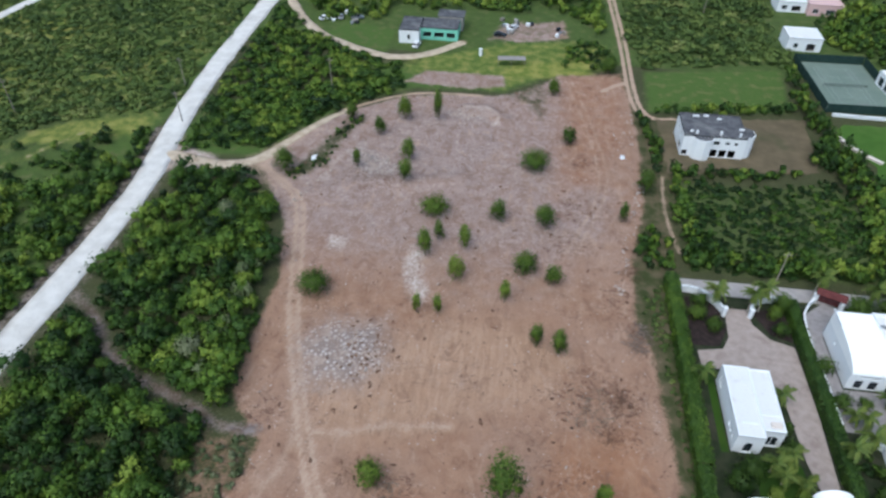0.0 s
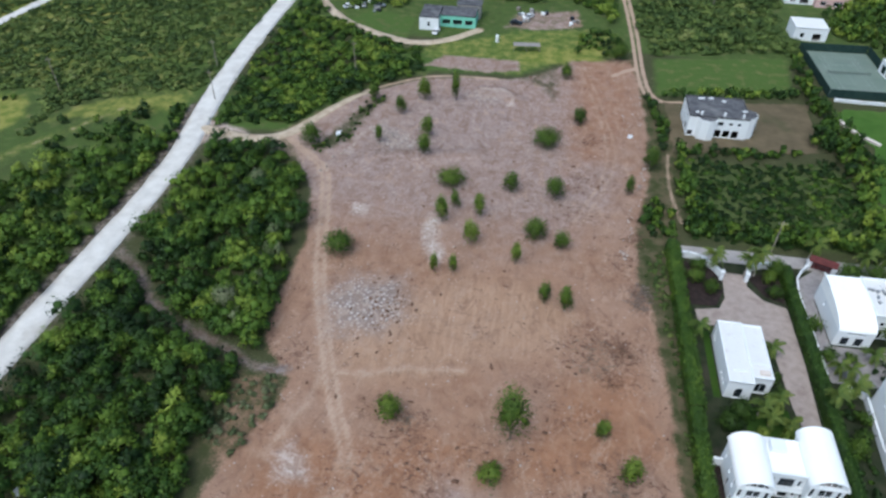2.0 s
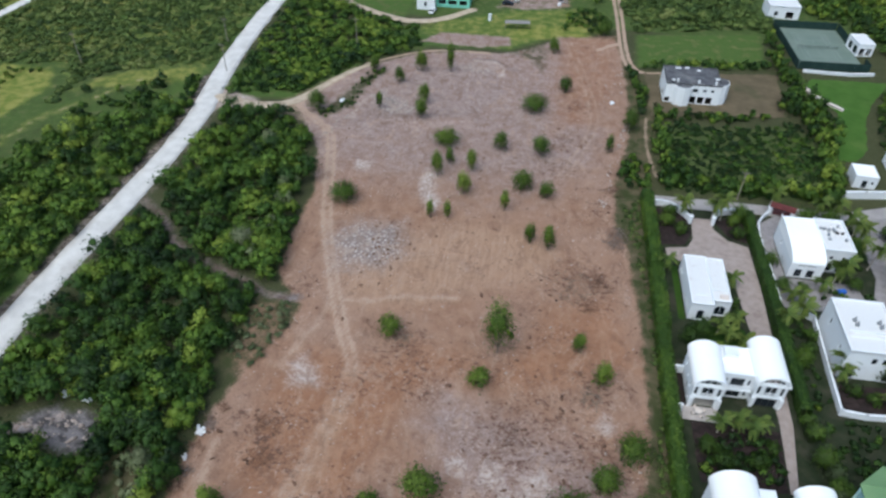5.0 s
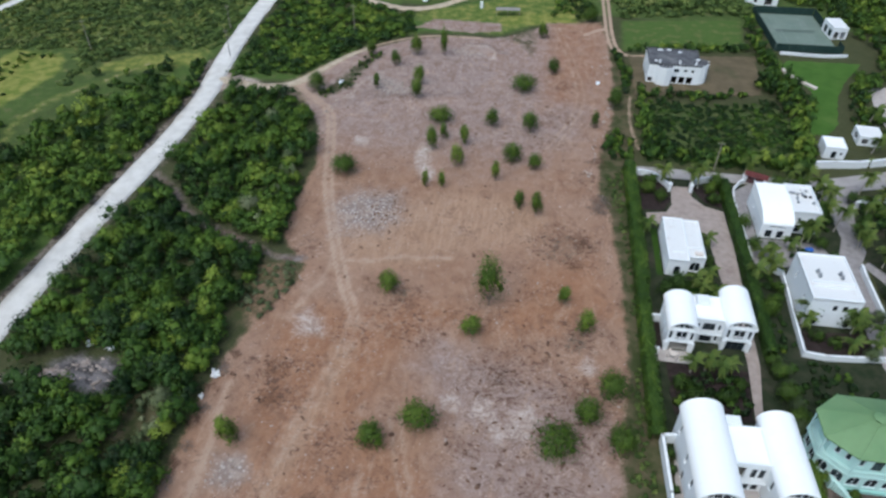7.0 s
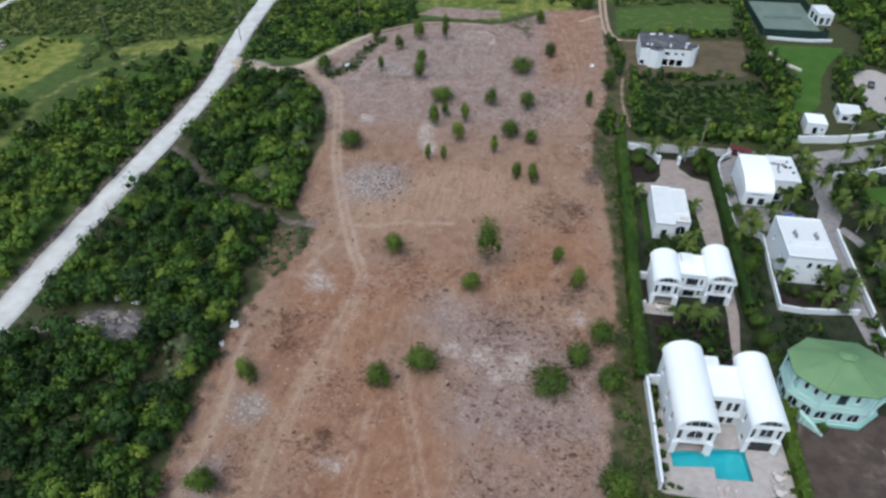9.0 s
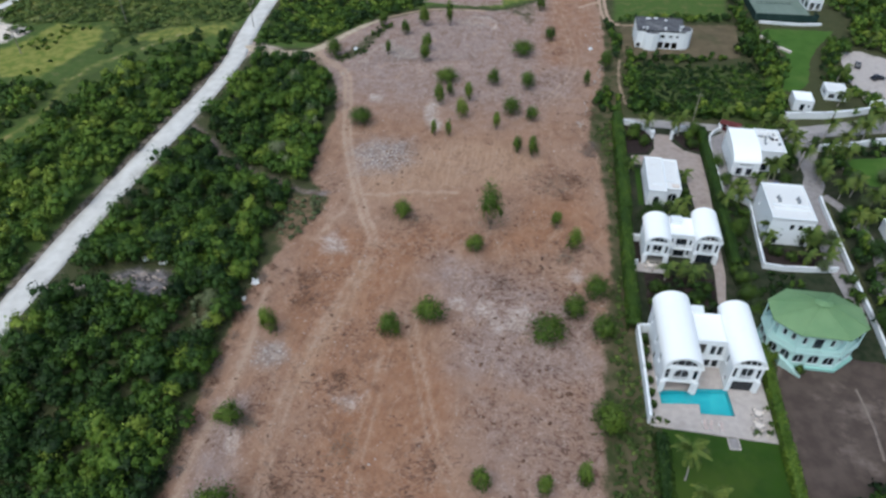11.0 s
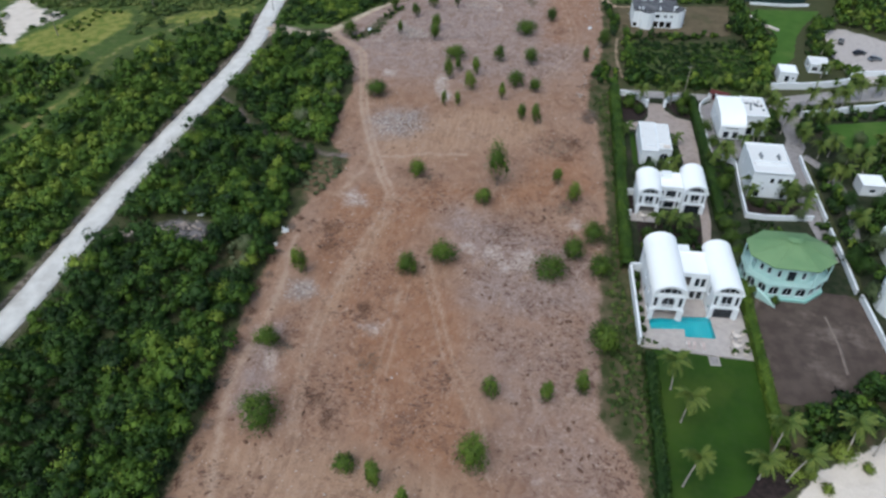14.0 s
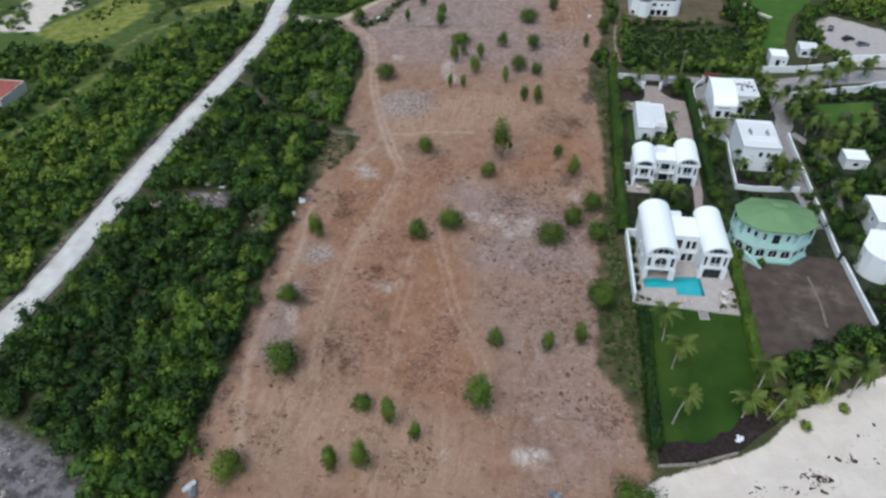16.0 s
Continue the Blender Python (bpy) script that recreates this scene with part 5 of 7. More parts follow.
def vaulted_wing(house, x0, x1, y0, y1, eave, crest, loggia, big):
    """One wing of a vaulted villa. loggia: its ground floor is open to the front; big: an arched middle window upstairs."""
    w = x1 - x0
    up = eave * 0.52
    ground = (0.16 * w, 0.84 * w, 0.1, eave * 0.40, "void" if loggia else "door")
    south = [ground, (0.06 * w, 0.19 * w, up + 0.1, eave - 0.55, "win"), (0.81 * w, 0.94 * w, up + 0.1, eave - 0.55, "win"), (0.30 * w, 0.70 * w, up, eave - 0.45, "arch" if big else "win")]
    ly = y1 - y0
    west = [(ly * 0.12, ly * 0.17, up + 0.3, eave - 0.7, "win"), (ly * 0.45, ly * 0.5, up + 0.3, eave - 0.7, "win"), (ly * 0.72, ly * 0.78, up + 0.3, eave - 0.7, "win"),
            (ly * 0.5, ly * 0.56, 0.3, 2.3, "door"), (ly * 0.82, ly * 0.9, 0.9, 2.2, "win")]
    east = [(ly * 0.1, ly * 0.18, up + 0.2, eave - 0.6, "win"), (ly * 0.1, ly * 0.2, 0.3, 2.4, "door"), (ly * 0.3, ly * 0.36, up + 0.2, eave - 0.6, "win")]
    shell(house, x0, x1, y0, y1, 0.1, eave, south, west, east)
    barrel(house, x0, x1, y0, y1, eave, crest)
    part("cornice", box(fresh(), x0 - 0.08, x1 + 0.08, y0 - 0.14, y0 - 0.002, eave - 0.3, eave - 0.02, 0.02), WHITE, house)
    part("cornice", box(fresh(), x0 - 0.08, x1 + 0.08, y0 - 0.14, y0 - 0.002, up - 0.55, up - 0.25, 0.02), WHITE, house)
    for x in (x0 - 0.15, x1 - 0.13 * w + 0.15):
        part("pillar", box(fresh(), x, x + 0.13 * w, y0 - 0.35, y0 - 0.004, 0.1, up - 0.4, 0.02), WHITE, house)
    rail(house, x0 + 0.28 * w, x0 + 0.72 * w, y0 - 0.02, up, 0.75)
    if loggia:
        part("loggia_wall", box(fresh(), x0 + 0.3, x1 - 0.3, y0 + 3.2, y0 + 3.4, 0.15, eave * 0.46), CREAM, house)


def villa_main():
    v = thing("villa", "large white two-storey villa with barrel-vaulted roofs beside a pool", "villa")
    v.matrix_basis = pose(45, 13, 0, 0, 0, 2.2) @ pose(-45, -13, 0)
    vaulted_wing(v, 36.9, 43.2, 12.0, 27.6, 6.6, 9.3, True, True)
    vaulted_wing(v, 48.7, 54.0, 13.4, 26.8, 6.6, 8.8, False, False)
    shell(v, 43.22, 48.68, 18.2, 25.0, 0.1, 6.7, [(0.3, 2.0, 3.6, 6.2, "void"), (2.9, 3.75, 3.6, 5.9, "door"), (4.1, 4.95, 3.6, 5.9, "door"), (0.5, 1.9, 0.2, 2.6, "door"), (2.5, 3.5, 0.3, 2.6, "door"), (3.9, 4.9, 0.3, 2.6, "door")])
    flat_roof(v, 43.22, 48.68, 18.2, 25.0, 6.9, WHITE_ROOF)
    part("stair_tower", box(fresh(), 43.24, 45.6, 25.02, 26.6, 0.1, 7.5, 0.04), WHITE, v)
    rail(v, 43.4, 48.5, 17.6, 3.35)
    part("balcony", box(fresh(), 43.3, 48.6, 17.4, 18.18, 3.1, 3.35), WHITE, v)


def villa_rear():
    v = thing("villa", "white two-storey villa with two vaulted wings behind palms", "villa")
    vaulted_wing(v, 36.6, 41.6, 45.6, 53.6, 5.6, 7.6, True, False)
    vaulted_wing(v, 47.0, 52.0, 47.2, 56.0, 5.8, 7.9, False, False)
    shell(v, 41.62, 46.98, 48.4, 54.6, 0.1, 5.7, [(0.5, 1.1, 3.4, 5.0, "win"), (1.6, 3.8, 3.1, 5.2, "door"), (4.3, 4.9, 3.4, 5.0, "win"), (1.6, 3.8, 0.3, 2.5, "door"), (0.4, 1.0, 0.6, 2.2, "win"), (4.3, 4.9, 0.6, 2.2, "win")])
    flat_roof(v, 41.62, 46.98, 48.4, 54.6, 5.9, WHITE_ROOF)
    part("stair_tower", box(fresh(), 42.2, 44.4, 52.0, 54.0, 5.8, 7.0, 0.04), WHITE, v)
    rail(v, 42.0, 46.7, 47.9, 2.95)
    part("balcony", box(fresh(), 41.8, 46.8, 47.7, 48.38, 2.7, 2.95), WHITE, v)


def guest_house():
    v = thing("guest_house", "small white flat-roofed guest house with arched doorways", "house")
    shell(v, 38.9, 43.2, 66.3, 80.4, 0.1, 4.1, [(1.5, 2.9, 0.2, 2.7, "arch")], [(1.0, 1.5, 1.5, 3.2, "win"), (2.0, 2.5, 1.5, 3.2, "win"), (9.6, 10.1, 1.6, 2.6, "win"), (10.8, 11.3, 1.6, 2.6, "win"), (12.0, 12.5, 1.6, 2.6, "win")])
    flat_roof(v, 38.9, 43.2, 66.3, 80.4, 4.2, STAINED_ROOF, 0.22)
    shell(v, 43.22, 46.7, 68.0, 80.4, 0.1, 3.7, [(0.7, 2.8, 0.2, 2.7, "arch")], (), [(3.0, 4.2, 1.0, 2.4, "win"), (7.5, 8.7, 1.0, 2.4, "win")])
    flat_roof(v, 43.22, 46.7, 68.0, 80.4, 3.8, STAINED_ROOF, 0.3)
    part("roof_curb", box(fresh(), 40.0, 42.4, 68.8, 69.1, 4.2, 4.42, 0.02), WHITE, v)
    part("roof_curb", box(fresh(), 43.5, 46.4, 71.0, 71.2, 3.8, 4.15, 0.02), WHITE, v)
    part("roof_unit", box(fresh(), 44.6, 46.2, 68.8, 69.7, 3.8, 4.3, 0.06), CREAM, v, "weathered cream rooftop unit")
    part("roof_ridge", box(fresh(), 41.2, 43.1, 76.5, 80.0, 4.2, 4.32, 0.02), STAINED_ROOF, v)


def neighbour_north():
    v = thing("villa", "white flat-roofed villa with cluttered roof terrace", "villa")
    shell(v, 60.6, 67.2, 81.8, 94.4, 0.1, 3.8, [(1.2, 2.6, 0.3, 2.3, "door"), (3.6, 5.0, 0.3, 2.3, "door"), (1.6, 5.0, 3.0, 3.4, "void")], [(4.0, 4.5, 2.4, 3.2, "win")])
    prof = [(94.4, 3.8), (94.4, 6.2), (91.0, 6.25)] + [(91.0 - 9.3 * math.sin(math.radians(k)), 3.9 + 2.35 * math.cos(math.radians(k))) for k in range(10, 91, 10)] + [(81.7, 3.8)]
    bm = fresh()
    ends = [[bm.verts.new((x, y, z + 0.004)) for y, z in prof] for x in (60.6, 67.2)]
    bm.faces.new(ends[0])
    bm.faces.new(ends[1][::-1])
    for i in range(len(prof)):
        j = (i + 1) % len(prof)
        bm.faces.new((ends[0][j], ends[0][i], ends[1][i], ends[1][j]))
    part("roof", bm, WHITE_ROOF, v, "smooth white roof curving down to the front", True)
    for x in (60.42, 67.0):
        part("roof_curb", box(fresh(), x, x + 0.18, 90.6, 94.6, 6.26, 6.6, 0.02), WHITE, v)
    shell(v, 67.22, 73.2, 84.6, 95.0, 0.1, 5.5, [(1.0, 2.6, 0.3, 2.4, "door"), (3.4, 4.8, 0.3, 2.4, "door"), (1.4, 2.2, 3.3, 4.3, "win"), (3.8, 4.6, 3.3, 4.3, "win")], (), [(2.0, 3.2, 3.4, 4.6, "win"), (6.0, 7.2, 3.4, 4.6, "win")])
    flat_roof(v, 67.22, 73.2, 84.6, 95.0, 5.6, STAINED_ROOF, 0.5)
    for k in range(14):
        x, y = 67.9 + dice.uniform(0, 4.6), 88.2 + dice.uniform(0, 6)
        bm = box(fresh(), -0.3, 0.3, -0.22, 0.22, 0, 0.35 + 0.3 * dice.random(), 0.04)
        unit_ob = part("roof_unit", bm, (METAL, STAINED_ROOF, CAR_GREY, METAL, FRAME_DARK)[k % 5], v, "weathered rooftop equipment")
        unit_ob.matrix_basis = pose(x, y, 5.6, 0, 0, 360 * dice.random())


def neighbour_south():
    v = thing("villa", "white two-storey villa with stepped flat roof", "villa")
    shell(v, 63.6, 72.8, 56.0, 69.0, 0.1, 6.9, [(4.2, 5.1, 4.3, 5.7, "door"), (6.0, 6.9, 4.3, 5.7, "door"), (7.7, 8.6, 4.3, 5.7, "door"), (2.8, 3.3, 2.4, 2.9, "door"), (6.4, 6.9, 2.4, 2.9, "door"), (1.4, 2.6, 0.2, 2.2, "door"), (7.4, 8.6, 0.2, 2.2, "door")],
          [(3.0, 3.6, 3.8, 5.4, "win"), (9.0, 9.6, 3.8, 5.0, "win")], [(2.0, 3.0, 3.8, 5.0, "win"), (7.0, 8.0, 3.8, 5.0, "win")])
    flat_roof(v, 63.6, 72.8, 56.0, 69.0, 7.0, STAINED_ROOF, 0.35)
    part("roof_curb", box(fresh(), 64.6, 72.3, 60.6, 60.85, 7.0, 7.5, 0.02), WHITE, v)
    part("roof_curb", box(fresh(), 64.6, 72.3, 59.4, 59.65, 7.0, 7.25, 0.02), WHITE, v)
    for x, y in ((66.3, 63.6), (70.4, 63.4), (66.4, 62.4), (70.5, 62.3)):
        bm = box(fresh(), x - 0.3, x + 0.3, y - 0.3, y + 0.3, 7.0, 7.55, 0.05)
        rod(bm, (x, y, 7.5), (x, y, 8.0), 0.12, 0.2)
        part("roof_vent", bm, METAL, v, "grey rooftop vent")
    bm = fresh()
    for k in range(10):
        box(bm, 72.82, 73.9, 57.2 + 0.32 * k, 57.52 + 0.32 * k, 0.1, 0.3 + 0.19 * k)
    part("stair", bm, WHITE, v)


def octagon_house():
    v = thing("octagonal_house", "pale mint octagonal two-storey house with green roof", "house")
    cx, cy, eave, apex = 64.8, 26.2, 8.8, 11.3
    ring = [(4.2, 5.9), (8.2, 2.5), (8.2, -2.5), (4.2, -5.9), (-4.2, -5.9), (-8.2, -2.5), (-8.2, 2.5), (-4.2, 5.9)][::-1]
    pt = lambda k, s: (cx + ring[k % 8][0] * s, cy + ring[k % 8][1] * s)
    for k in range(8):
        a, b, c, d = pt(k, 1.0), pt(k + 1, 1.0), pt(k + 1, 0.14), pt(k, 0.14)
        bm = fresh()
        top = [bm.verts.new((*a, eave)), bm.verts.new((*b, eave)), bm.verts.new((*c, apex)), bm.verts.new((*d, apex))]
        low = [bm.verts.new(v_.co - Vector((0, 0, 0.22))) for v_ in top]
        bm.faces.new(top)
        bm.faces.new(low[::-1])
        for i in range(4):
            j = (i + 1) % 4
            bm.faces.new((top[j], top[i], low[i], low[j]))
        sheet = part("roof", bm, GREEN_ROOF, v, "green sheet-metal roof panel" if k == 0 else "")
        hip = fresh()
        rod(hip, (*a, eave + 0.03), (*d, apex + 0.03), 0.09, 0.09, 6)
        part("hip_cap", hip, GREEN_ROOF, sheet)
        seams = fresh()
        for i in range(1, 9):
            t = i / 9
            p, q = Vector((*a, eave + 0.02)).lerp(Vector((*b, eave + 0.02)), t), Vector((*d, apex + 0.02)).lerp(Vector((*c, apex + 0.02)), t)
            rod(seams, p, q, 0.025, 0.025, 4)
        part("seam", seams, GREEN_ROOF, sheet)
        # upper floor wall and ground floor wall
        n = math.dist(pt(k, 0.78), pt(k + 1, 0.78))
        wins = [(n * 0.2, n * 0.2 + 0.8, 5.4, 7.0, "win"), (n * 0.6, n * 0.6 + 0.8, 5.4, 7.0, "win")] if n < 6 else [(n * 0.08, n * 0.20, 5.2, 7.0, "win"), (n * 0.38, n * 0.62, 4.5, 7.0, "door"), (n * 0.80, n * 0.92, 5.2, 7.0, "win")]
        facade(v, pt(k, 0.78), pt(k + 1, 0.78), 4.2, eave + 0.3, wins, 0.25, MINT_PALE)
        n = math.dist(pt(k, 0.93), pt(k + 1, 0.93))
        m = max(2, round(n / 2.5))
        arches = [(n * (i + 0.14) / m, n * (i + 0.86) / m, 1.3, 3.5, "arch") for i in range(m)]
        facade(v, pt(k, 0.93), pt(k + 1, 0.93), 0.05, 3.9, arches, 0.25, MINT_PALE)
        bm = fresh()
        a, b = Vector((*pt(k, 0.97), 0)), Vector((*pt(k + 1, 0.97), 0))
        d_ = (b - a).normalized()
        o_ = Vector((d_.y, -d_.x, 0))
        at = lambda u, w, z: a + d_ * u + o_ * w + Vector((0, 0, z))
        ln = (b - a).length
        bar(bm, at, 0, ln, -0.18, 0, 4.22, 4.32)
        bar(bm, at, 0, ln, -0.12, -0.04, 5.02, 5.15)
        for i in range(int(ln / 0.3)):
            bar(bm, at, i * 0.3 + 0.1, i * 0.3 + 0.18, -0.11, -0.05, 4.32, 5.02)
        part("balustrade", bm, MINT_PALE, v)
        bm = fresh()
        rod(bm, (*pt(k, 0.95), 4.2), (*pt(k, 0.95), eave - 0.02), 0.16, 0.14, 10)
        part("column", bm, MINT_PALE, v)
    part("veranda_floor", slab(fresh(), [pt(k, 0.98) for k in range(8)], 3.92, 4.2), MINT_PALE, v)
    part("floor_slab", slab(fresh(), [pt(k, 0.9) for k in range(8)], -0.1, 0.1), INSIDE, v)
    cup = fresh()
    slab(cup, [pt(k, 0.15) for k in range(8)], apex - 0.2, apex + 0.3)
    part("cupola", cup, GREEN_ROOF, v, "low green roof lantern")
    cap = fresh()
    low = [cap.verts.new((*pt(k, 0.18), apex + 0.31)) for k in range(8)]
    tip = cap.verts.new((cx, cy, apex + 0.7))
    for k in range(8):
        cap.faces.new((low[k], low[(k + 1) % 8], tip))
    cap.faces.new(low[::-1])
    part("cupola_cap", cap, GREEN_ROOF, v)
    base = fresh()
    slab(base, [pt(k, 1.0) for k in range(8)], 0.0, 0.6)
    part("terrace", base, MINT, v)
    stair = part("stair", box(fresh(), 59.2, 59.42, 20.5, 21.8, 0.02, 2.0), MINT_PALE, v, "pale mint outside stair")
    for k in range(9):
        part("step", box(fresh(), 59.4 + 0.36 * k, 59.76 + 0.36 * k, 20.6 - 0.3 * k, 21.7 - 0.3 * k, 0.02, 2.0 - 0.21 * k, 0.01), MINT_PALE, stair)


def dark_roofed_house():
    v = thing("house", "white two-storey house with dark flat felt roof", "house")
    shell(v, 41.8, 57.0, 152.4, 163.2, 0.0, 5.8, [(2.2, 2.8, 3.4, 4.9, "win"), (4.6, 5.2, 3.4, 4.9, "win"), (7.4, 9.0, 3.5, 4.7, "win"), (10.2, 11.4, 3.7, 4.6, "win"), (12.4, 13.4, 3.7, 4.6, "win"), (7.0, 8.8, 0.2, 2.3, "void"), (9.3, 11.0, 0.2, 2.3, "void"), (11.5, 13.2, 0.2, 2.3, "void"), (0.3, 1.6, 0.2, 1.6, "void")],
          [(3, 4, 3.4, 4.7, "win"), (6.4, 7.4, 3.4, 4.7, "win"), (6.0, 8.4, 0.2, 2.2, "void")], [(3, 4, 3.4, 4.7, "win"), (6.4, 7.4, 3.4, 4.7, "win")])
    flat_roof(v, 41.8, 57.0, 152.4, 163.2, 5.9, DARK_ROOF, 0.25, 0.22, DARK_ROOF, "dark weathered felt roof")
    bm = slab(fresh(), [(57.02, 152.8), (58.4, 153.2), (59.3, 154.6), (59.3, 156.8), (57.02, 158)], 0, 5.9)
    part("bay", bm, WHITE, v)
    bm = slab(fresh(), [(44.0, 152.38), (44.8, 150.9), (46.8, 150.3), (48.4, 150.8), (49.0, 152.38)], 0, 5.6)
    part("porch", bm, WHITE, v)
    part("porch_roof", slab(fresh(), [(44.2, 152.3), (44.95, 151.1), (46.8, 150.55), (48.3, 151.0), (48.8, 152.3)], 5.602, 5.7), DARK_ROOF, v)
    part("bay_roof", slab(fresh(), [(57.1, 153.0), (58.3, 153.4), (59.1, 154.7), (59.1, 156.7), (57.1, 157.8)], 5.902, 6.0), DARK_ROOF, v)
    for x, y, w in ((45, 161.6, 1.6), (47.8, 162.0, 1.2), (51, 160.8, 1.0), (55.6, 156.2, 1.2), (43.4, 154.0, 0.8)):
        part("roof_curb", box(fresh(), x, x + w, y, y + 0.35, 5.9, 6.35, 0.03), WHITE, v)
    for x, y in ((50.4, 153.2), (55.0, 152.9), (44.6, 153.0)):
        part("chimney", box(fresh(), x, x + 0.5, y, y + 0.5, 5.9, 6.9, 0.04), WHITE, v)


def roadside_house():
    v = thing("house", "weathered white and sea-green house with grey roof", "house")
    shell(v, -39.2, -32.8, 205.6, 216, 0.0, 4.3, [(2.6, 3.6, 1.2, 2.8, "win")], [(3, 4, 1.2, 2.6, "win"), (6.5, 7.5, 1.2, 2.6, "win")])
    flat_roof(v, -39.2, -32.8, 205.6, 216, 4.4, DARK_ROOF, 0.15, 0.2, DARK_ROOF, "dark weathered roof")
    shell(v, -32.78, -20.8, 209.2, 217, 0.0, 3.9, [(0.8, 3.4, 1.0, 2.6, "void"), (4.4, 7.4, 1.0, 2.6, "void"), (8.4, 11.0, 1.0, 2.6, "void")], material=TEAL)
    flat_roof(v, -32.78, -20.8, 209.2, 217, 4.0, DARK_ROOF, 0.15, 0.2, DARK_ROOF)
    part("annex", box(fresh(), -28, -20, 217.1, 222, 0, 4.8, 0.1), INSIDE, v, "grey unfinished rear block")
    part("annex_roof", box(fresh(), -28.4, -19.6, 216.9, 222.4, 4.8, 5.0, 0.03), DARK_ROOF, v)


def simple_house(name, label, x0, x1, y0, y1, z, wall, roof, south, west=(), category="house", rim=0.2, turn=0.0):
    v = thing(name, label, category, ((x0 + x1) / 2, (y0 + y1) / 2, 0), turn)
    hx, hy = (x1 - x0) / 2, (y1 - y0) / 2
    shell(v, -hx, hx, -hy, hy, 0.0, z, south, west, material=wall)
    flat_roof(v, -hx, hx, -hy, hy, z + 0.1, roof, rim, 0.22, wall)
    return v


villa_main()
villa_rear()
guest_house()
neighbour_north()
neighbour_south()
octagon_house()
dark_roofed_house()
roadside_house()
simple_house("house", "small white flat-roofed house behind the tennis court", 83.5, 94, 219.5, 228, 4.2, WHITE, STAINED_ROOF, [(2, 3.4, 1.0, 2.6, "win"), (6, 8.6, 0.2, 2.6, "void")])
simple_house("pavilion", "white open-sided tennis pavilion with flat roof", 105.2, 110.2, 193, 201, 3.8, WHITE, STAINED_ROOF, [(0.6, 2.2, 0.2, 2.6, "void"), (2.9, 4.4, 0.2, 2.6, "void")], [(0.8, 3.4, 0.3, 2.8, "void"), (4.2, 7.0, 0.3, 2.8, "void")], "pavilion", turn=6)
simple_house("house", "pale pink flat-roofed house among trees", 98.0, 109.5, 250, 258, 3.8, BLUSH, BLUSH, [(1.5, 3.5, 0.8, 2.4, "win"), (6, 9, 0.8, 2.4, "win")])
simple_house("house", "white low house beside the pink house", 88.0, 97.8, 252, 260, 3.6, WHITE, STAINED_ROOF, [(1.5, 3.5, 0.8, 2.4, "win"), (5, 8, 0.4, 2.4, "void")])
simple_house("gatehouse", "small white flat-roofed gatehouse behind the long wall", 83.6, 88.8, 117.2, 122.6, 3.1, WHITE, WHITE_ROOF, [(1.8, 3.0, 0.2, 2.2, "door"), (3.8, 4.5, 1.1, 2.0, "win")], category="gatehouse", turn=-3)
simple_house("garden_house", "small white garden building with weathered roof", 94.4, 100.2, 124.8, 130.6, 2.5, WHITE, STAINED_ROOF, [(0.8, 2.4, 0.6, 2.0, "void"), (3.2, 4.8, 0.6, 2.0, "void")], [(1.2, 3.8, 0.6, 2.0, "void")], "garden house", turn=-4)
simple_house("villa", "white villa block among palms", 88.6, 100, 31.5, 41.5, 5.0, WHITE, WHITE_ROOF, [(2, 3.4, 3.0, 4.4, "win"), (6, 7.4, 3.0, 4.4, "win")], [(2, 3, 3.0, 4.4, "win"), (6, 7, 3.0, 4.4, "win")], "villa", 0.4)
simple_house("villa", "white garden villa half hidden by palms", 90.6, 96.2, 60.2, 65.0, 2.7, WHITE, WHITE_ROOF, [(2, 3.4, 0.9, 2.0, "win")], (), "villa", 0.3)


def rounded_villa():
    """A villa whose seaward corner is a curve of short walls."""
    v = thing("villa", "white villa with a curved front corner beside the garden wall", "villa")
    ring = [(96, 16.6), (96, 27.4), (85.4, 27.4), (83.6, 24)] + [(87.6 + 5.2 * math.cos(math.radians(a)), 21.6 + 5 * math.sin(math.radians(a))) for a in (175, 195, 215, 235, 255, 270)]
    for a, b in zip(ring, ring[1:] + ring[:1]):
        ln = math.dist(a, b)
        facade(v, a, b, 0.05, 6.0, [(ln * 0.3, ln * 0.3 + 0.8, 3.4, 4.8, "win"), (ln * 0.3, ln * 0.3 + 0.8, 0.8, 2.2, "win")] if ln > 4.5 else (), 0.3, WHITE)
    cx, cy = 89.5, 22
    part("roof", slab(fresh(), [(cx + (x - cx) * 1.02, cy + (y - cy) * 1.02) for x, y in ring[::-1]], 6.002, 6.3), WHITE_ROOF, v)


rounded_villa()
simple_house("shed", "low house with red roof in the scrub", -153, -143, 58, 70, 3.0, CREAM, RED_ROOF, [(2, 3.2, 0.9, 2.1, "win"), (6, 7.2, 0.9, 2.1, "win")], category="house")


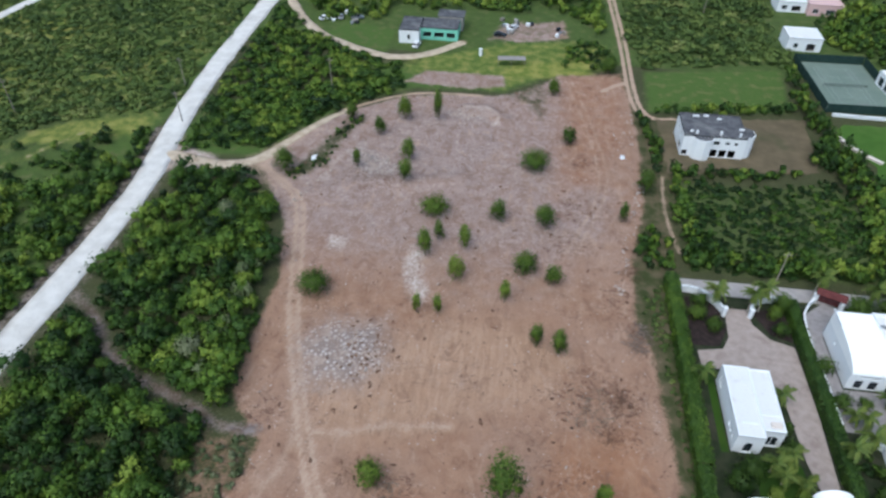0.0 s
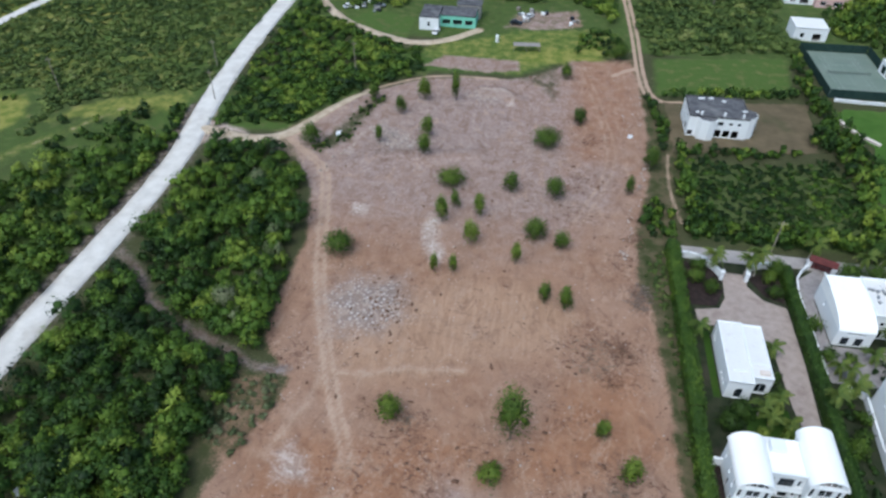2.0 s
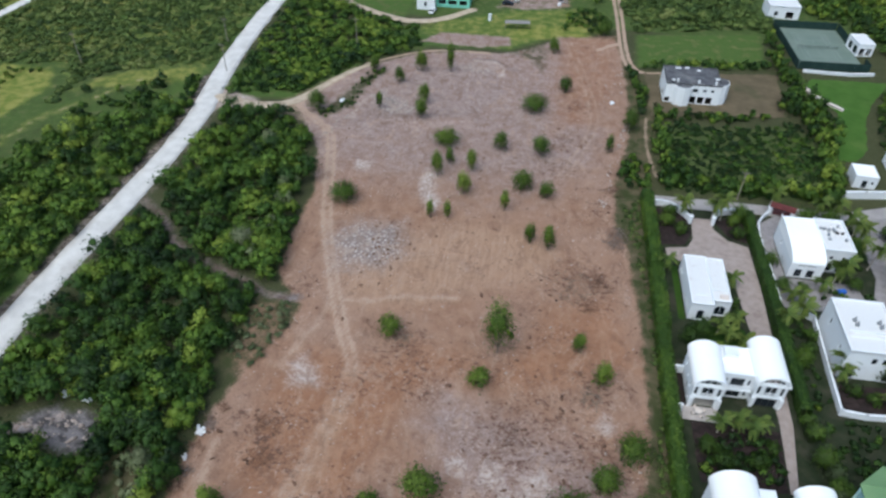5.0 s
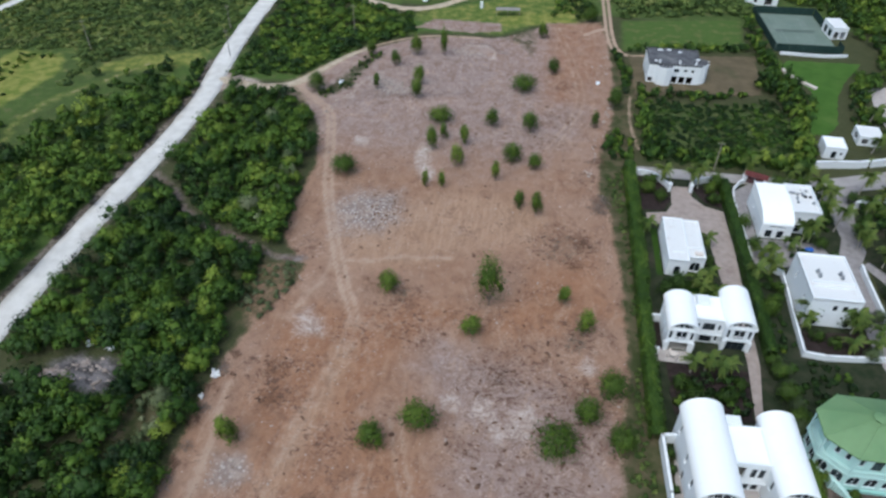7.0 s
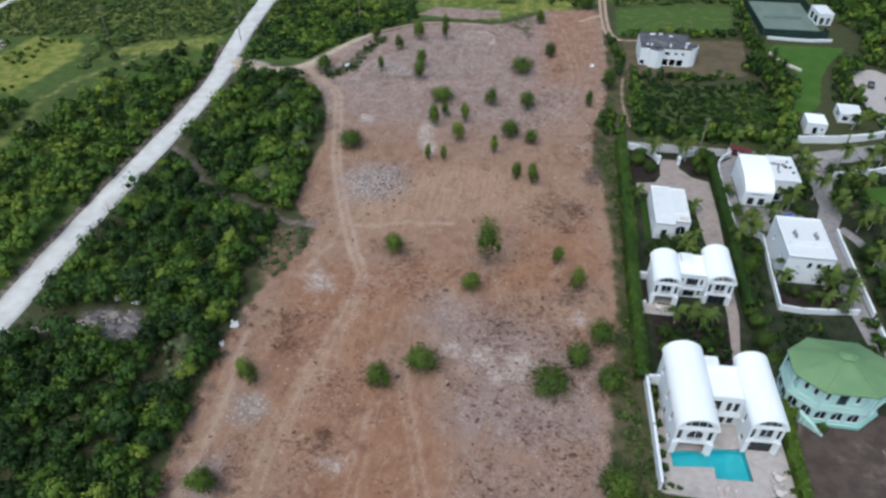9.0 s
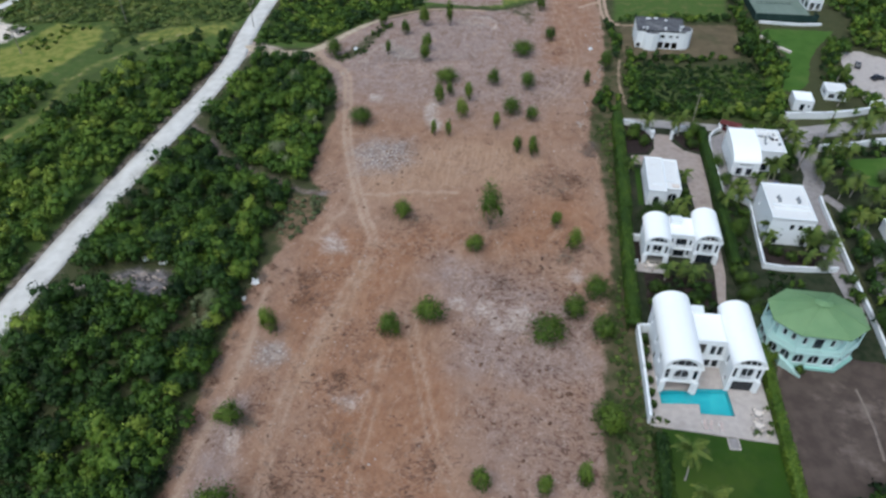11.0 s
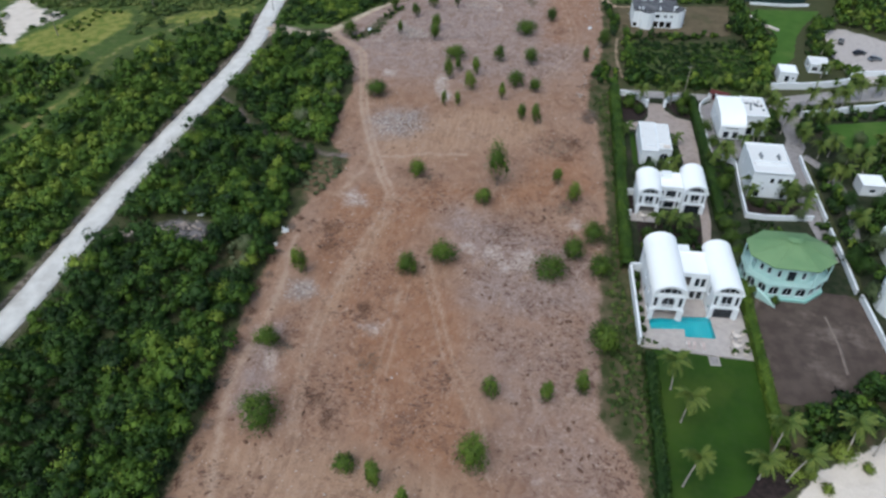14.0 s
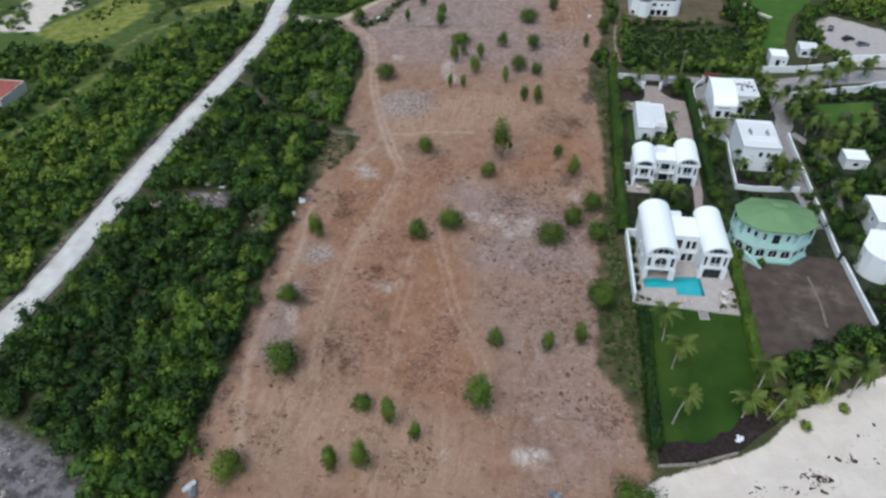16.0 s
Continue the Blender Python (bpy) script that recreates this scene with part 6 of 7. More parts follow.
# ---- hedges ----
def hedge(label, x0, x1, y0, y1, tall, tint=0.45, ragged=0.12):
    """A long clipped hedge: a lumpy body under a coat of small leaves."""
    ob = thing("hedge", label, "hedge", ((x0 + x1) / 2, (y0 + y1) / 2, 0))
    w, ln = (x1 - x0) / 2, (y1 - y0) / 2
    prof = [(-1, 0.0), (-1, 0.45), (-0.97, 0.85), (-0.8, 1.0), (0, 1.02), (0.8, 1.0), (0.97, 0.85), (1, 0.45), (1, 0.0)]
    ys = np.arange(-ln, ln + 0.3, 0.6)
    vx = np.array([[p[0] * w for p in prof]] * len(ys)) + 0.5 * (value_noise(np.add.outer(ys, np.arange(9) * 7.0), np.zeros((len(ys), 9)), 1.5) - 0.5)
    vz = np.array([[p[1] * tall for p in prof]] * len(ys)) * (1 + 0.4 * (value_noise(np.repeat(ys[:, None], 9, 1) + y0, np.zeros((len(ys), 9)), 4) - 0.5))
    verts = np.stack([vx, np.repeat(ys[:, None], 9, 1), vz], 2).reshape(-1, 3)
    i = (np.arange(len(ys) - 1)[:, None] * 9 + np.arange(8)).ravel()
    faces = np.stack([i, i + 1, i + 10, i + 9], 1)[:, ::-1]
    # body tinted darker than the leaves: shade inside the hedge put into colour
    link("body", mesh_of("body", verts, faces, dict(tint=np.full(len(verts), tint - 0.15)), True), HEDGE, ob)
    n = int((y1 - y0) * (x1 - x0 + 2 * tall) * 14)
    t = dice.random(n) * (2 * tall + 2 * w)
    y = dice.uniform(-ln, ln, n)
    wave = 1 + 0.4 * (value_noise(y + y0, np.zeros(n), 4) - 0.5)
    x = np.where(t < tall, -w, np.where(t > tall + 2 * w, w, t - tall - w))
    z = np.where(t < tall, t, np.where(t > tall + 2 * w, 2 * tall + 2 * w - t, tall)) * wave
    out = np.stack([np.sign(x) * (np.abs(x) > w - 0.01), np.zeros(n), (z > 0.9 * tall) + 0.2], 1)
    p = np.stack([x, y, z], 1) + unit(out) * dice.uniform(0, ragged * 2, (n, 1))
    nrm = unit(out + dice.normal(0, 0.5, (n, 3)))
    side = unit(np.cross(nrm, dice.normal(size=(n, 3))))
    up = np.cross(nrm, side)
    s = dice.uniform(0.12, 0.28, (n, 1))
    quads = np.stack([p + side * s, p + up * s * 0.7, p - side * s, p - up * s * 0.7], 1).reshape(-1, 3)
    patchy = tint + 0.85 * (value_noise(y + y0, x * 2, 2.5) - 0.5) + dice.normal(0, 0.1, n)
    link("leaves", mesh_of("leaves", quads, np.arange(4 * n).reshape(-1, 4), dict(tint=np.repeat(patchy, 4))), HEDGE, ob)


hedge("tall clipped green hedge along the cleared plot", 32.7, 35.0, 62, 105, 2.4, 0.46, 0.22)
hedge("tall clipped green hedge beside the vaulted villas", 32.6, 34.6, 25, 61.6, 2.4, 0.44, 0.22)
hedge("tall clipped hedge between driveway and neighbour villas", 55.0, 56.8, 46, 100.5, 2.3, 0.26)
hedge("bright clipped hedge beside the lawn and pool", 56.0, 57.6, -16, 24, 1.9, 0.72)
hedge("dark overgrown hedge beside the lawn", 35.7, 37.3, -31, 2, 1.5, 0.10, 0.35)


# ---- walls and gates ----
def garden_wall(name, label, line, tall, material=None, thick=0.3, cap=True):
    """A rendered wall along a line, with a coping on top."""
    ob = thing(name, label, "wall", (*line[0], 0), 0, "", "structure")
    o = Vector((*line[0], 0))
    for nm, grow, lo, hi in (("wall_body", 0, -0.1, tall), ("coping", 0.06, tall + 0.002, tall + 0.12)):
        if nm == "coping" and not cap:
            continue
        bm = fresh()
        for a, b in zip(line, line[1:]):
            a, b = Vector((*a, 0)) - o, Vector((*b, 0)) - o
            d = (b - a).normalized()
            r = Vector((-d.y, d.x, 0)) * (thick / 2 + grow)
            e = d * (thick / 2)
            vs = [bm.verts.new(p + Vector((0, 0, z))) for z in (lo, hi) for p in (a - r - e, b - r + e, b + r + e, a + r - e)]
            for f in ((3, 2, 1, 0), (4, 5, 6, 7), (0, 1, 5, 4), (1, 2, 6, 5), (2, 3, 7, 6), (3, 0, 4, 7)):
                bm.faces.new([vs[i] for i in f])
        part(nm, bm, material or WHITE, ob)
    return ob


garden_wall("wall_west", "white garden wall beside the villa terrace", [(34.9, 4.6), (34.6, 15), (34.2, 25.2), (36.8, 25.4)], 2.2, thick=0.35)
garden_wall("wall_patio", "white patio wall beside the rear villa", [(36.4, 52.6), (33.9, 52.6), (33.9, 44.2), (35.4, 44.2)], 1.8)
garden_wall("wall_neighbour", "white garden wall round the neighbour villa", [(60.2, 71.5), (63.0, 69.5), (62.4, 58), (62.0, 47.6), (66, 47.2), (71, 47.6), (77, 48.4)], 1.3)
garden_wall("wall_east", "long white garden wall along the paved drive", [(81.4, 4.0), (80.9, 12), (80.3, 23.0)], 1.3, thick=0.35)
garden_wall("wall_east", "long white garden wall beside the paved drive", [(79.8, 24.6), (79.9, 35), (79.7, 46.4)], 1.3, thick=0.35)
garden_wall("wall_east", "white garden wall beside the curving drive", [(79.8, 48.2), (79.8, 60), (79.8, 70), (80.0, 74)], 1.3, thick=0.35)
garden_wall("wall_gate", "curved white entrance wall beside the gate", [(35.2, 102.2), (37, 102.4), (39, 101.8), (40.8, 100.4), (42, 98.8), (42.8, 97.2)], 1.5, thick=0.4)
garden_wall("wall_gate", "curved white entrance wall by the driveway", [(48.0, 97.4), (48.6, 99.2), (50, 100.6), (52, 101.4), (54.4, 101.4)], 1.5, thick=0.4)
garden_wall("wall_forecourt", "curving white forecourt wall of the neighbour villa", [(62.4, 104.0), (59.6, 101), (57.9, 98), (57.3, 94), (57.3, 88), (57.5, 82), (57.5, 73)], 1.2, thick=0.25)
garden_wall("wall_lane", "long white wall with planting along the lane", [(80.4, 112.2), (85, 113.0), (91, 113.8), (93.4, 114.6)], 1.9, thick=0.5)
garden_wall("wall_lane", "white wall continuing along the lane", [(94.6, 114.8), (99.5, 116.4), (104, 118.4)], 1.9, thick=0.5)
garden_wall("wall_lawn", "white wall behind the bright lawn", [(85.4, 96.2), (90, 97.8), (95.4, 99.1), (100.4, 101.3), (106.4, 102.8), (112, 106), (124, 109)], 1.9, thick=0.5)
garden_wall("wall_corner", "white wall by the parking place", [(106, 122.4), (110, 124.4), (118, 126), (128, 128)], 1.6, thick=0.5)
# dark timber tone puts the shadow line of the beach wall into its colour
garden_wall("wall_beach", "low retaining wall at the lawn's end, toned dark for its shade", [(36.8, -33.6), (43, -32.3), (49.8, -29.3)], 0.45, TIMBER)
garden_wall("wall_court", "pale curb below the tennis court", [(86.5, 178.6), (94, 178.2), (100, 178.2), (107, 179.4)], 0.7, WHITE, 0.5)
garden_wall("wall_bank", "curving pale stone edge of the putting lawn", [(84.4, 166.6), (86, 162.6), (88.4, 158.8), (91.4, 155.6)], 0.5, CREAM, 0.9)


def gate_pier(x, y):
    ob = thing("gate_pier", "white rendered gate pier with cap", "gate pier", (x, y, 0), 0, "gate piers")
    part("shaft", box(fresh(), -0.35, 0.35, -0.35, 0.35, 0, 2.1, 0.03), WHITE, ob)
    bm = box(fresh(), -0.45, 0.45, -0.45, 0.45, 2.102, 2.25, 0.03)
    box(bm, -0.25, 0.25, -0.25, 0.25, 2.25, 2.5, 0.08)
    part("cap", bm, WHITE, ob)


for spot in ((42.9, 96.6), (47.9, 96.8), (61.2, 102.9), (65.6, 101.0)):
    gate_pier(*spot)
gate = thing("gate_roof", "small dark red tiled roof over a gate", "gate", (63.8, 102.6, 0), -22)
for x in (-2.1, 2.1):
    part("post", box(fresh(), x - 0.2, x + 0.2, -0.2, 0.2, 0, 2.6, 0.02), WHITE, gate)
for sgn in (-1, 1):
    bm = fresh()
    vs = [bm.verts.new(p) for p in ((-2.7, sgn * 1.2, 2.55), (2.7, sgn * 1.2, 2.55), (2.7, 0, 3.3), (-2.7, 0, 3.3), (-2.7, sgn * 1.2, 2.43), (2.7, sgn * 1.2, 2.43), (2.7, 0, 3.18), (-2.7, 0, 3.18))]
    for f in ((0, 1, 2, 3), (7, 6, 5, 4), (0, 4, 5, 1), (1, 5, 6, 2), (2, 6, 7, 3), (3, 7, 4, 0)):
        bm.faces.new([vs[i] for i in f])
    part("roof", bm, MAROON, gate)
bm = fresh()
for k in range(13):
    box(bm, -1.85 + 0.3 * k - 0.12, -1.85 + 0.3 * k + 0.12, -0.06, 0.06, 0.1, 2.2, 0.01)
part("gate_leaf", bm, MAROON, gate, "dark red boarded gate")

# ---- pool terrace ----
POOL = [(37.4, 8.8), (43.9, 9.6), (43.9, 7.6), (49.7, 7.9), (49.2, 13.6), (43.9, 13.0), (37.2, 11.6)]
terrace = thing("terrace", "pale stone terrace round the pool", "terrace", (0, 0, 0), 0, "", "structure")
for nm, outline in (("paving", [(35.2, 4.2), (56.0, 3.6), (55.9, 7.7), (49.7, 7.9), (43.9, 7.6), (37.4, 8.8), (35.1, 8.7)]),
                    ("paving", [(49.7, 7.9), (55.9, 7.7), (55.4, 22), (49.2, 22), (49.2, 13.6)]),
                    ("paving", [(37.2, 11.6), (43.9, 13.0), (49.2, 13.6), (49.2, 22), (36.2, 22), (35.2, 11.6)]),
                    ("paving", [(37.4, 8.8), (37.2, 11.6), (35.2, 11.6), (35.1, 8.7)]),
                    ("paving", [(37.4, 8.8), (43.9, 7.6), (43.9, 9.6)])):
    part(nm, slab(fresh(), outline, -0.12, 0.16), STONE_DECK, terrace)
part("edge_wall", slab(fresh(), [(35.2, 3.9), (56.0, 3.3), (56.0, 3.58), (35.2, 4.18)], -0.4, 0.3), STONE_DECK, terrace)
pool = thing("swimming_pool", "turquoise L-shaped swimming pool in front of the villa", "pool")
bm = slab(fresh(), POOL, -1.35, -1.25)
part("pool_floor", bm, POOL_TILE, pool)
bm = fresh()
for a, b in zip(POOL, POOL[1:] + POOL[:1]):
    vs = [bm.verts.new((*p, z)) for p, z in ((a, -1.3), (b, -1.3), (b, 0.155), (a, 0.155))]
    bm.faces.new(vs)
part("pool_wall", bm, POOL_TILE, pool)
surf = part("pool_surface", slab(fresh(), POOL, 0.06, 0.07), WATER, pool)
surf.visible_shadow = False
patio = thing("terrace", "pale patio in front of the rear villa", "terrace", (0, 0, 0), 0, "", "structure")
part("paving", box(fresh(), 34.1, 41.6, 42.6, 45.5, -0.2, 0.14), STONE_DECK, patio)
part("paving", box(fresh(), 34.1, 36.5, 45.52, 52.4, -0.2, 0.12), MULCH, patio)
steps = thing("step", "pale framed stone step down to the lawn", "step", (48.6, 2.4, 0), 4, "", "structure")
part("landing", box(fresh(), -0.75, 0.75, -1.0, 1.0, 0, 0.10), GREY_PAVER, steps)
bm = fresh()
for p in ((-0.95, -0.752, -1.2, 1.1), (0.752, 0.95, -1.2, 1.1), (-0.75, 0.75, -1.2, -1.002)):
    box(bm, *p, 0, 0.2, 0.02)
part("edging", bm, STONE_DECK, steps)


def lounger(x, y, turn):
    ob = thing("sun_lounger", "pink-cushioned sun lounger on the terrace", "lounger", (x, y, 0.16), turn, "loungers by the pool")
    part("frame", box(fresh(), -0.32, 0.32, -0.95, 0.95, 0.26, 0.34, 0.02), WHITE, ob)
    for a in (-0.26, 0.26):
        for b in (-0.8, 0.8):
            part("leg", box(fresh(), a - 0.03, a + 0.03, b - 0.03, b + 0.03, 0, 0.26), WHITE, ob)
    part("mattress", box(fresh(), -0.3, 0.3, -0.92, 0.3, 0.342, 0.44, 0.03), FABRIC, ob)
    back = part("backrest", box(fresh(), -0.3, 0.3, 0, 0.7, 0, 0.09, 0.03), FABRIC, ob)
    back.matrix_basis = pose(0, 0.3, 0.4, 35, 0, 0)


for spot in ((44.2, 5.1, 8), (45.2, 5.1, -6), (46.9, 5.0, 4)):
    lounger(*spot)


def patio_set(x, y, z=0.16):
    t = thing("patio_table", "round cream patio table on the terrace", "table", (x, y, z))
    bm = rod(fresh(), (0, 0, 0.70), (0, 0, 0.75), 0.6, 0.6, 20)
    part("tabletop", bm, CREAM, t)
    part("pedestal", rod(fresh(), (0, 0, 0.03), (0, 0, 0.7), 0.06, 0.05), METAL, t)
    part("foot", rod(fresh(), (0, 0, 0), (0, 0, 0.03), 0.3, 0.28, 14), METAL, t)
    for k in range(4):
        a = math.pi / 2 * k + 0.4
        c = thing("patio_chair", "cream patio chair round the table", "chair", (x + math.cos(a) * 1.0, y + math.sin(a) * 1.0, z), math.degrees(a) - 90, "patio chairs")
        part("seat", box(fresh(), -0.24, 0.24, -0.24, 0.24, 0.42, 0.47, 0.02), CREAM, c)
        part("backrest", box(fresh(), -0.24, 0.24, 0.2, 0.25, 0.472, 0.9, 0.02), CREAM, c)
        for p in (-0.2, 0.2):
            for q in (-0.2, 0.2):
                part("leg", box(fresh(), p - 0.02, p + 0.02, q - 0.02, q + 0.02, 0, 0.42), METAL, c)


patio_set(53.4, 8.6)
patio_set(53.0, 6.0)
patio_set(38.2, 44.0, 0.14)
patio_set(40.3, 14.6, 0.16)


def planter(x, y, z, r=0.45):
    ob = thing("potted_plant", "round green shrub in a pale pot", "plant", (x, y, z), 0, "terrace plants")
    part("pot", rod(fresh(), (0, 0, 0), (0, 0, 0.45), r * 0.55, r * 0.75, 14), CREAM, ob)
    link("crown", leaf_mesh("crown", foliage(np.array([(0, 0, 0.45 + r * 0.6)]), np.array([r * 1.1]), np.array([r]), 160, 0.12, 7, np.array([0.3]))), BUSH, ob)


for spot in ((36.6, 4.9, 0.16, 0.7), (37.8, 4.7, 0.16, 0.5), (52.4, 4.4, 0.16, 0.75), (54.6, 4.7, 0.16, 0.7), (55.2, 6.6, 0.16, 0.6), (55.0, 9.8, 0.16, 0.55)):
    planter(*spot)


# ---- palms ----
def frond_mesh(length, droop, seed):
    """A feather frond: a bent midrib with narrow leaflets along both sides."""
    rng = np.random.default_rng(seed)
    n, verts, quads, tint = 24, [], [], []
    rib = [(length * t * (1 - 0.22 * droop * t), 0.0, length * (0.42 * t - (0.42 + 0.8 * droop) * t * t)) for t in np.linspace(0, 1, n + 1)]
    for i in range(n):
        a, b = np.array(rib[i]), np.array(rib[i + 1])
        w = 0.05 * (1 - i / n) + 0.012
        k = len(verts)
        verts += [a + (0, -w, 0), b + (0, -w, 0), b + (0, w, 0), a + (0, w, 0)]
        quads.append((k, k + 1, k + 2, k + 3))
        tint += [0.6] * 4
        if i < 2:
            continue
        t = i / n
        reach = length * 0.16 * math.sin(math.pi * min(1, 0.15 + 0.88 * t)) + 0.08
        for sgn in (-1, 1):
            tip = a + np.array((reach * 0.6, sgn * reach, -reach * rng.uniform(0.3, 0.95)))
            wid = np.array((0.032, 0, 0.0))
            k = len(verts)
            verts += [a - wid * 0.5, a + wid, tip + wid * 0.3, tip - wid * 0.3]
            quads.append((k, k + 1, k + 2, k + 3))
            tint += [0.25 + 0.5 * rng.random() + 0.2 * t] * 4
    return mesh_of("frond", np.array(verts), np.array(quads), dict(tint=np.array(tint)))


FRONDS = [frond_mesh(1.0, d, s) for d, s in ((0.4, 1), (0.75, 2), (1.05, 3), (1.2, 4))]
for m_ in FRONDS:
    m_.materials.append(FROND)


def palm(x, y, tall, lean=(0, 0), reach=2.4, count=15, label="tall green coconut palm with curved trunk", dark=False):
    """A palm: a ringed, curving trunk and arching fronds of three ages."""
    ob = thing("palm_tree", label, "palm tree", (x, y, -0.05), 0, "palm trees")
    bm = fresh()
    last = None
    steps_ = 9
    for i in range(steps_ + 1):
        t = i / steps_
        c = Vector((lean[0] * t ** 1.6, lean[1] * t ** 1.6, tall * t))
        r = 0.15 * (1 - 0.4 * t) + (0.08 if i == 0 else 0) + 0.015 * (i % 2)
        ring = [bm.verts.new(c + Vector((r * math.cos(0.7854 * k), r * math.sin(0.7854 * k), 0))) for k in range(8)]
        if last:
            for k in range(8):
                bm.faces.new((last[k], last[(k + 1) % 8], ring[(k + 1) % 8], ring[k]))
        last = ring
    bm.faces.new(last)
    part("trunk", bm, PALM_BARK, ob)
    top = Vector((lean[0], lean[1], tall))
    for k in range(count):
        age = k % 4
        f = link("frond", FRONDS[age], None, ob)
        s = reach * dice.uniform(0.75, 1.15)
        f.matrix_basis = Matrix.Translation(top) @ pose(0, 0, 0, 0, (-46, -20, 6, 26)[age] + dice.uniform(-12, 12), 137.5 * k + dice.uniform(-12, 12)) @ Matrix.Diagonal((s, s, s, 1))
    return ob


for spot in ((39.8, -5.5, 7.6, (-0.6, 0.8)), (40.9, -12.3, 7.0, (0.4, 0.4)), (39.9, -24.6, 7.4, (1.2, 0.9)), (54.4, -17.6, 7.4, (1.4, 2.4)), (52.0, -21.6, 5.0, (0.2, 0.6)), (56.4, -21.4, 5.6, (2.4, 1.6)), (66.4, -16.0, 6.8, (0.8, 2.6)), (71.6, -14.4, 6.0, (1.4, 1.8))):
    palm(*spot, 2.9, 24, "coconut palm leaning over the lawn by the beach")
for spot in ((42.0, 99.6, 4.6), (47.8, 98.4, 4.8), (49.8, 98.6, 6.0), (61.4, 104.6, 5.0), (70.9, 103.3, 4.6), (74.8, 103.9, 4.6), (76.6, 97.6, 5.4), (77.9, 93.8, 5.0), (76.4, 90.6, 4.6), (71.2, 81.6, 5.6), (69.4, 80.6, 4.8), (78.0, 86.6, 6.4), (88.0, 102.2, 5.6), (95.6, 102.6, 5.2), (98.0, 105.6, 5.6), (97.6, 102.0, 5.0),
             (104.6, 108.2, 5.4), (108.8, 111.0, 5.4), (90.6, 97.2, 4.6), (87.7, 76.6, 5.2), (89.4, 88.6, 5.4), (81.8, 80.6, 4.4), (84.8, 75.4, 4.8), (87.0, 64.0, 5.2), (92.6, 66.4, 5.4), (100.0, 75.0, 5.4), (85.0, 44.0, 5.4), (98.5, 54.2, 5.4), (116.8, 162, 5.0), (83.6, 62.0, 5.0), (89.8, 70.6, 5.4), (95.2, 72.4, 5.2), (99.6, 80.0, 5.0), (86.4, 92.6, 4.8), (101.6, 60.4, 5.2), (104.6, 66.8, 5.0), (101.6, 108.4, 5.2), (112.0, 112.6, 5.2), (100.4, 136.0, 4.6), (97.0, 121.6, 4.2), (57.2, 66.4, 4.4), (81.4, 81.3, 5.6), (76.3, 94.6, 6.2), (60.4, 69.6, 3.8), (72.6, 55.0, 5.0), (63.4, 56.4, 4.4), (69.6, 81.0, 5.0), ):
    palm(*spot, (dice.uniform(-0.9, 0.9), dice.uniform(-0.6, 0.9)), 2.5, 22, "slender green palm in a villa garden")
for spot in ((41.0, 40.8, 3.6), (45.6, 39.8, 3.8), (43.6, 41.6, 3.4), (47.4, 41.4, 3.2), (44.2, 63.4, 3.2), (47.2, 64.6, 3.4), (45.6, 61.4, 2.6), (48.6, 60.4, 2.4), (35.8, 80.0, 3.4), (48.4, 77.6, 2.4), (61.3, 73.6, 3.2), (63.6, 55.2, 3.0), (72.6, 54.8, 3.4), (76.2, 52.8, 3.6), (75.4, 50.0, 3.0), (71.2, 50.0, 2.8), (59.2, 74.6, 2.6), (66.4, 78.4, 2.6)):
    palm(*spot, (dice.uniform(-0.4, 0.4), dice.uniform(-0.3, 0.4)), 2.2, 18, "short bushy garden palm among shrubs")

